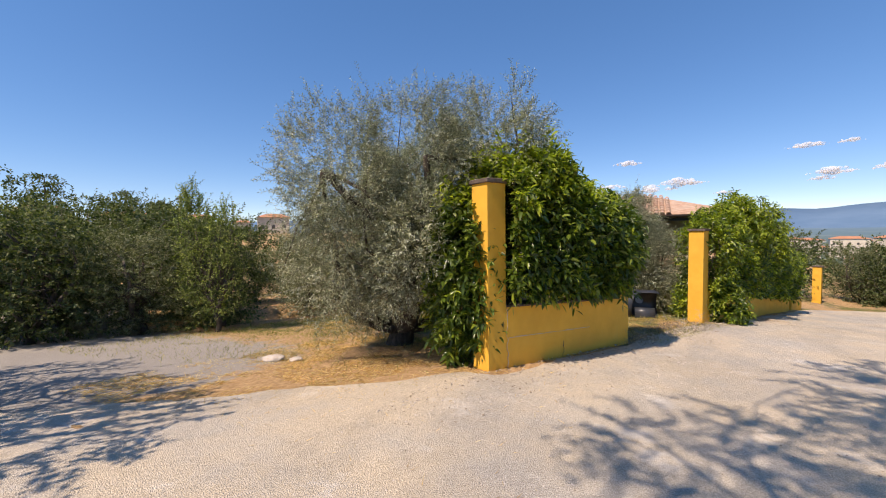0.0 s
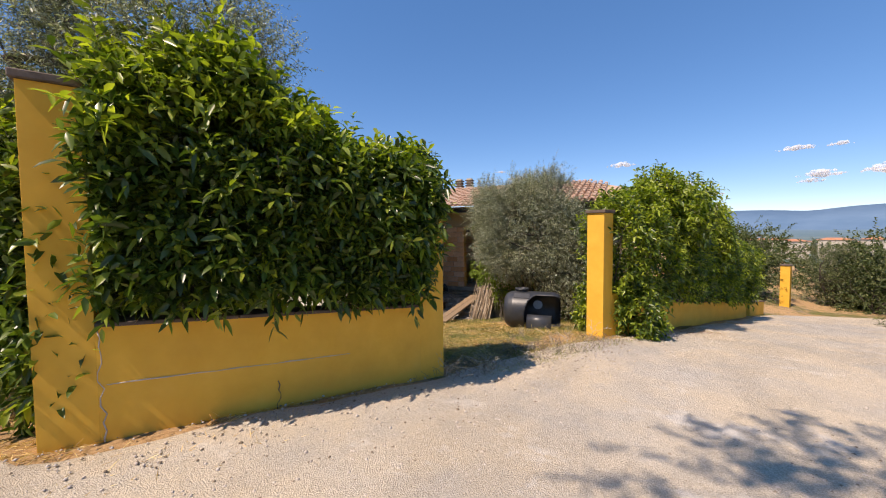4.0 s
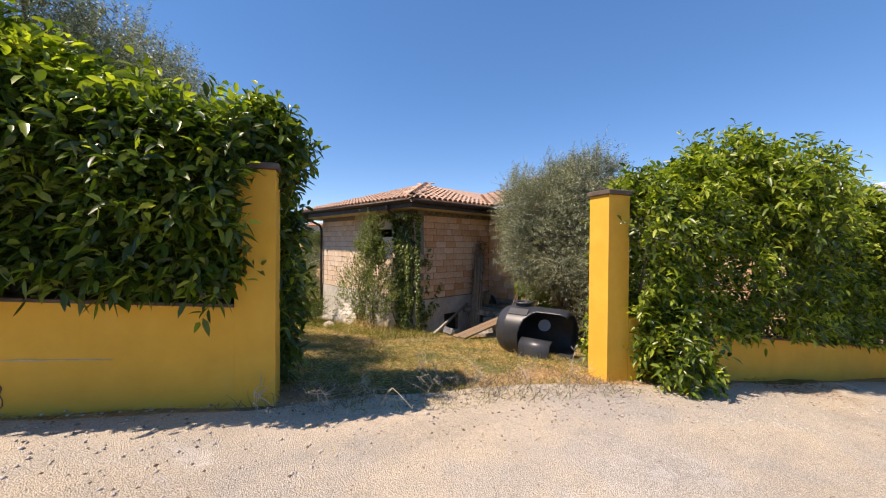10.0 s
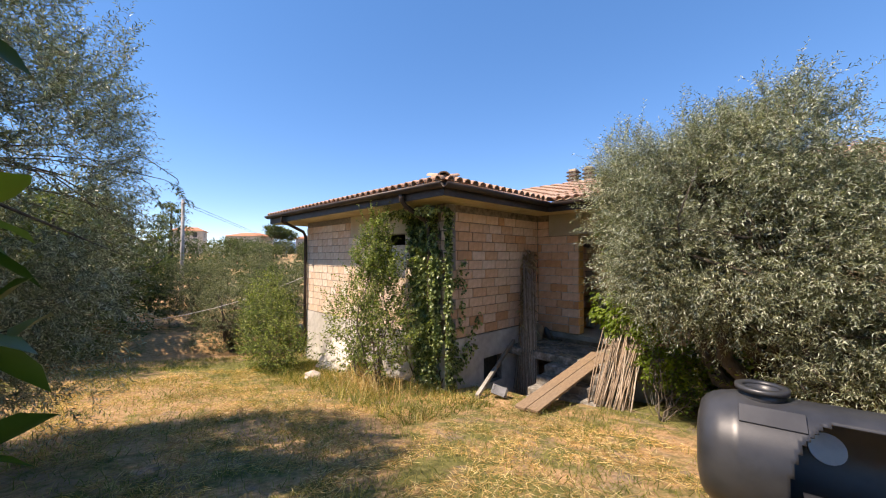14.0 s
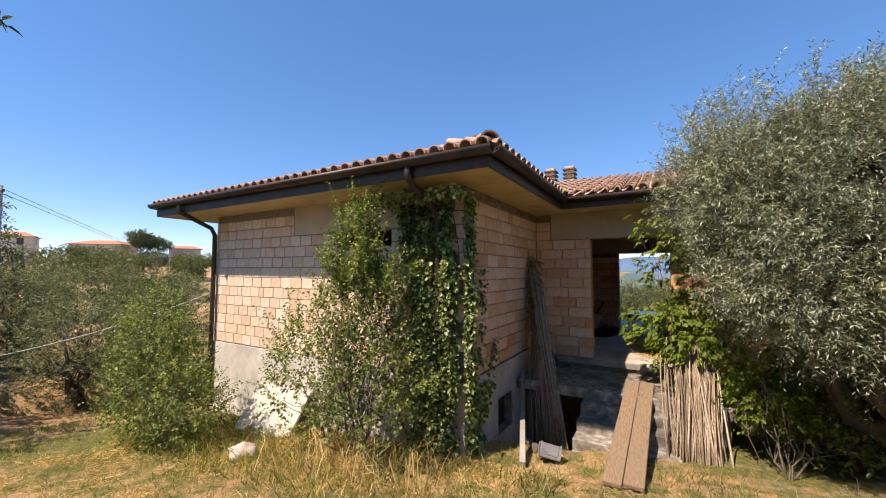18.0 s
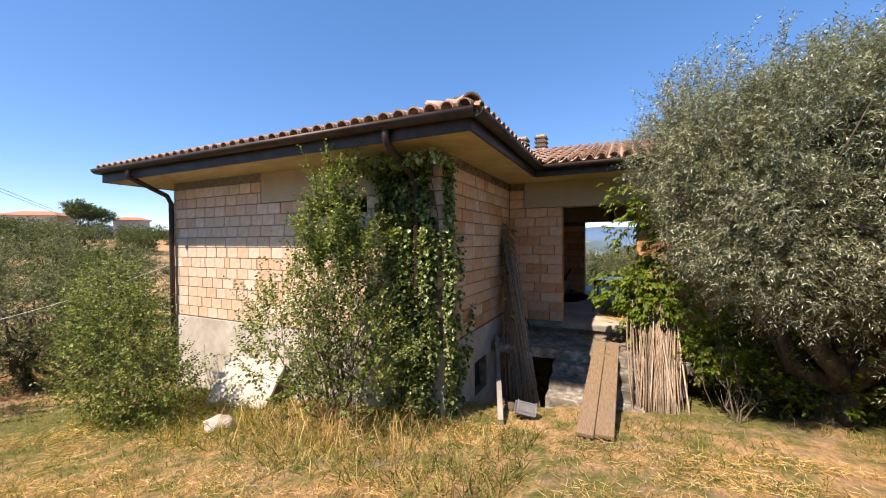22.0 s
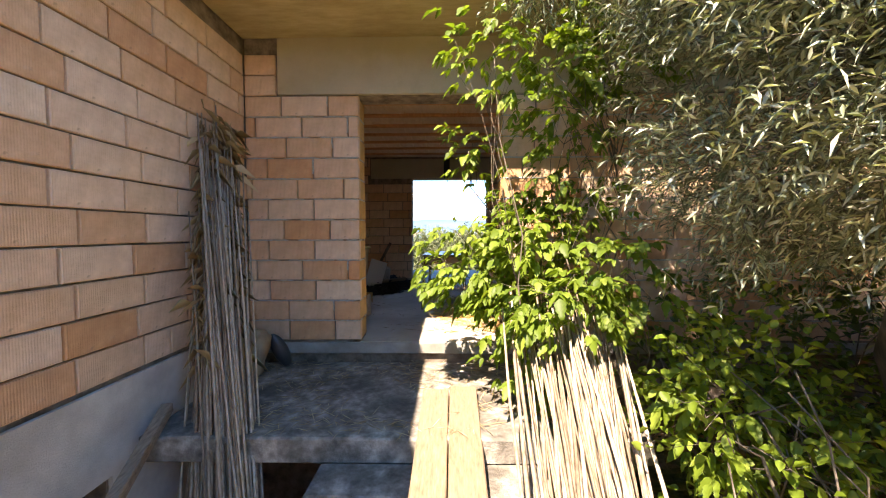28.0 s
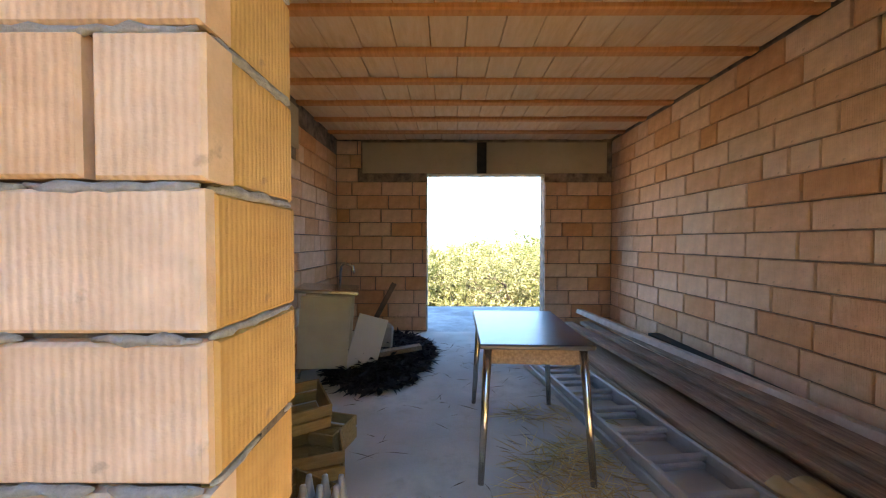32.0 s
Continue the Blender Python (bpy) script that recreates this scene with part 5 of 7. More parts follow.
# the big olive behind the first pillar
OLIVE = dict(leaf_mat=M_OLIVE, leaf_len=0.062, leaf_wid=0.0125, leaves=17, twig_len=0.34, clump=1.0)
leafy_tree("olive_tree", (-3.76, 7.71, ground_z(-3.76, 7.71)), [((-3.55, 6.35, 2.1), (1.35, 1.1, 1.15)), ((-3.4, 5.9, 3.35), (0.95, 0.95, 1.1)), ((-2.3, 6.5, 2.5), (0.95, 0.95, 1.2)), ((-2.35, 6.35, 3.75), (0.7, 0.8, 0.95)), ((-1.45, 7.3, 3.75), (0.95, 0.95, 1.0)), ((-3.2, 8.4, 3.3), (1.7, 1.25, 1.3)), ((-1.7, 8.2, 2.9), (1.0, 0.9, 1.1)), ((-4.4, 7.4, 2.5), (0.9, 1.0, 1.3)), ((-4.7, 9.35, 2.4), (1.35, 1.25, 2.2)), ((-4.35, 7.6, 0.85), (0.42, 0.36, 0.5)), ((-5.0, 8.9, 1.3), (0.95, 0.9, 1.2))], 11, 35000, "old grey-green olive tree with a dark gnarled trunk", trunk_r=0.24, stems=6, spires=70, group="olive trees", cut=lambda x, y, z: y < 10.0 + 0.2 * (-3.0 - x) and not (x > -3.4 and y > 9.5) and not (x > -1.75 and y < 6.9 and z < 3.2), **OLIVE)
# the olive beside the steps
leafy_tree("olive_tree", (-0.1, 16.4, ground_z(-0.1, 16.4)), [((-0.25, 16.25, 1.85), (1.75, 1.4, 1.15)), ((-0.35, 16.15, 2.6), (1.4, 1.2, 1.05)), ((-1.3, 16.0, 2.6), (0.9, 0.75, 1.0)), ((1.1, 16.1, 1.3), (1.2, 1.0, 1.1)), ((-1.05, 15.5, 1.75), (0.65, 0.55, 0.9)), ((0.95, 15.75, 0.4), (0.75, 0.4, 0.75)), ((0.3, 15.7, 2.95), (0.7, 0.55, 0.7)), ((-1.9, 17.1, 2.8), (0.7, 0.55, 0.4))], 12, 24500, "dense silvery olive tree beside the front steps", trunk_r=0.2, stems=6, spires=110, group="olive trees", upright=0.35, cut=lambda x, y, z: not (x < -1.45 - 0.5 * max(0, 17.0 - y) and y > 16.5 and not (x > -2.25 and z > 2.3)) and not (x < -1.75 and z < 1.7) and not (x < -1.8 and y > 15.7 and z < 2.95 and not (y > 16.5 and z > 2.3)), **OLIVE)

# laurel hedges
hedge("laurel_hedge", WALL_A + u12 * 0.36, u12, 2.84, lambda s: 3.45 - 0.21 * s + 0.08 * math.sin(s * 2.1), -0.16, 0.95, lambda s: 1.57 - 0.075 * s, 21, 3900, "dense glossy laurel hedge above the low yellow wall", (M_LAUREL, M_LAUREL_YOUNG, 0.75, 0.07),
      extra=(((np.array([-1.62, 6.5, 1.85]), np.array([0.50, 0.40, 1.25])), 1050), ((np.array([-0.26, 9.39, 1.55]), np.array([0.25, 0.20, 1.2])), 560), ((np.array([-0.12, 9.27, 2.72]), np.array([0.36, 0.32, 0.36])), 420)))
hedge("laurel_hedge", WALL_C + U2 * 0.35, U2, 8.6, lambda s: 2.3 + 0.75 * smooth_step(0, 1.8, s) - 0.36 * max(s - 3.0, 0) + 0.14 * math.sin(s * 1.7), -0.18, 0.62, lambda s: 0.72 - 0.12 * s, 22, 6000, "bright green laurel hedge spilling over the low wall", (M_LAUREL, M_LAUREL_YOUNG, 0.75, 0.42), lumpy=2.0, shoots=110, leaf_len=0.145, leaf_wid=0.052,
      extra=(((np.array([2.55, 13.25, 0.45]), np.array([0.32, 0.32, 0.55])), 260), ((np.array([1.85, 13.45, 0.45]), np.array([0.32, 0.3, 0.6])), 380), ((np.array([3.2, 15.4, 2.5]), np.array([0.9, 0.9, 0.7])), 500)))

# against the wing: pear shrub, ivy, left bush
leafy_tree("wild_pear_shrub", (-5.55, 14.15, ground_z(-5.55, 14.15)), [((-5.4, 14.1, 0.3), (0.75, 0.45, 1.0)), ((-5.75, 14.2, 1.25), (0.42, 0.38, 1.15)), ((-6.5, 14.1, 0.2), (0.7, 0.42, 0.85)), ((-5.5, 14.3, 0.6), (0.35, 0.28, 1.0))], 31, 900, "tall wild pear shrub against the block wall", M_SHRUB, 0.44, 11, 0.056, 0.038, 0.03, 9, 0.9, True, spires=44, category="shrub", bark=M_TWIG, sublimbs=60)
leafy_tree("wild_shrub", (-9.0, 13.35, ground_z(-9.0, 13.35)), [((-9.0, 13.3, -0.1), (0.85, 0.6, 0.9)), ((-9.5, 13.5, 0.5), (0.6, 0.5, 0.8)), ((-8.3, 13.4, -0.4), (0.6, 0.5, 0.6))], 32, 1500, "leafy green shrub at the corner of the wing", M_SHRUB, 0.34, 9, 0.05, 0.032, 0.03, 8, 0.7, True, category="shrub", bark=M_TWIG)


def ivy():
    rng = np.random.default_rng(41)
    b = np.array([-4.95, 14.9, -0.8])
    v = empty("ivy", b, "thick dark ivy climbing the corner of the wing", "climber")
    pos, way = [], []
    for i in range(3900):
        z = rng.uniform(-0.75, 2.68)
        c, half = -4.86 - 0.06 * z, 0.20 + 0.05 * z + 0.04 * math.sin(z * 5)
        if z > 1.75:
            c, half = -5.05 - 0.12 * (z - 1.75), 0.34
        if rng.uniform() < 0.80:
            x, y = c + rng.uniform(-1, 1) * half * 1.2, 14.98 - abs(rng.normal()) * 0.07
            d = (0.1, -1, -0.25)
            if x > WING_X + 0.03:
                x = WING_X + 0.03
        else:
            side = rng.uniform() ** 1.6 * (0.06 + 0.3 * smooth_step(0.9, -0.4, z))
            x, y = WING_X + 0.015 + abs(rng.normal()) * 0.04, 14.95 + side
            d = (1, -0.2, -0.25)
        if abs(x + 4.88) < 0.09 and z > 0.7:
            y = max(y, 14.93)
        pos.append((x, y, z))
        way.append(d)
    for i in range(700):
        z = rng.uniform(-0.7, 1.75)
        x = rng.normal(-5.0, 0.18)
        if abs(x + 4.88) < 0.11 and z > 0.6:
            x -= 0.25
        pos.append((x, 14.88 - abs(rng.normal()) * 0.05 * (1 + 0.5 * math.sin(z * 4)), z))
        way.append((rng.normal() * 0.4, -1, -0.3))
    for i in range(190):
        pos.append((rng.uniform(-5.95, -4.3), rng.uniform(14.4, 14.98), 2.71 - rng.uniform(0, 0.1)))
        way.append((rng.normal(), -0.5, -0.8))
    for y0, z0, dy, dz in ((15.35, -0.1, 0.55, 0.75), (15.2, -0.3, 0.6, 0.35), (15.25, 0.3, 0.2, 1.15), (15.1, 1.2, 0.35, 0.5)):
        for i in range(30):
            f = i / 30
            pos.append((WING_X + 0.03, y0 + dy * f + rng.normal() * 0.04, z0 + dz * f ** 1.4 + rng.normal() * 0.04))
            way.append((1, 0.3, -0.2))
    pos, way = np.array(pos) - b, np.array(way) + rng.normal(size=(len(pos), 3)) * 0.4
    (lv, lf), (sv, sf) = twigs(rng, pos, way, 0.10, 3, 0.070, 0.064, 0.8, True, 0.12, 0.3, 0.3, 0.002)
    tagged(fast_mesh("leaves", lv, lf, M_IVY, v), kind="stuff")
    for i in range(9):
        x = rng.normal() * 0.2
        pts, rad = limb(rng, (x, 0.04, 0.1), (x * 0.6 + rng.normal() * 0.1, 0.05, rng.uniform(2.0, 3.3)), 0.014, 0.005, 0.03, 7)
        tubes("vine", [(pts, rad)], M_TWIG, v, 6)
    return v


ivy()
# lime-leaved sapling over the reeds by the door
def maple_leaves(rng, base, way, size):
    """Compound leaves of five toothed drooping leaflets; returns one vertex and face array per leaf."""
    stations = np.array([0.0, 0.16, 0.34, 0.47, 0.53, 0.68, 0.74, 1.0])
    half = np.array([0.02, 0.34, 0.50, 0.40, 0.46, 0.23, 0.28, 0.0])
    k = len(stations)
    tri = []
    for i in range(k - 1):
        tri += [(i, i + 1, k + i + 1), (i, k + i + 1, k + i), (i, 2 * k + i, 2 * k + i + 1), (i, 2 * k + i + 1, i + 1)]
    tri = np.array(tri)
    out = []
    down = np.array([0, 0, -1.0])
    for b, w, sz in zip(base, unit(way), size):
        side = unit(np.cross(w, np.array([0, 0, 1.0]) + rng.normal(size=3) * 0.25))
        verts, faces = [], []
        for along, lat, scale in ((1.0, 0.0, 1.15), (0.62, 0.9, 1.0), (0.62, -0.9, 1.0), (0.25, 1.1, 0.8), (0.25, -1.1, 0.8)):
            L = sz * scale * rng.uniform(0.85, 1.15)
            p0 = b + w * sz * 0.9 * along + down * sz * 0.2 * along
            d = unit(w * 0.75 + side * lat * 0.8 + down * rng.uniform(0.1, 0.7) + rng.normal(size=3) * 0.12)
            s2 = unit(np.cross(d, np.array([0, 0, 1.0]) + rng.normal(size=3) * 0.35))
            up = np.cross(s2, d)
            mid = p0 + d * L * stations[:, None] + down * (L * 0.30 * stations[:, None] ** 2)
            wide = (L * 0.58 * half)[:, None]
            v = np.concatenate([mid, mid + s2 * wide + up * wide * 0.35, mid - s2 * wide + up * wide * 0.35])
            faces.append(tri + 3 * k * len(verts))
            verts.append(v)
        out.append((np.concatenate(verts), np.concatenate(faces)))
    return out


def maple_sapling(base, lumps, seed, label, own=110):
    """Box-elder sapling: arching stems, compound leaves each of its own near the doorway."""
    rng = np.random.default_rng(seed)
    t = empty("maple_sapling", base, label, "sapling")
    b0 = np.array(base, float)
    rest_v, rest_f, off, made = [], [], 0, 0
    for (c, r, n) in lumps:
        c, r = np.array(c) - b0, np.array(r)
        pts, rad = limb(rng, (rng.normal() * 0.05, rng.normal() * 0.05, -0.03), c, 0.008, 0.003, 0.08, 7)
        tubes("stem", [(pts, rad)], M_TWIG, t, 6)
        q, d = in_lumps(rng, [(c, r)], n, 0.35)
        runs = [limb(rng, np.array(pts[rng.integers(4, 8)]), p, 0.003, 0.0012, 0.06, 3) for p in q[::7]]
        tagged(tubes("twigwork", runs, M_TWIG, t, 4), kind="stuff")
        way = d * np.array([1, 1, 0.3]) + np.array([-0.35, -0.45, -0.1]) + rng.normal(size=d.shape) * 0.35
        for v, f in maple_leaves(rng, q, way, rng.uniform(0.055, 0.088, n)):
            if made < own and rng.uniform() < 0.4:
                fast_mesh("leaf", v, f, M_LIME, t)
                made += 1
            else:
                rest_v.append(v)
                rest_f.append(f + off)
                off += len(v)
    tagged(fast_mesh("leaves", np.concatenate(rest_v), np.concatenate(rest_f), M_LIME, t), kind="stuff")
    return t


maple_sapling((-1.62, 17.45, -0.24), [((-2.42, 17.60, 0.62), (0.42, 0.30, 0.28), 150), ((-1.35, 16.5, 0.12), (0.22, 0.2, 0.33), 60), ((-2.1, 17.3, 0.95), (0.3, 0.25, 0.2), 50), ((-1.98, 16.86, 0.6), (0.38, 0.16, 0.26), 70), ((-1.6, 16.9, 0.75), (0.25, 0.18, 0.3), 40), ((-2.1, 17.42, 0.42), (0.48, 0.28, 0.28), 80), ((-1.95, 17.45, 0.75), (0.40, 0.35, 0.45), 80), ((-2.0, 17.3, 0.15), (0.35, 0.30, 0.30), 36), ((-2.46, 17.86, 1.66), (0.20, 0.18, 0.26), 26), ((-1.95, 17.72, 0.95), (0.38, 0.26, 0.42), 90), ((-2.3, 17.45, 2.25), (0.42, 0.30, 0.35), 64), ((-1.75, 17.6, 1.65), (0.42, 0.30, 0.50), 80), ((-1.5, 17.7, 1.0), (0.35, 0.30, 0.60), 56), ((-2.55, 17.7, 0.98), (0.28, 0.20, 0.15), 26), ((-1.45, 17.5, 2.3), (0.45, 0.32, 0.38), 110), ((-1.9, 17.35, 2.1), (0.38, 0.26, 0.32), 75), ((-2.0, 17.76, 1.15), (0.30, 0.20, 0.30), 50)], 51, "young lime-green maple sapling growing beside the doorway")
leafy_tree("undergrowth_shrub", (-1.15, 15.95, ground_z(-1.15, 15.95)), [((-1.3, 16.35, 0.15), (0.26, 0.25, 0.4)), ((-0.75, 16.5, -0.2), (0.5, 0.3, 0.35)), ((-1.1, 16.9, 0.05), (0.4, 0.32, 0.36))], 52, 210, "low green shoots under the olive tree", M_LIME, 0.26, 7, 0.07, 0.046, 0.02, 7, 0.4, True, category="shrub", bark=M_TWIG)

leafy_tree("dark_undergrowth", (0.3, 17.4, ground_z(0.3, 17.4)), [((0.3, 17.45, 0.1), (1.7, 0.45, 0.8)), ((1.9, 17.2, 0.2), (1.0, 0.5, 0.8)), ((0.0, 16.45, -0.1), (1.2, 0.4, 0.5)), ((1.1, 16.4, 0.0), (0.8, 0.5, 0.55))], 53, 900, "dark leafy undergrowth between the olive tree and the house", M_LAUREL, 0.32, 9, 0.085, 0.045, 0.03, 7, 0.4, True, category="shrub", bark=M_TWIG)

# groves and woods around
rng_far = np.random.default_rng(77)
FAR_LUMPS = [((0, 0, 2.3), (1.7, 1.7, 1.5)), ((0.8, 0.3, 3.0), (1.1, 1.1, 1.1)), ((-0.8, -0.2, 2.7), (1.1, 1.2, 1.2)), ((0.1, 0.2, 1.3), (1.6, 1.6, 1.0)), ((0.5, -0.6, 0.6), (1.2, 1.1, 0.7)), ((-0.7, 0.5, 0.6), (1.2, 1.1, 0.7))]
far_a = leafy_tree("olive_tree", (-14.5, 15.5, ground_z(-14.5, 15.5)), [((c[0] - 14.5, c[1] + 15.5, c[2] + ground_z(-14.5, 15.5)), r) for c, r in FAR_LUMPS], 61, 1500, "olive tree of the grove behind the house", M_OLIVE_FAR, 0.45, 13, 0.115, 0.032, 0.14, 4, 0.5, spires=14, group="olive grove")
far_b = leafy_tree("broadleaf_tree", (-13.0, 9.5, ground_z(-13.0, 9.5)), [((c[0] - 13.0, c[1] + 9.5, c[2] * 1.05 + ground_z(-13.0, 9.5)), r) for c, r in FAR_LUMPS], 62, 950, "leafy green tree at the edge of the yard", M_FAR, 0.45, 10, 0.13, 0.068, 0.12, 4, 0.4, True, group="yard trees")


far_c = leafy_tree("olive_tree", (-60, 30, ground_z(-60, 30)), [((c[0] - 60, c[1] + 30, c[2] + ground_z(-60, 30)), r) for c, r in FAR_LUMPS], 66, 330, "distant olive tree of the grove", M_OLIVE_FAR, 0.5, 9, 0.26, 0.09, 0.14, 3, 0.5, group="distant trees", sublimbs=9)
far_d = leafy_tree("broadleaf_tree", (-64, 26, ground_z(-64, 26)), [((c[0] - 64, c[1] + 26, c[2] + ground_z(-64, 26)), r) for c, r in FAR_LUMPS], 67, 330, "distant leafy green tree of the woods", M_FAR, 0.5, 9, 0.26, 0.13, 0.14, 3, 0.4, group="distant trees", sublimbs=9)


def plant(src, x, y, scale, dz=0.0):
    if math.hypot(x, y - 10) > 24:
        src = far_c if src is far_a else far_d
    if x < -17 and y > 12:
        scale *= 0.72
    m = Matrix.Translation((x, y, ground_z(x, y) + dz)) @ Matrix.Rotation(rng_far.uniform(0, 6.28), 4, "Z")
    ob = copy_thing(src, m)
    ob.scale = (scale * rng_far.uniform(0.9, 1.1), scale * rng_far.uniform(0.9, 1.1), scale * rng_far.uniform(0.85, 1.1))
    return ob


for x, y, k in ((-16.8, 13.4, 0.7), (-13.6, 7.2, 0.95), (-15.5, 19.5, 0.72), (-19, 17, 0.9), (-21, 22, 1.0), (-18.5, 25.5, 1.0), (-24, 15, 0.9), (-25, 20, 1.0), (-28, 26, 1.1), (-14.5, 26, 0.9), (-31, 18, 1.0), (-33, 32, 1.1), (-38, 22, 1.1), (-24, 33, 1.0), (-12.8, 18.3, 0.75), (-44, 30, 1.1), (-50, 22, 1.2)):
    plant(far_a, x, y, k)
for x, y, k in ((-15.5, 9.3, 1.05), (-17.5, 11.0, 0.9), (-20.5, 6.5, 1.15), (-16.2, 3.4, 1.05), (-22.5, 9.0, 1.15), (-16.5, 6.2, 1.0), (-19.5, 9.5, 1.1), (-14.0, 4.8, 1.0), (-18, 4.2, 1.1), (-22, 12.5, 1.0)):
    plant(far_b, x, y, k)
far_a.scale = (0.85, 0.85, 0.56)
plant(far_a, -13.4, 13.7, 0.68)
plant(far_b, -15.4, 15.6, 0.62)
plant(far_b, 10.9, 22.3, 0.82, -0.3)
plant(far_b, 13.2, 21.0, 0.95, -0.3)
plant(far_a, 12.6, 26.0, 0.8, -0.3)
plant(far_a, 11.0, 30.5, 0.8, -0.3)
plant(far_a, 13.2, 32.5, 0.9, -0.5)
# trees out of the walk's sight whose shade falls on the lane and the drive
leafy_tree("roadside_tree", (3.2, -3.0, ground_z(3.2, -3.0)), [((-0.9, -0.2, 9.0), (0.9, 0.7, 0.35)), ((0.2, 0.3, 9.2), (1.1, 0.8, 0.4)), ((1.2, 1.4, 9.0), (1.0, 0.9, 0.4)), ((1.5, 2.9, 8.8), (1.1, 1.0, 0.4)), ((2.1, 3.8, 8.4), (1.0, 0.9, 0.4)), ((2.6, -1.0, 8.0), (1.6, 1.4, 1.0))], 63, 820, "open-crowned tall roadside tree leaning over the lane", M_FAR, 0.55, 12, 0.13, 0.05, 0.085, 8, 0.2, True, sag=0.3, sublimbs=70)
leafy_tree("pear_tree", (-11.3, 8.2, ground_z(-11.3, 8.2)), [((-11.3, 8.2, 1.1), (0.95, 0.85, 1.5)), ((-11.8, 8.0, 2.7), (0.45, 0.45, 1.2)), ((-10.8, 8.4, 2.5), (0.45, 0.45, 1.1))], 68, 900, "slender young pear tree at the edge of the yard", M_SHRUB, 0.38, 10, 0.065, 0.042, 0.07, 5, 0.9, True, spires=26)
leafy_tree("broadleaf_tree", (-6.3, 0.2, ground_z(-6.3, 0.2)), [((-6.4, 0.4, 4.4), (1.9, 1.1, 1.1)), ((-4.8, 0.2, 4.6), (1.3, 0.9, 0.9)), ((-8.6, 1.0, 3.8), (1.5, 1.0, 1.0))], 64, 620, "broad green tree at the edge of the drive", M_FAR, 0.45, 12, 0.11, 0.055, 0.14, 5, 0.3, True, group="yard trees")
# the wooded fall beyond the lane and behind the house
n_east = 0
while n_east < 80:
    x, y = rng_far.uniform(5, 75), rng_far.uniform(28.5, 105)
    if x < 5 + (y - 28) * 0.1 or x > 14 + (y - 20) * 0.9:
        continue
    plant(far_b if n_east % 2 else far_a, x, y, rng_far.uniform(0.8, 1.25), -1.75)
    n_east += 1
for i in range(64):
    x, y = rng_far.uniform(-10, 8), rng_far.uniform(27.5, 50)
    plant(far_a if i % 3 else far_b, x, y, rng_far.uniform(0.75, 1.0), -0.35)
for i in range(30):
    x, y = rng_far.uniform(-95, -40), rng_far.uniform(10, 60)
    plant(far_a if i % 3 else far_b, x, y, rng_far.uniform(0.8, 1.2), -0.6)


def conifer(x, y, high, seed):
    rng = np.random.default_rng(seed)
    z = ground_z(x, y)
    t = empty("cedar_tree", (x, y, z), "dark layered cedar tree on the far slope", "tree", "cedars")
    tubes("trunk", [([(0, 0, -0.3), (0, 0, high * 0.5), (0, 0, high)], [0.25, 0.14, 0.02])], M_BARK, t, 8)
    pos, way = [], []
    for lev in range(15):
        f = lev / 14
        r = (1 - f) ** 0.8 * high * 0.30 + 0.15
        for k in range(int(10 + 26 * (1 - f))):
            a, q = rng.uniform(0, 6.28), rng.uniform(0.15, 1)
            pos.append((math.cos(a) * r * q, math.sin(a) * r * q, high * (0.12 + 0.86 * f) - 0.1 * q * r + rng.normal() * 0.06))
            way.append((math.cos(a), math.sin(a), 0.1))
    (lv, lf), _ = twigs(rng, np.array(pos), np.array(way), 0.8, 12, 0.35, 0.10, 0.9)
    fast_mesh("crown", lv, lf, M_FAR, t)


conifer(-35.0, 15.2, 6.8, 1)
conifer(-36.0, 11.0, 7.4, 2)


# a low bough of the big olive, close over the path
BRANCHES = (
    ((-4.43, 10.38, 2.48), (-3.81, 10.59, 2.10)),
    ((-4.31, 10.45, 2.50), (-4.06, 10.53, 2.19)),
    ((-4.13, 10.54, 2.53), (-3.82, 10.72, 2.26)),
    ((-3.95, 10.63, 2.52), (-3.58, 10.71, 2.21)),
    ((-4.41, 10.42, 2.18), (-4.03, 10.55, 2.06)),
    ((-4.43, 10.41, 2.06), (-4.12, 10.58, 2.02)),
    ((-4.45, 10.41, 1.96), (-3.86, 10.58, 1.89)),
    ((-4.33, 10.48, 1.88), (-4.07, 10.55, 1.79)),
    ((-4.42, 10.44, 1.73), (-4.17, 10.56, 1.78)),
)
rng_b = np.random.default_rng(91)
bough = empty("olive_bough", (-4.6, 9.6, 2.6), "low bough of the olive tree with dark hanging leaves", "bough")
inv_b = Vector((-4.6, 9.6, 2.6))
for a, c in BRANCHES:
    a, c = np.array(a), np.array(c)
    pts, rad = limb(rng_b, a - np.array(inv_b), c - np.array(inv_b), 0.0032, 0.0012, 0.05, 7)
    root, rrad = limb(rng_b, np.array([-0.2, -0.5, 0.1]), np.array(pts[0]), 0.010, 0.0034, 0.06, 5)
    tubes("branch", [(root, rrad)], M_TWIG, bough, 5)
    tubes("twig", [(pts, rad)], M_TWIG, bough, 5)
    n = 34
    f = rng_b.uniform(0.15, 1.0, n)
    base = np.array([Vector(pts[min(int(q * 7), 6)]).lerp(Vector(pts[min(int(q * 7) + 1, 7)]), q * 7 - int(q * 7)) for q in f])
    way = unit(c - a) * 0.75 + rng_b.normal(size=(n, 3)) * 0.75
    lv, lf = leaf_arrays(rng_b, base, way, rng_b.uniform(0.035, 0.06, n), rng_b.uniform(0.010, 0.015, n), 0.2, True, 0.15)
    tagged(fast_mesh("leaves", lv, lf, M_OLIVE, bough), kind="stuff")
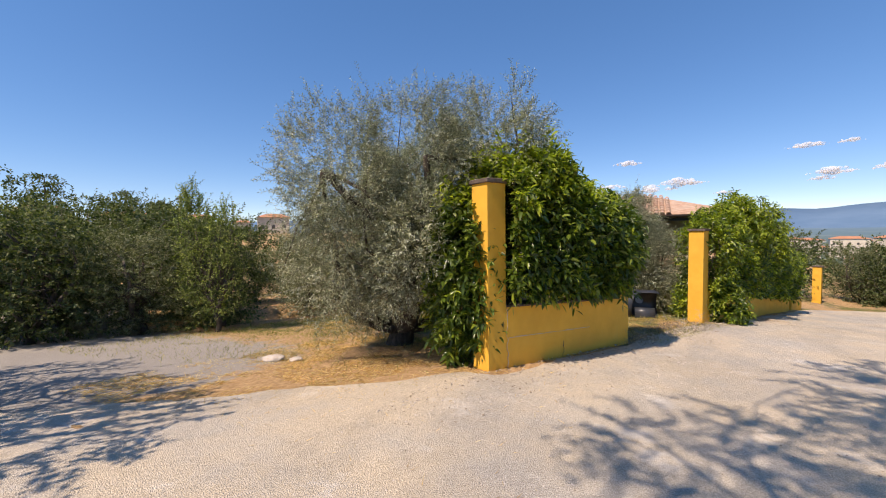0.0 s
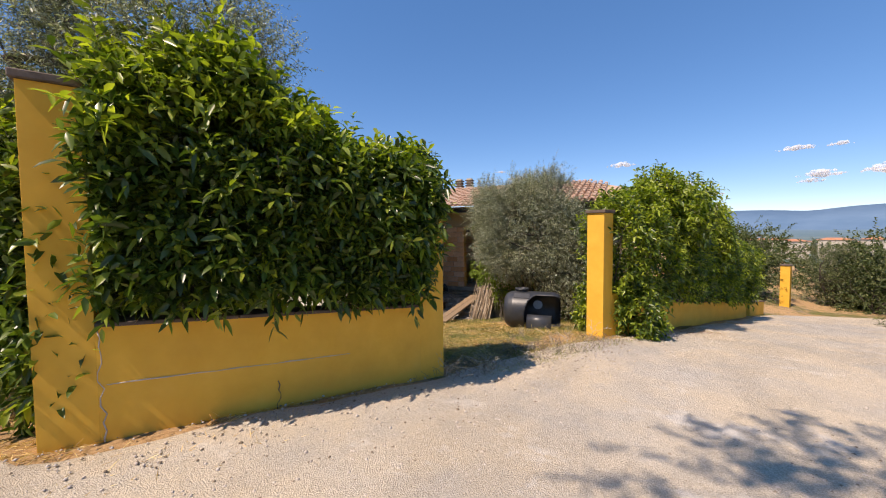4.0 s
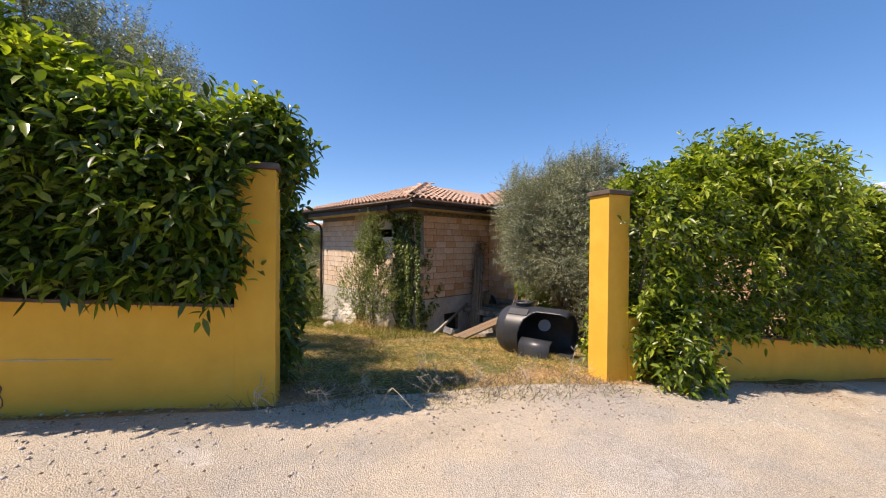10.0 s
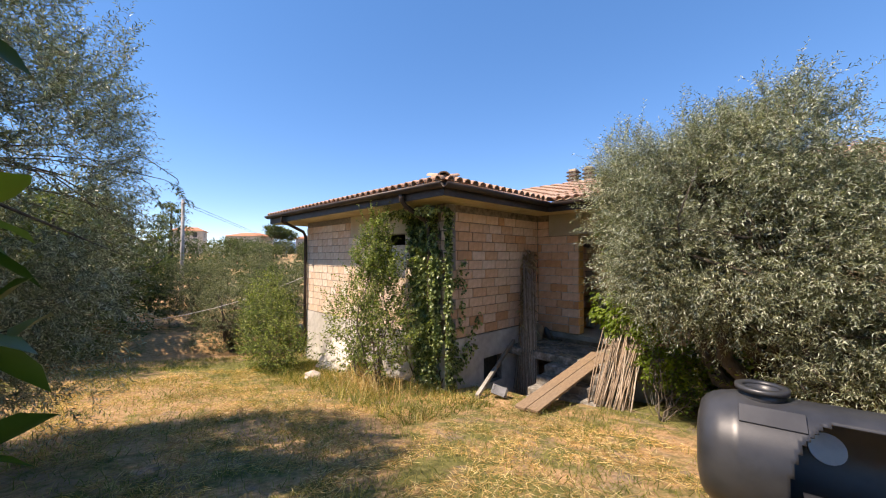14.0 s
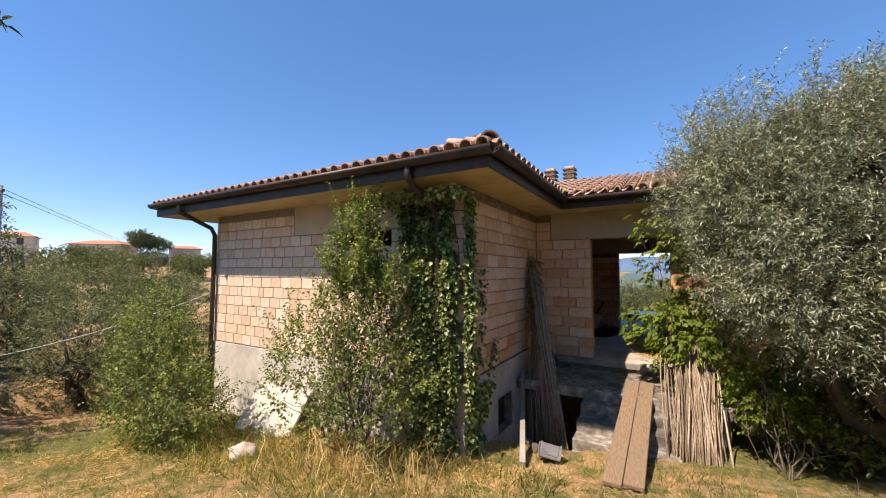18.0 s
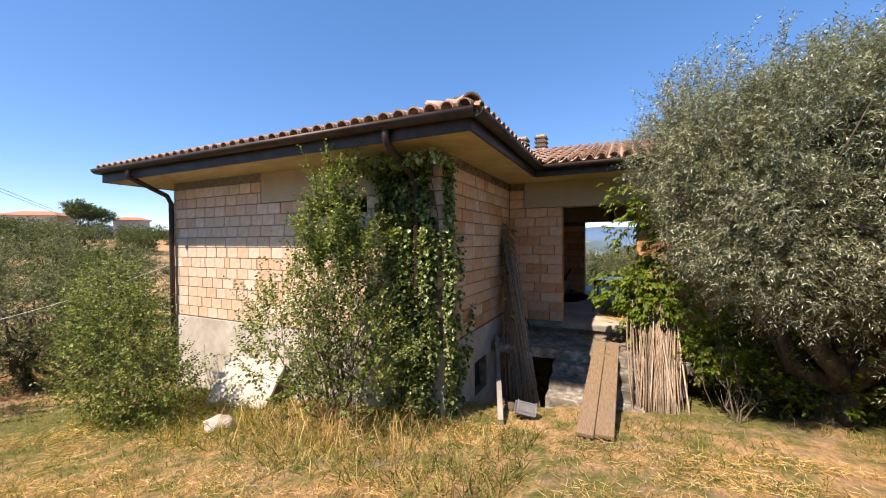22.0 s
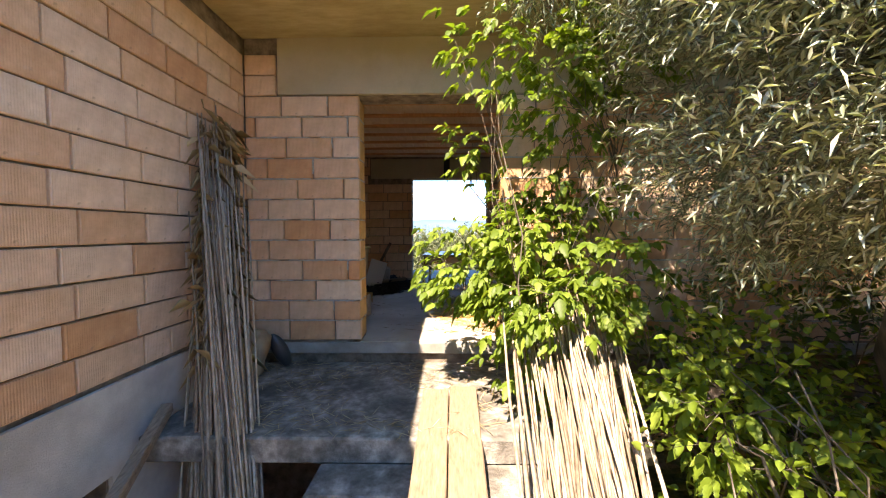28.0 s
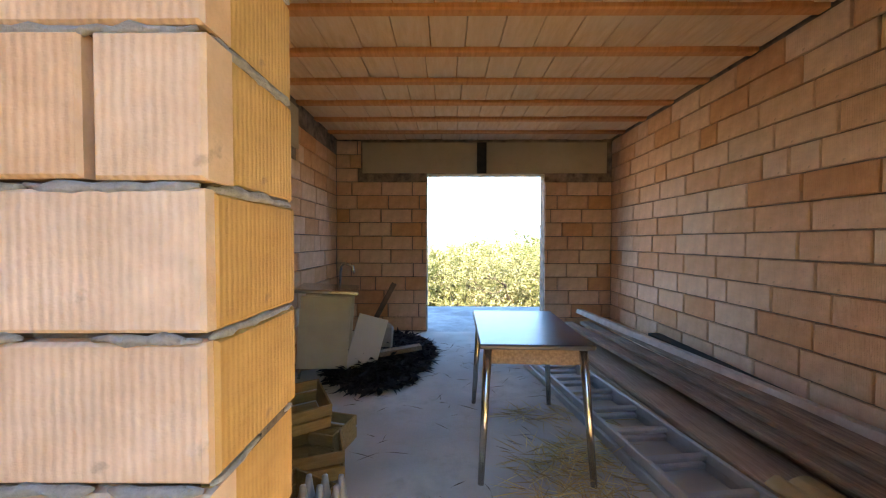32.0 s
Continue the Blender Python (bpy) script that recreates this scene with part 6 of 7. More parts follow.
# tall dry stalks at the foot of the wing
rng_s = np.random.default_rng(92)
st = np.stack([rng_s.uniform(-6.9, -4.3, 220), rng_s.uniform(13.3, 14.3, 220), np.zeros(220)], 1)
st[:, 2] = [ground_z(p[0], p[1]) - 0.02 for p in st]
clump = np.stack([rng_s.normal(-5.3, 0.16, 150), rng_s.normal(13.75, 0.12, 150), np.zeros(150)], 1)
clump[:, 2] = [ground_z(p[0], p[1]) - 0.02 for p in clump]
st = np.concatenate([st, clump, clump + np.array([-0.55, 0.25, 0])])
tagged(blades("tall_dry_grass", rng_s, st, 0.55, 0.004, M_STRAW, 0.35), "tall dry stalks at the foot of the wing", "grass", kind="stuff")
st = np.stack([rng_s.uniform(-9.6, -3.2, 4200), rng_s.uniform(13.0, 14.8, 4200), np.zeros(4200)], 1)
st[:, 2] = [ground_z(p[0], p[1]) - 0.02 for p in st]
tagged(blades("lush_grass", rng_s, st, 0.26, 0.006, M_GRASS, 0.6), "lush green weeds along the foot of the wing", "grass", kind="stuff")

# ---- loose things in the yard ----
def water_tank():
    """Black plastic tank lying on its side, a wide piece cut out of its flank."""
    t = empty("water_tank", (0.45, 13.42, ground_z(0.45, 13.42)), "black plastic water tank on its side, cut open", "tank")
    t.matrix_world = pose(0.45, 13.45, ground_z(0.45, 13.45) - 0.02, 0, 0, 9)
    R, half = 0.415, 0.60
    prof = [(-half, 0.20), (-half + 0.02, 0.30), (-half + 0.05, 0.345), (-half + 0.09, 0.375), (-half + 0.14, 0.395), (-half + 0.20, 0.408)]
    prof += [(-0.38 + 0.86 * i / 40, R) for i in range(41)] + [(half - 0.08, 0.405), (half - 0.04, 0.39), (half - 0.01, 0.37), (half, 0.34)]
    sides = 88
    bm = bmesh.new()
    rings = [[bm.verts.new((x, math.cos(2 * math.pi * k / sides) * r, R + math.sin(2 * math.pi * k / sides) * r)) for k in range(sides)] for x, r in prof]
    for i in range(len(prof) - 1):
        xm = (prof[i][0] + prof[i + 1][0]) / 2
        f = min(max((xm + 0.13) / 0.30, 0.0), 1.0)
        arc = math.sqrt(max(1 - (1 - f) ** 2, 0.0))
        lo, hi = 200 - 82 * arc, 200 + 52 * arc
        for k in range(sides):
            ang = 360 * (k + 0.5) / sides
            if xm > -0.13 and lo < ang < hi:
                continue
            k2 = (k + 1) % sides
            bm.faces.new((rings[i][k], rings[i][k2], rings[i + 1][k2], rings[i + 1][k]))
    bm.faces.new(rings[0])
    bmesh.ops.recalc_face_normals(bm, faces=bm.faces[:])
    body = part("tank_body", bm, M_TANK, t, smooth=True)
    sol = body.modifiers.new("wall", "SOLIDIFY")
    sol.thickness, sol.offset = 0.010, -1
    for nm, r, z0, z1, hole in (("collar", 0.135, 2 * R - 0.05, 2 * R + 0.045, 0.10), ("rim", 0.155, 2 * R + 0.035, 2 * R + 0.065, 0.11)):
        bm = bmesh.new()
        lo, hi, li, hi2 = ([bm.verts.new((-0.22 + math.cos(2 * math.pi * k / 28) * q, 0.02 + math.sin(2 * math.pi * k / 28) * q, z)) for k in range(28)] for q, z in ((r, z0), (r, z1), (hole, z1), (hole, z0)))
        for a, b in ((lo, hi), (hi, li), (li, hi2), (hi2, lo)):
            for k in range(28):
                bm.faces.new((a[k], a[(k + 1) % 28], b[(k + 1) % 28], b[k]))
        bmesh.ops.recalc_face_normals(bm, faces=bm.faces[:])
        ring = part(nm, bm, M_TANK, t if nm == "collar" else ring, smooth=True)
    # the moulded panel on the flank
    block("moulded_panel", (-0.36, -0.012, 0), (-0.02, 0.004, 0.13), M_TANK, t, 0.003, Matrix.Translation((0, -0.285, 2 * R - 0.115)) @ Matrix.Rotation(radians(-48), 4, "X"))
    # the cut-out piece standing in the hole
    bm = bmesh.new()
    rows = []
    for i in range(9):
        w = radians(90 + 11 * i)
        rows.append([bm.verts.new((x, -0.36 + math.cos(w) * 0.15, 0.23 + math.sin(w) * 0.15 - 0.018 * max(i - 5, 0))) for x in (-0.06, 0.18, 0.44)])
    rows.append([bm.verts.new((x, -0.53, 0.02)) for x in (-0.06, 0.18, 0.44)])
    for r, q in zip(rows, rows[1:]):
        for k in range(2):
            bm.faces.new((r[k], r[k + 1], q[k + 1], q[k]))
    flap = part("cut_piece", bm, M_TANK, t, "curved black offcut standing in the hole", smooth=True)
    flap.modifiers.new("wall", "SOLIDIFY").thickness = 0.012
    # pale disc added in place of a round hole with daylight behind it
    bm = bmesh.new()
    bmesh.ops.create_circle(bm, cap_ends=True, segments=24, radius=0.10)
    port = part("outlet_plate", bm, M_ALU, t, "pale disc in place of daylight through a round hole", smooth=False)
    port.modifiers.new("wall", "SOLIDIFY").thickness = 0.01
    port.matrix_basis = pose(0.12, 0.10, 0.52, 62, 0, 10)
    return t


water_tank()


def ramp():
    """Two planks laid up the steps."""
    a, b = Vector((-2.65, 14.8, ground_z(-2.65, 14.8) + 0.02)), Vector((-2.62, 17.45, -0.21))
    r = empty("plank_ramp", a, "two weathered planks laid as a ramp over the steps", "ramp")
    d = b - a
    m = Matrix.Rotation(math.atan2(d.y, d.x) - math.pi / 2, 4, "Z") @ Matrix.Rotation(math.asin(d.z / d.length), 4, "X")
    for x0, x1, e in ((-0.19, -0.004, 0.0), (0.004, 0.20, 0.04)):
        block("plank", (x0, e, 0), (x1, d.length + e, 0.045), M_WOOD, r, 0.006, m)
    return r


ramp()


def reeds(name, base, top, spread_b, spread_t, n, seed, mats, label, tuft=0, follow=0.35, skew=0.0):
    rng = np.random.default_rng(seed)
    r = empty(name, base, label, "reeds")
    base, top = np.array(base), np.array(top)
    for i in range(n):
        a = rng.normal(size=3) * np.array(spread_b)
        if skew:
            a[0] += rng.uniform(-1.2, 2.4) * skew
            a[1] -= 0.35 * max(a[0], 0)
        b = (top - base) * rng.uniform(0.72, 1.04) + np.clip(rng.normal(size=3), -1.3, 1.3) * np.array(spread_t) + a * follow
        bow = rng.normal(size=3) * 0.012
        pts = [Vector(a + (b - a) * f + bow * math.sin(math.pi * f)) for f in (0, 0.33, 0.67, 1.0)]
        thick = rng.uniform(0.006, 0.0135)
        rad = [thick, thick * 0.9, thick * 0.75, thick * 0.45]
        tubes("reed_cane", [(pts, rad)], mats[0] if rng.uniform() < 0.75 else mats[1], r, 5)
    if tuft:
        pos = (top - base) * rng.uniform(0.45, 1.02, (tuft, 1)) + np.clip(rng.normal(size=(tuft, 3)), -1.4, 1.4) * np.array(spread_t) * 0.8
        pos[:, 0] = np.maximum(pos[:, 0], WING_X + 0.03 - base[0])
        lv, lf = leaf_arrays(rng, pos, rng.normal(size=(tuft, 3)) * 0.5 + np.array([0.25, -0.2, -0.3]), rng.uniform(0.10, 0.24, tuft), rng.uniform(0.006, 0.011, tuft), 0.2, False, 0.5)
        fast_mesh("dry_leaves", lv, lf, M_DRYLEAF, r)
    return r


reeds("reed_bundle", (-3.92, 16.72, -1.12), (-4.48, 17.74, 1.78), (0.08, 0.05, 0.03), (0.035, 0.16, 0.10), 165, 5, (M_REED, M_REED_DARK), "tall bundle of dry grey reeds leaning in the corner", 620, 0.35, 0.10)
reeds("reed_bundle", (-1.93, 16.10, -0.74), (-1.93, 17.02, 0.56), (0.14, 0.06, 0.02), (0.09, 0.06, 0.05), 120, 6, (M_REED_DARK, M_REED), "bundle of pale reeds leaning beside the steps", 0, 0.85)


def leaning_post():
    p = empty("leaning_post", (-3.75, 14.98, -0.69), "grey timber post leaning against the wall", "post")
    inv = p.matrix_world.inverted()
    a, b = Vector((-3.75, 14.98, -0.69)), Vector((-4.46, 17.1, -0.15))
    d = b - a
    q = d.to_track_quat("Y", "Z").to_matrix().to_4x4()
    shaft = block("post", (-0.032, 0, -0.03), (0.032, d.length, 0.035), M_OLDWOOD, p, 0.006, q)
    block("painted_end", (-0.035, -0.002, -0.033), (0.035, 1.0, 0.038), M_CONCRETE, shaft, 0.004, q, "pale bleached lower end")


leaning_post()


def leaning_panel():
    p = empty("white_board", (-7.9, 14.55, ground_z(-7.9, 14.5)), "white board leaning against the plinth", "panel")
    p.matrix_world = pose(-8.0, 14.35, ground_z(-8.0, 14.3) - 0.02, -38, 0, 3)
    block("board", (-0.60, 0, 0), (0.66, 0.05, 0.82), M_PLINTH, p, 0.008)


leaning_panel()


def rubble(name, at, size, seed, label, mat):
    bm = bmesh.new()
    bmesh.ops.create_icosphere(bm, subdivisions=3, radius=1)
    for v in bm.verts:
        q = v.co * 1.6 + Vector((seed, 0, 0))
        v.co *= 0.8 + 0.28 * noise.noise(q) + 0.08 * noise.noise(q * 3)
        v.co = Vector((v.co.x * size[0], v.co.y * size[1], v.co.z * size[2]))
    ob = part(name, bm, mat, smooth=True)
    ob.matrix_world = pose(*at, 0, 0, seed * 40)
    return tagged(ob, label, "stone")


rubble("stone", (-7.1, 13.55, ground_z(-7.1, 13.55) + 0.07), (0.22, 0.15, 0.14), 1.0, "pale rounded stone lying in the dry grass", M_STONE)
for x, y, s in ((-3.78, 15.62, 0.12), (-3.98, 15.9, 0.09)):
    rubble("stone", (x, y, ground_z(x, y) + s * 0.3), (s, s * 0.8, s * 0.6), x + y, "grey broken stone at the foot of the steps", M_COPING)
for x, y, s in ((-4.9, 5.6, 0.16), (-4.5, 5.75, 0.10), (3.0, 10.6, 0.05), (3.3, 8.2, 0.04)):
    rubble("stone", (x, y, ground_z(x, y) + s * 0.25), (s * 1.4, s, s * 0.45), x + y, "pale flat stone on the ground", M_STONE)


def basket(x, y, turn):
    """Small slatted plastic basket lying tipped in the grass."""
    k = empty("plastic_basket", (x, y, ground_z(x, y)), "small grey slatted plastic basket tipped in the grass", "basket")
    k.matrix_world = pose(x, y, ground_z(x, y) + 0.045, -28, 12, turn)
    for sx in (0, 1):
        for i in range(6):
            z0 = 0.012 + 0.026 * i
            block("side_slat", (-0.12 + 0.232 * sx, -0.09, z0), (-0.112 + 0.232 * sx, 0.09, z0 + 0.016), M_BASKET, k)
            block("end_slat", (-0.111, -0.09 + 0.172 * sx, z0), (0.119, -0.082 + 0.172 * sx, z0 + 0.016), M_BASKET, k)
    block("bottom", (-0.12, -0.09, 0.0), (0.12, 0.09, 0.008), M_BASKET, k)
    for cx, cy in ((-0.116, -0.086), (0.116, -0.086), (-0.116, 0.086), (0.116, 0.086)):
        block("corner_post", (cx - 0.008, cy - 0.008, 0.009), (cx + 0.008, cy + 0.008, 0.17), M_BASKET, k)


M_BASKET = surface("grey_plastic", [(0.3, (0.16, 0.165, 0.175)), (0.7, (0.25, 0.255, 0.265))], 8, 0.5, 0.1)
basket(-3.52, 15.28, 20)


def cable(a, b, sag):
    pts = []
    for i in range(25):
        f = i / 24
        p = Vector(a).lerp(Vector(b), f)
        p.z -= sag * 4 * f * (1 - f)
        pts.append(p)
    c = empty("cable", pts[0], "thin pale cable strung across the yard", "cable")
    inv = c.matrix_world.inverted()
    tubes("wire", [([inv @ p for p in pts], [0.006] * 25)], M_WHITE, c, 5)


cable((-10.6, 14.9, 1.15), (-16.0, 9.0, -0.2), 0.55)


# ---- in the room ----
def table():
    t = empty("table", (-2.64, 20.3, FLOOR_Z), "old kitchen table with a dark laminate top and steel legs", "table")
    t.matrix_world = pose(-2.67, 20.24, FLOOR_Z, 0, 0, -2)
    hx, hy, h = 0.305, 0.49, 0.74
    block("tabletop", (-hx, -hy, h - 0.028), (hx, hy, h), M_TABLE, t, 0.008)
    block("apron_front", (-hx + 0.06, -hy + 0.07, h - 0.125), (hx - 0.06, -hy + 0.09, h - 0.029), M_WOOD, t)
    block("apron_back", (-hx + 0.06, hy - 0.09, h - 0.125), (hx - 0.06, hy - 0.07, h - 0.029), M_WOOD, t)
    for sx in (-1, 1):
        block("apron_side", (sx * (hx - 0.07) - 0.01, -hy + 0.091, h - 0.125), (sx * (hx - 0.07) + 0.01, hy - 0.091, h - 0.029), M_WOOD, t)
        for sy in (-1, 1):
            tubes("leg", [([(sx * (hx - 0.05), sy * (hy - 0.06), h - 0.03), (sx * (hx - 0.01), sy * (hy + 0.01), 0.0)], [0.024, 0.017])], M_STEEL, t, 12)


table()


def ladder(x0, y0, z, length, width, tilt, label, rungs=9):
    l = empty("ladder", (x0, y0, z), label, "ladder", "ladders")
    l.matrix_world = pose(x0, y0, z, 0, 0, tilt)
    for sx in (0, 1):
        block("rail", (sx * width - 0.014, 0, 0), (sx * width + 0.014, length, 0.062), M_ALU, l, 0.005)
    for i in range(rungs):
        y = 0.18 + (length - 0.36) * i / (rungs - 1)
        block("rung", (0.015, y - 0.022, 0.016), (width - 0.015, y + 0.022, 0.046), M_ALU, l, 0.006)


ladder(-1.98, 18.75, FLOOR_Z + 0.002, 3.1, 0.42, 7.4, "dull aluminium ladder lying on the floor", 10)
ladder(-1.96, 18.72, FLOOR_Z + 0.068, 3.1, 0.38, 7.4, "dull aluminium ladder section stacked on another", 10)


def plank_thing(a, b, width, thick, roll, label, mat, name="plank"):
    a, b = Vector(a), Vector(b)
    d = b - a
    q = d.to_track_quat("Y", "Z").to_matrix().to_4x4() @ Matrix.Rotation(radians(roll), 4, "Y")
    ob = block(name, (-width / 2, 0, 0), (width / 2, d.length, thick), mat, None, 0.004, q)
    ob.location = a
    return tagged(ob, label, "plank", "stacked planks")


M_BOARD = surface("brown_board", [(0.3, (0.28, 0.18, 0.11)), (0.55, (0.44, 0.31, 0.20)), (0.8, (0.57, 0.43, 0.31))], 9, 0.8, 0.4, ((0.22, 0.15, 0.10), 0.45), 2.2, stretch=(9, 0.6, 9), random_tint=0.2)
rp = random.Random(9)
FZ = FLOOR_Z
for i in range(4):
    plank_thing((-1.48 + 0.05 * rp.uniform(-1, 1), 18.62, FZ + 0.004 + 0.034 * i), (-1.58 + 0.07 * rp.uniform(-1, 1), 22.2 + rp.uniform(-0.2, 0.3), FZ + 0.004 + 0.034 * i), 0.30, 0.03, 0, "wide brown shuttering board in the stack", M_BOARD)
for i in range(5):
    plank_thing((-1.18 + 0.05 * rp.uniform(-1, 1), 18.6, FZ + 0.005 + 0.045 * i), (-1.30 + 0.10 * rp.uniform(-1, 1), 22.4 + rp.uniform(-0.4, 0.3), FZ + 0.005 + 0.045 * i), 0.22, 0.04, 0, "rough brown plank stacked along the wall", M_BOARD)
for i in range(3):
    plank_thing((-1.36 + 0.09 * i, 18.8 + 0.2 * i, FZ + 0.235 + 0.035 * i), (-1.62 + 0.16 * i, 22.55 - 0.15 * i, FZ + 0.235 + 0.035 * i), 0.13, 0.033, 0, "grey plank on top of the stack", M_OLDWOOD)
plank_thing((-1.02, 19.3, FZ + 0.30), (-1.42, 22.7, FZ + 0.34), 0.10, 0.06, 10, "whitish squared beam on the stack", M_STONE, "beam")
plank_thing((-0.98, 18.9, FZ + 0.24), (-0.95, 21.8, FZ + 0.26), 0.12, 0.05, 0, "dark brown batten against the wall", M_DARK, "batten")


def tarpaulin():
    bm = bmesh.new()
    n = 14
    g = [[bm.verts.new((0.34 * i / n, 0.75 * j / n, 0.05 + 0.05 * noise.noise(Vector((i * 0.35, j * 0.25, 0))) - 0.22 * (i / n - 0.35) ** 2)) for i in range(n + 1)] for j in range(n + 1)]
    for j in range(n):
        for i in range(n):
            bm.faces.new((g[j][i], g[j][i + 1], g[j + 1][i + 1], g[j + 1][i]))
    ob = part("plastic_sheet", bm, surface("ochre_sheet", [(0.3, (0.36, 0.22, 0.07)), (0.7, (0.50, 0.33, 0.13))], 5, 0.6, 0.3), smooth=True)
    ob.modifiers.new("wall", "SOLIDIFY").thickness = 0.004
    ob.matrix_world = pose(-1.66, 18.75, FZ + 0.16, 0, 0, 4)
    tagged(ob, "crumpled ochre plastic sheet on the boards", "sheet")


tarpaulin()
rag = bmesh.new()
bmesh.ops.create_grid(rag, x_segments=12, y_segments=12, size=0.11)
for v in rag.verts:
    q = v.co.copy()
    v.co.z = 0.03 + 0.05 * noise.noise(q * 14) + 0.02 * noise.noise(q * 40) - 0.3 * q.length_squared
    v.co.x *= 0.75 + 0.3 * noise.noise(q * 9 + Vector((3, 0, 0)))
rag = part("rag", rag, surface("turquoise_cloth", [(0.3, (0.10, 0.26, 0.24)), (0.7, (0.20, 0.42, 0.38))], 9, 0.9, 0.5), smooth=True)
rag.modifiers.new("wall", "SOLIDIFY").thickness = 0.006
rag.matrix_world = pose(-1.50, 19.02, FZ + 0.155, 0, 0, 30)
tagged(rag, "crumpled turquoise cloth rag on the boards", "rag")


def old_sink_unit():
    s = empty("sink_unit", (-4.25, 21.4, FZ), "broken cream kitchen sink unit tipped against the wall", "kitchen unit")
    s.matrix_world = pose(-4.60, 21.5, FZ + 0.04, 0, 4, 12)
    block("side_panel", (-0.02, -0.28, 0.06), (0.44, -0.262, 0.74), M_FORMICA, s, 0.003)
    block("back_panel", (-0.04, 0.20, 0.06), (0.46, 0.214, 0.76), M_FORMICA, s, 0.003)
    block("loose_door", (0.0, 0, 0), (0.30, 0.018, 0.58), M_WHITE, s, 0.003, pose(0.40, -0.28, 0.02, -9, 14, 8))
    top = block("sink_top", (-0.08, -0.30, 0.762), (0.50, 0.26, 0.80), M_STEEL, s, 0.008)
    block("leaning_board", (0, 0, 0), (0.05, 0.02, 0.75), M_COPING, s, 0.003, pose(0.52, -0.1, 0.2, 0, 24, 0))
    tubes("tap", [([(0.30, 0.1, 0.80), (0.30, 0.1, 1.0), (0.33, 0.05, 1.04), (0.42, -0.02, 1.02), (0.44, -0.04, 0.95)], [0.012] * 5)], M_STEEL, top, 8)
    tubes("leg", [([(0.02, -0.25, 0.06), (0.01, -0.26, -0.04)], [0.012, 0.012])], M_STEEL, s, 8)
    block("bin", (0, 0, 0), (0.24, 0.2, 0.44), M_CONCRETE, s, 0.03, pose(0.66, 0.05, -0.03, 0, 0, 10))


old_sink_unit()


def net_heap():
    rng = np.random.default_rng(3)
    n = 4200
    ang, rad = rng.uniform(0, 6.28, n), np.sqrt(rng.uniform(0, 1, n))
    pos = np.stack([-3.86 + 0.52 * rad * np.cos(ang), 21.9 + 0.95 * rad * np.sin(ang), FZ + 0.01 + 0.22 * (1 - rad) * rng.uniform(0, 1, n)], 1)
    way = rng.normal(size=(n, 3)) * np.array([1, 1, 0.18])
    lv, lf = leaf_arrays(rng, pos, way, rng.uniform(0.08, 0.2, n), rng.uniform(0.02, 0.06, n), 0.1, False, 0.05)
    lv[:, 2] = np.maximum(lv[:, 2], FZ + 0.004)
    ob = fast_mesh("black_netting", lv, lf, M_BLACK)
    tagged(ob, "heap of black harvest netting on the floor", "netting", kind="stuff")


net_heap()
plank_thing((-4.66, 21.25, FZ + 0.06), (-3.43, 21.68, FZ + 0.16), 0.09, 0.05, 0, "thin brown plank lying over the netting", M_WOOD)


def crate(x, y, z, rz, tilt, label):
    c = empty("fruit_crate", (x, y, z), label, "crate", "crates")
    c.matrix_world = pose(x, y, z, tilt, 0, rz)
    for y0 in (0, 0.27):
        for z0 in (0.02, 0.10):
            block("slat", (0, y0, z0), (0.42, y0 + 0.012, z0 + 0.065), M_CRATE, c, 0.002)
    for x0 in (0, 0.408):
        block("end_board", (x0, 0.013, 0.02), (x0 + 0.012, 0.269, 0.165), M_CRATE, c, 0.002)
    for i in range(3):
        block("bottom_slat", (0.013, 0.02 + 0.085 * i, 0.004), (0.407, 0.095 + 0.085 * i, 0.014), M_CRATE, c)


M_CRATE = surface("yellow_crate_wood", [(0.3, (0.34, 0.20, 0.065)), (0.6, (0.48, 0.30, 0.11)), (0.8, (0.58, 0.40, 0.18))], 9, 0.8, 0.4, ((0.25, 0.17, 0.08), 0.4), 3, stretch=(1, 6, 6), random_tint=0.15)
crate(-4.10, 19.62, FZ, 20, 0, "yellow wooden fruit crate on the floor")
crate(-4.22, 20.02, FZ, -15, 0, "yellow wooden fruit crate on the floor")
crate(-4.18, 19.70, FZ + 0.19, 35, 14, "broken yellow crate tipped on the pile")
crate(-3.86, 19.12, FZ, 62, 0, "yellow wooden fruit crate on the floor")
jar = empty("plastic_bottles", (-3.72, 19.32, FZ + 0.02), "cluster of dusty clear plastic bottles in a crate", "bottles")
for i in range(6):
    q = (0.07 * (i % 3) - 0.05, 0.07 * (i // 3), 0.0)
    tubes("bottle", [([Vector(q), Vector(q) + Vector((0, 0, 0.16)), Vector(q) + Vector((0.01, 0, 0.21)), Vector(q) + Vector((0.01, 0, 0.25))], [0.035, 0.035, 0.018, 0.012])], M_ALU, jar, 12)


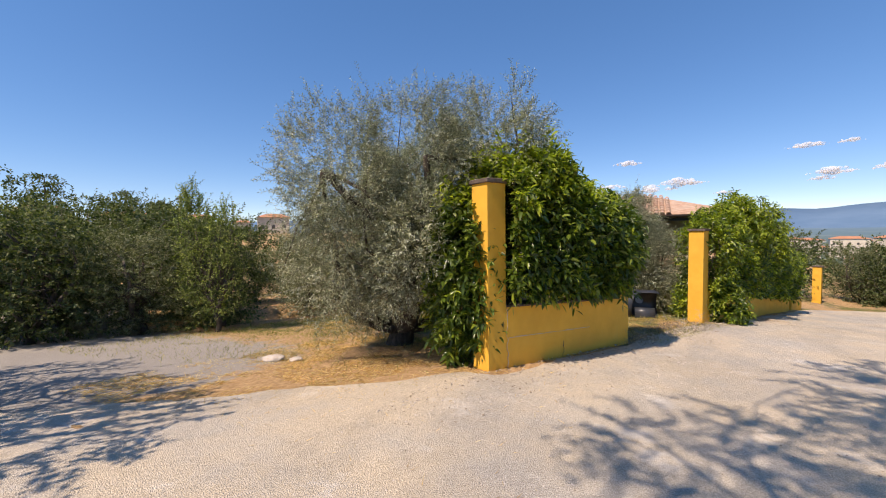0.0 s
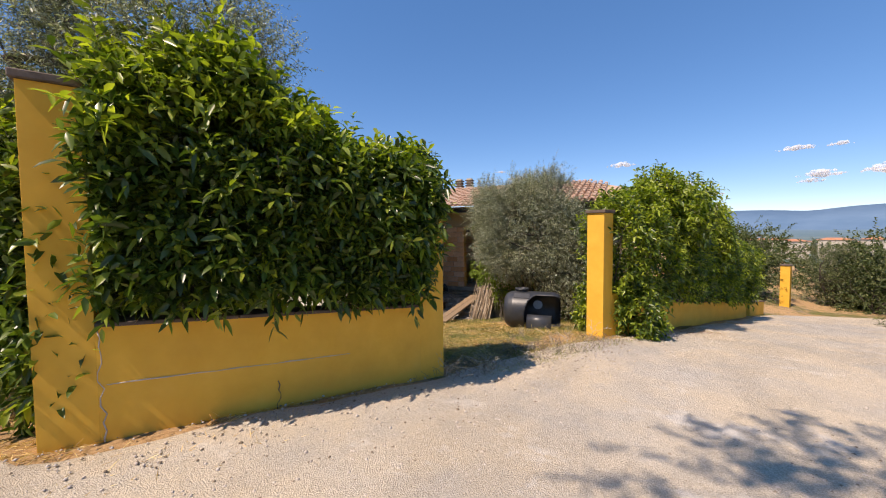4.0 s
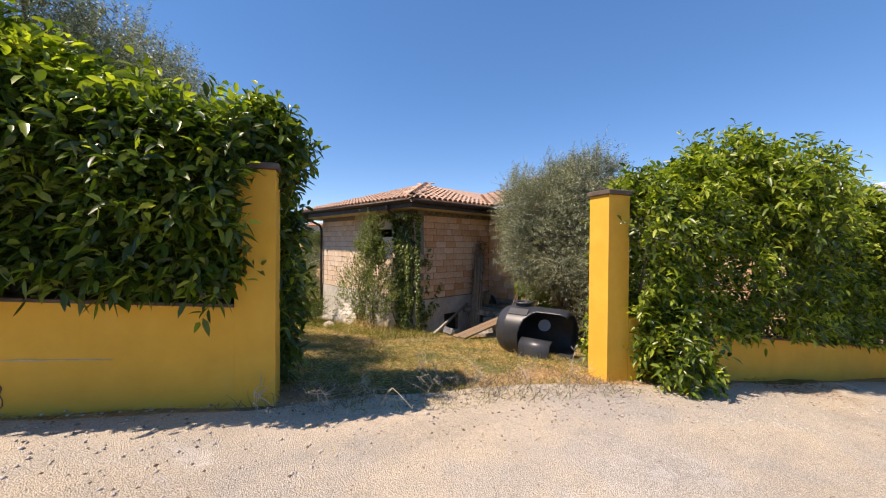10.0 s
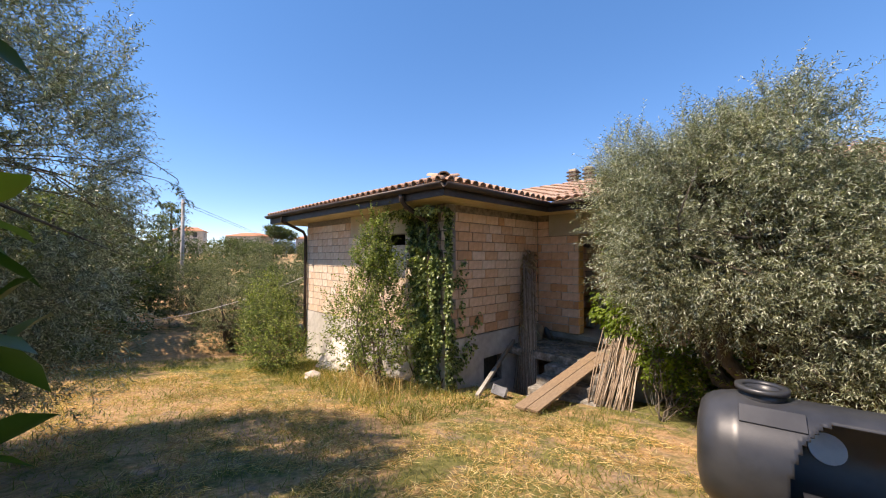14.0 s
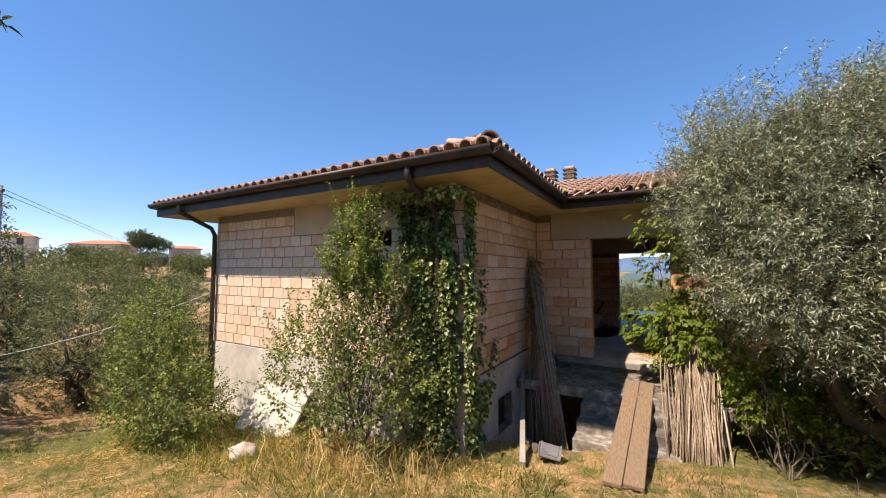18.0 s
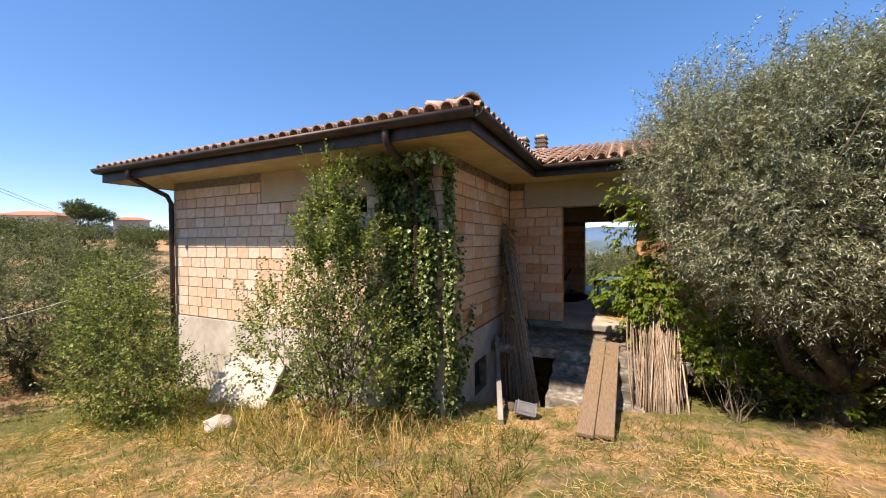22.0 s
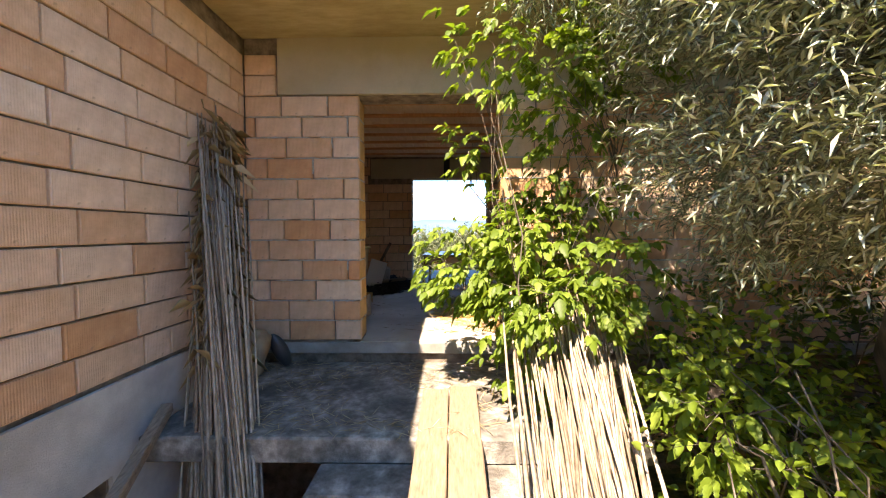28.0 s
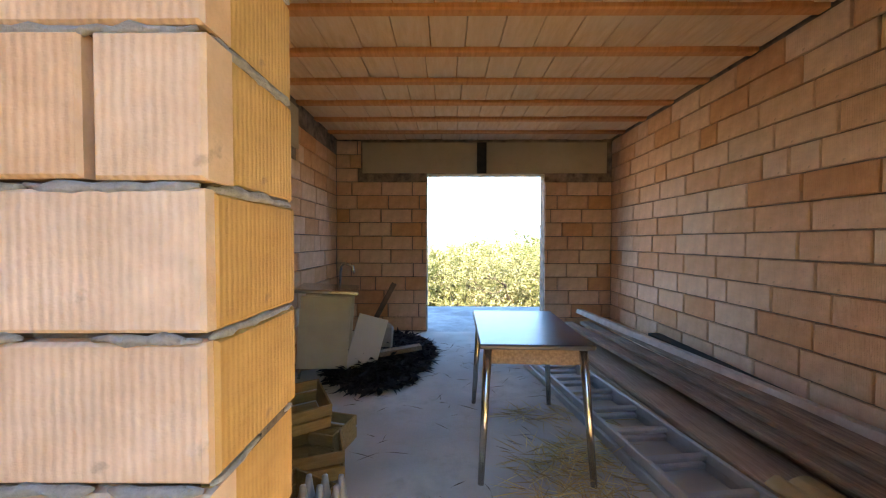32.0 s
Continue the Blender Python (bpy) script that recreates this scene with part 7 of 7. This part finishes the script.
def litter(name, x0, x1, y0, y1, n, seed, mat, length, label, zf, cat="litter"):
    rng = np.random.default_rng(seed)
    pos = np.stack([rng.uniform(x0, x1, n), rng.uniform(y0, y1, n), np.zeros(n)], 1)
    keep = np.array([noise.noise(Vector((p[0] * 1.7, p[1] * 1.7, seed))) > -0.12 for p in pos])
    pos = pos[keep]
    pos[:, 2] = [zf(p[0], p[1]) + 0.008 for p in pos]
    m = len(pos)
    way = rng.normal(size=(m, 3)) * np.array([1, 1, 0.10])
    lv, lf = leaf_arrays(rng, pos, way, length * rng.uniform(0.4, 1.3, m), np.full(m, 0.005), 0.6, False, 0.0)
    ob = fast_mesh(name, lv, lf, mat)
    return tagged(ob, label, cat, kind="stuff")


flat = lambda x, y: FZ
litter("floor_straw", -2.75, -2.0, 18.6, 20.6, 2300, 3, M_STRAW, 0.22, "loose straw on the concrete floor", flat)
litter("floor_twigs", -4.2, -2.2, 18.7, 22.6, 260, 4, M_DEADTWIG, 0.18, "twigs and dirt on the concrete floor", flat)

litter("porch_litter", -4.4, -1.9, 16.95, 18.2, 1300, 79, M_DRYLEAF, 0.13, "dry reed leaves and straw fallen on the porch", lambda x, y: -0.236)
# sack and boot on the porch
M_SACK = surface("tan_paper", [(0.3, (0.26, 0.19, 0.12)), (0.6, (0.38, 0.29, 0.19)), (0.8, (0.46, 0.37, 0.26))], 8, 0.85, 0.5)
sack = bmesh.new()
add_box(sack, (-0.13, -0.11, 0), (0.13, 0.11, 0.40), 0.05)
bmesh.ops.subdivide_edges(sack, edges=sack.edges[:], cuts=2)
for v in sack.verts:
    v.co += Vector((0.03, 0.03, 0.02)) * noise.noise(v.co * 6)
sack = part("cement_sack", sack, M_SACK, smooth=True)
sack.matrix_world = pose(-4.36, 17.86, -0.245, -6, 8, 8)
tagged(sack, "slumped tan paper sack standing in the porch corner", "sack")
boot = bmesh.new()
bmesh.ops.create_uvsphere(boot, u_segments=16, v_segments=12, radius=1)
bmesh.ops.scale(boot, vec=(0.07, 0.06, 0.17), verts=boot.verts)
boot = part("rubber_bucket", boot, M_TANK, smooth=True)
boot.matrix_world = pose(-4.16, 18.08, -0.08, 12, -22, 0)
tagged(boot, "black rubber bucket lying beside the sack", "bucket")

# ---- grass and straw ----
def scatter(seed, n, x0, x1, y0, y1, dens):
    rng = np.random.default_rng(seed)
    pos = np.stack([rng.uniform(x0, x1, n), rng.uniform(y0, y1, n), np.zeros(n)], 1)
    keep = np.array([rng.uniform() < dens(p[0], p[1]) for p in pos])
    pos = pos[keep]
    pos[:, 2] = [ground_z(p[0], p[1]) - 0.01 for p in pos]
    return rng, pos


def yard_density(x, y):
    s = beside_wall(x, y)
    if s > -0.15 and not (9.4 < y < 12.6 and s < 0.45):
        return 0.0
    if in_house(x, y) or (x > WING_X and y > 15.7 and x < -2.0):
        return 0.0
    n = noise.noise(Vector((x * 0.8, y * 0.8, 4.0))) + 0.5 * noise.noise(Vector((x * 2.6, y * 2.6, 8.0)))
    d = 0.5 + 0.8 * n
    if y < 8.2:
        d *= 0.35 * smooth_step(4.8, 8.0, y - 0.25 * (x + 3))
    return max(d, 0.03)


rng, pos = scatter(71, 125000, -12, 3.2, 4.5, 16.0, yard_density)
tagged(blades("grass", rng, pos, 0.13, 0.0034, M_GRASS, 0.6), "sparse green and yellow grass of the yard", "grass", kind="stuff")
rng, pos = scatter(72, 220000, -12, 3.2, 4.2, 16.0, lambda x, y: 0.9 * yard_density(x + 31, y - 17) if yard_density(x, y) > 0 else 0)
tagged(blades("dry_grass", rng, pos, 0.085, 0.0028, M_STRAW, 0.9), "dry straw-coloured grass of the yard", "grass", kind="stuff")
litter("road_straw", -6.0, 0.3, 3.2, 8.6, 42000, 73, M_STRAW, 0.12, "raked dry straw beside the lane", ground_z)
litter("yard_straw", -9.5, 1.2, 9.6, 14.9, 52000, 78, M_STRAW, 0.13, "raked dry straw lying over the yard", lambda x, y: ground_z(x, y) + 0.012)
litter("gate_straw", -0.4, 2.6, 9.2, 13.2, 12000, 74, M_STRAW, 0.10, "dry straw in the gateway", ground_z)
rng, pos = scatter(75, 7000, -0.6, 2.4, 8.8, 12.4, lambda x, y: max(0.0, 0.5 + noise.noise(Vector((x * 2.2, y * 2.2, 1.0)))) if -0.5 < beside_wall(x, y) < 0.35 else 0.0)
tagged(blades("dead_weeds", rng, pos, 0.24, 0.003, M_DEADTWIG, 0.9), "tangle of dead grey weeds in the gateway", "weeds", kind="stuff")

rng, pos = scatter(76, 5200, 5.2, 10.5, 12.0, 21.0, lambda x, y: 0.9 * smooth_step(3.55, 4.2, beside_wall(x, y) + 0.35 * noise.noise(Vector((x * 0.9, y * 0.9, 2.0)))) * smooth_step(-0.25, 0.15, noise.noise(Vector((x * 0.6, y * 0.6, 7.0)))))
pos[:, 2] += 0.03
tagged(blades("verge_grass", rng, pos, 0.26, 0.005, M_GRASS, 0.6), "ragged green weeds along the far edge of the lane", "grass", kind="stuff")
heap = WALL_C + U2 * 3.1 + Vector((0.9165, -0.40)) * 0.35
litter("fallen_leaves", heap.x - 0.5, heap.x + 0.6, heap.y - 0.7, heap.y + 0.9, 900, 77, M_DEADLEAF, 0.06, "drift of red-brown fallen leaves at the foot of the wall", lambda x, y: ground_z(x, y) + 0.03)


def dead_weed(x, y, high, seed):
    """A dry branched weed, bleached grey."""
    rng = np.random.default_rng(seed)
    w = empty("dead_weed", (x, y, ground_z(x, y)), "dry bleached branching weed at the road edge", "weed", "dead weeds")
    top = np.array([rng.normal() * 0.15, rng.normal() * 0.1, high])
    pts, rad = limb(rng, (0, 0, -0.02), top, 0.005, 0.002, 0.10, 7)
    tubes("stem", [(pts, rad)], M_DRYWEED, w, 5)
    for i in range(9):
        a = np.array(pts[rng.integers(1, 7)])
        b = a + np.array([rng.normal() * 0.16, rng.normal() * 0.10, rng.uniform(0.02, 0.16)])
        p2, r2 = limb(rng, a, b, 0.0032, 0.0015, 0.12, 4)
        tubes("twig", [(p2, r2)], M_DRYWEED, w, 4)
        runs = [limb(rng, np.array(p2[k]), np.array(p2[k]) + rng.normal(size=3) * 0.05, 0.0018, 0.001, 0.1, 2) for k in (2, 3, 4)]
        tubes("twiglet", runs, M_DRYWEED, w, 4)


M_DRYWEED = surface("bleached_stalk", [(0.3, (0.34, 0.29, 0.21)), (0.7, (0.58, 0.52, 0.41))], 20, 0.9, 0.2)
for i, (x, y, hh) in enumerate(((0.62, 9.05, 0.22), (0.85, 9.5, 0.26), (1.05, 9.95, 0.22), (1.2, 10.4, 0.42), (1.25, 10.9, 0.30), (1.5, 11.5, 0.24), (1.75, 12.0, 0.28), (0.7, 10.1, 0.3), (0.9, 10.9, 0.34))):
    dead_weed(x, y, hh, 200 + i)

# loose chippings and dead leaves on the lane
def chippings(name, n, seed, x0, x1, y0, y1, size, mat, label):
    rng = np.random.default_rng(seed)
    pos = np.stack([rng.uniform(x0, x1, n), rng.uniform(y0, y1, n), np.zeros(n)], 1)
    side = np.array([beside_wall(p[0], p[1]) for p in pos])
    keep = (side > 0.05) & (side < 4.2) & (rng.uniform(size=n) < 0.35 + 0.65 * np.exp(-np.maximum(side, 0) * 1.1))
    pos = pos[keep]
    pos[:, 2] = [ground_z(p[0], p[1]) + 0.034 for p in pos]
    m = len(pos)
    r = (size * rng.uniform(0.4, 1.3, m) ** 2)[:, None]
    dirs = np.array([(1, 0, 0), (-1, 0, 0), (0, 1, 0), (0, -1, 0), (0, 0, 0.7), (0, 0, -0.5)], float)
    v = pos[:, None] + dirs[None] * r[:, None] * rng.uniform(0.6, 1.3, (m, 6, 1))
    tri = np.array([(0, 2, 4), (2, 1, 4), (1, 3, 4), (3, 0, 4), (2, 0, 5), (1, 2, 5), (3, 1, 5), (0, 3, 5)])
    f = (tri[None] + (np.arange(m) * 6)[:, None, None]).reshape(-1, 3)
    tagged(fast_mesh(name, v.reshape(-1, 3), f, mat), label, "gravel", kind="stuff")


chippings("road_chippings", 16000, 81, -1.5, 6, 2.5, 15, 0.011, M_STONE, "loose pale chippings on the lane")
chippings("road_grit", 9000, 82, -1.5, 6, 2.5, 15, 0.010, M_OLDWOOD, "scattered brown grit and leaf crumbs on the lane")

# ---- distance ----
def far_house(x, y, w, d, h, rz, label, dz=0.0):
    z = ground_z(x, y) + dz
    hs = empty("house", (x, y, z), label, "house", "far houses")
    hs.matrix_world = pose(x, y, z, 0, 0, rz)
    body = block("wall", (-w / 2, -d / 2, -7), (w / 2, d / 2, h), M_HOUSEWALL, hs)
    bm = bmesh.new()
    o, r = 0.5, h + d * 0.16
    v = [bm.verts.new(p) for p in ((-w / 2 - o, -d / 2 - o, h), (w / 2 + o, -d / 2 - o, h), (w / 2 + o, d / 2 + o, h), (-w / 2 - o, d / 2 + o, h), (-w / 4, 0, r), (w / 4, 0, r))]
    for f in ((0, 1, 5, 4), (1, 2, 5), (2, 3, 4, 5), (3, 0, 4), (3, 2, 1, 0)):
        bm.faces.new([v[i] for i in f])
    part("roof", bm, M_HOUSEROOF, hs)
    n = max(int(w / 3), 2)
    for k in range(n):
        for lev in range(int(h // 2.8)):
            cx, cz = -w / 2 + w * (k + 0.5) / n, 1.0 + lev * 2.9
            block("window", (cx - 0.5, -d / 2 - 0.03, cz), (cx + 0.5, -d / 2 + 0.1, cz + 1.3), M_SHUTTER, body)
            if k == 0:
                block("window", (w / 2 - 0.1, -0.5, cz), (w / 2 + 0.03, 0.5, cz + 1.3), M_SHUTTER, body)
    return hs


far_house(-120, 32, 7, 7, 5.6, 70, "distant tall white house with a red roof", 0.6)
far_house(-116, 46, 10.5, 6.5, 4.6, 40, "distant cream villa with a terracotta roof", 0.6)
far_house(-112, 61.5, 6.8, 5, 4.5, 62, "distant pink house with a terracotta roof", 0.4)
far_house(-104, 80, 9, 7, 4.6, 50, "distant pale house beyond the grove", 0.4)
far_house(-100, 67, 3.8, 3.6, 3.6, 50, "distant white house beyond the grove", -0.4)
# trees about the villas
for i in range(26):
    ty = 37 + 33 * i / 25 + rng_far.uniform(-1, 1)
    plant(far_b if i % 4 else far_a, -101 + rng_far.uniform(-5, 5), ty, rng_far.uniform(0.95, 1.6), -0.3)
for i in range(26):
    plant(far_b if i % 3 else far_a, rng_far.uniform(-84, -60), 24 + 36 * i / 25 + rng_far.uniform(-1.5, 1.5), rng_far.uniform(0.9, 1.3), -0.1)
pole = empty("utility_pole", (-25.3, 14.3, ground_z(-25.3, 14.3)), "tall grey concrete utility pole with thin wires", "pole")
tubes("shaft", [([(0, 0, -0.5), (0, 0, 6.0)], [0.13, 0.08])], M_CONCRETE, pole, 12)
arm = block("crossarm", (-0.5, -0.04, 5.7), (0.5, 0.04, 5.78), M_GUTTER, pole)
for k in (-0.45, 0.45):
    tubes("wire", [([(k, 0, 5.8), (k - 40, 20, 5.4), (k - 90, 30, 6.5)], [0.012] * 3)], M_GUTTER, arm, 4)
pine = leafy_tree("umbrella_pine", (-108, 50, ground_z(-108, 50)), [((-108, 51, ground_z(-108, 50) + 6.0), (3.1, 3.1, 1.3)), ((-105, 48.5, ground_z(-108, 50) + 6.7), (2.0, 2.0, 1.2)), ((-107, 53.5, ground_z(-108, 50) + 5.2), (2.2, 2.2, 1.2))], 65, 900, "dark umbrella pine beside the villas", M_FAR, 0.8, 14, 0.4, 0.14, 0.25, 4)
for i in range(34):
    a = radians(rng_far.uniform(3, 34))
    dd = rng_far.uniform(260, 900)
    far_house(dd * math.sin(a), dd * math.cos(a), rng_far.uniform(10, 22), 10, 6, rng_far.uniform(0, 90), "distant house of the valley village", 0)


VILLAGE = ((64, 332, -8.1, 13, 10), (72, 331, -8.0, 11, 30), (80, 328, -7.8, 12, -15), (88, 326, -8.6, 13, 20), (106, 321, -7.6, 21, -12), (121, 316, -7.0, 10, 25))
for vx, vy, vz, w, rz in VILLAGE:
    far_house(vx, vy, w * 0.8, 9, 4.6, rz, "terracotta-roofed house of the valley village", vz - 2.6 - ground_z(vx, vy))


def hills(name, dist, seed, h0, h1, a0, a1, label, mat, z0):
    verts, faces = [], []
    n = 140
    for i in range(n + 1):
        a = radians(a0 + (a1 - a0) * i / n)
        h = h0 + (h1 - h0) * (0.5 + 0.8 * noise.noise(Vector((i * 0.11, seed, 0)))) + 18 * noise.noise(Vector((i * 0.21, seed, 3)))
        x, y = math.sin(a), math.cos(a)
        verts += [(x * dist * 0.82, y * dist * 0.82, z0), (x * dist * 0.93, y * dist * 0.93, z0 + h * 0.55), (x * dist, y * dist, z0 + h), (x * dist * 1.05, y * dist * 1.05, z0)]
    for i in range(n):
        for k in range(3):
            faces.append((4 * i + k, 4 * i + k + 1, 4 * i + k + 5, 4 * i + k + 4))
    return tagged(mesh_object(name, verts, faces, mat, None, True), label, "hills", kind="structure")


def valley_material():
    m, n, l = tree_of("valley_fields")
    b = n["Principled BSDF"]
    tc = n.new("ShaderNodeTexCoord")
    ln = n.new("ShaderNodeVectorMath")
    ln.operation = "LENGTH"
    l.new(tc.outputs["Object"], ln.inputs[0])
    v = n.new("ShaderNodeTexVoronoi")
    v.inputs["Scale"].default_value = 0.012
    l.new(tc.outputs["Object"], v.inputs["Vector"])
    fields = ramp_node(n, l, v.outputs["Color"], [(0.2, (0.05, 0.08, 0.03)), (0.55, (0.10, 0.14, 0.05)), (0.8, (0.19, 0.19, 0.09))])
    woods = ramp_node(n, l, noise_node(n, l, 0.02, 6, 0.7), [(0.45, (0, 0, 0)), (0.55, (1, 1, 1))])
    col = mix_node(n, l, woods, (0.05, 0.085, 0.035), fields)
    # distance haze put into the colour: fields and woods turn bluer farther out
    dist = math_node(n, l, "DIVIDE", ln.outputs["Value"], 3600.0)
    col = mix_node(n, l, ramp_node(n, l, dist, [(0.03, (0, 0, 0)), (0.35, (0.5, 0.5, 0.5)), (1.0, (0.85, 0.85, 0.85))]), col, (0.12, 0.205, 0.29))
    l.new(col, b.inputs["Base Color"])
    b.inputs["Roughness"].default_value = 1.0
    return m


def valley():
    verts, faces = [], []
    rs = [120, 160, 220, 320, 480, 700, 1000, 1500, 2200, 3000, 3900]
    n = 96
    for r in rs:
        for i in range(n + 1):
            a = radians(-42 + 120 * i / n)
            z = ground_z(r * math.sin(a), r * math.cos(a)) + 1.2 + 16 * smooth_step(900, 3600, r) + 6 * noise.noise(Vector((r * 0.004, i * 0.2, 1))) * smooth_step(200, 900, r)
            verts.append((r * math.sin(a), r * math.cos(a), z))
    for j in range(len(rs) - 1):
        for i in range(n):
            faces.append((j * (n + 1) + i, j * (n + 1) + i + 1, (j + 1) * (n + 1) + i + 1, (j + 1) * (n + 1) + i))
    tagged(mesh_object("backdrop_valley", verts, faces, valley_material(), None, True), "green farmed valley with woods and fields, distance haze painted in", "valley", kind="structure")


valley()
hills("backdrop_mountains", 4100, 3, 70, 250, -75, 80, "mountains beyond the valley, coloured blue for haze", M_HILL, -26)


def cloud(x, y, z, w, seed):
    bm = bmesh.new()
    rnd = random.Random(seed)
    for i in range(26):
        u = rnd.uniform(-1, 1)
        r = w * rnd.uniform(0.035, 0.09) * (1.15 - abs(u))
        sub = Matrix.Translation((u * w * 0.5, rnd.uniform(-1, 1) * w * 0.1, rnd.uniform(0, 1) ** 1.6 * w * 0.11 * (1 - u * u))) @ Matrix.Diagonal((r * 1.5, r, r * 0.75, 1))
        bmesh.ops.create_icosphere(bm, subdivisions=2, radius=1, matrix=sub)
    for v in bm.verts:
        v.co += v.normal * w * 0.02 * noise.noise(v.co * (14 / w) + Vector((seed, 0, 0))) + Vector((0, 0, w * 0.012 * noise.noise(v.co * (40 / w))))
    ob = part("backdrop_cloud", bm, M_CLOUD, smooth=True)
    ob.matrix_world = pose(x, y, z, 0, 0, -math.degrees(math.atan2(x, y)))
    tagged(ob, "small white fair-weather cloud low over the hills", "cloud", "clouds", kind="structure")


rc = random.Random(4)
for i in range(30):
    a = radians(rc.uniform(-22, 40))
    d = 4700
    el = rc.choice((4.2, 5.0, 5.6, 6.4, 7.5, 8.6))
    cloud(d * math.sin(a), d * math.cos(a), d * math.tan(radians(el)), rc.uniform(160, 520) * (0.7 if el > 7 else 1), i)

# ---- the blocks of the walls, last ----
for job in BRICK_JOBS:
    do_bricks(job)
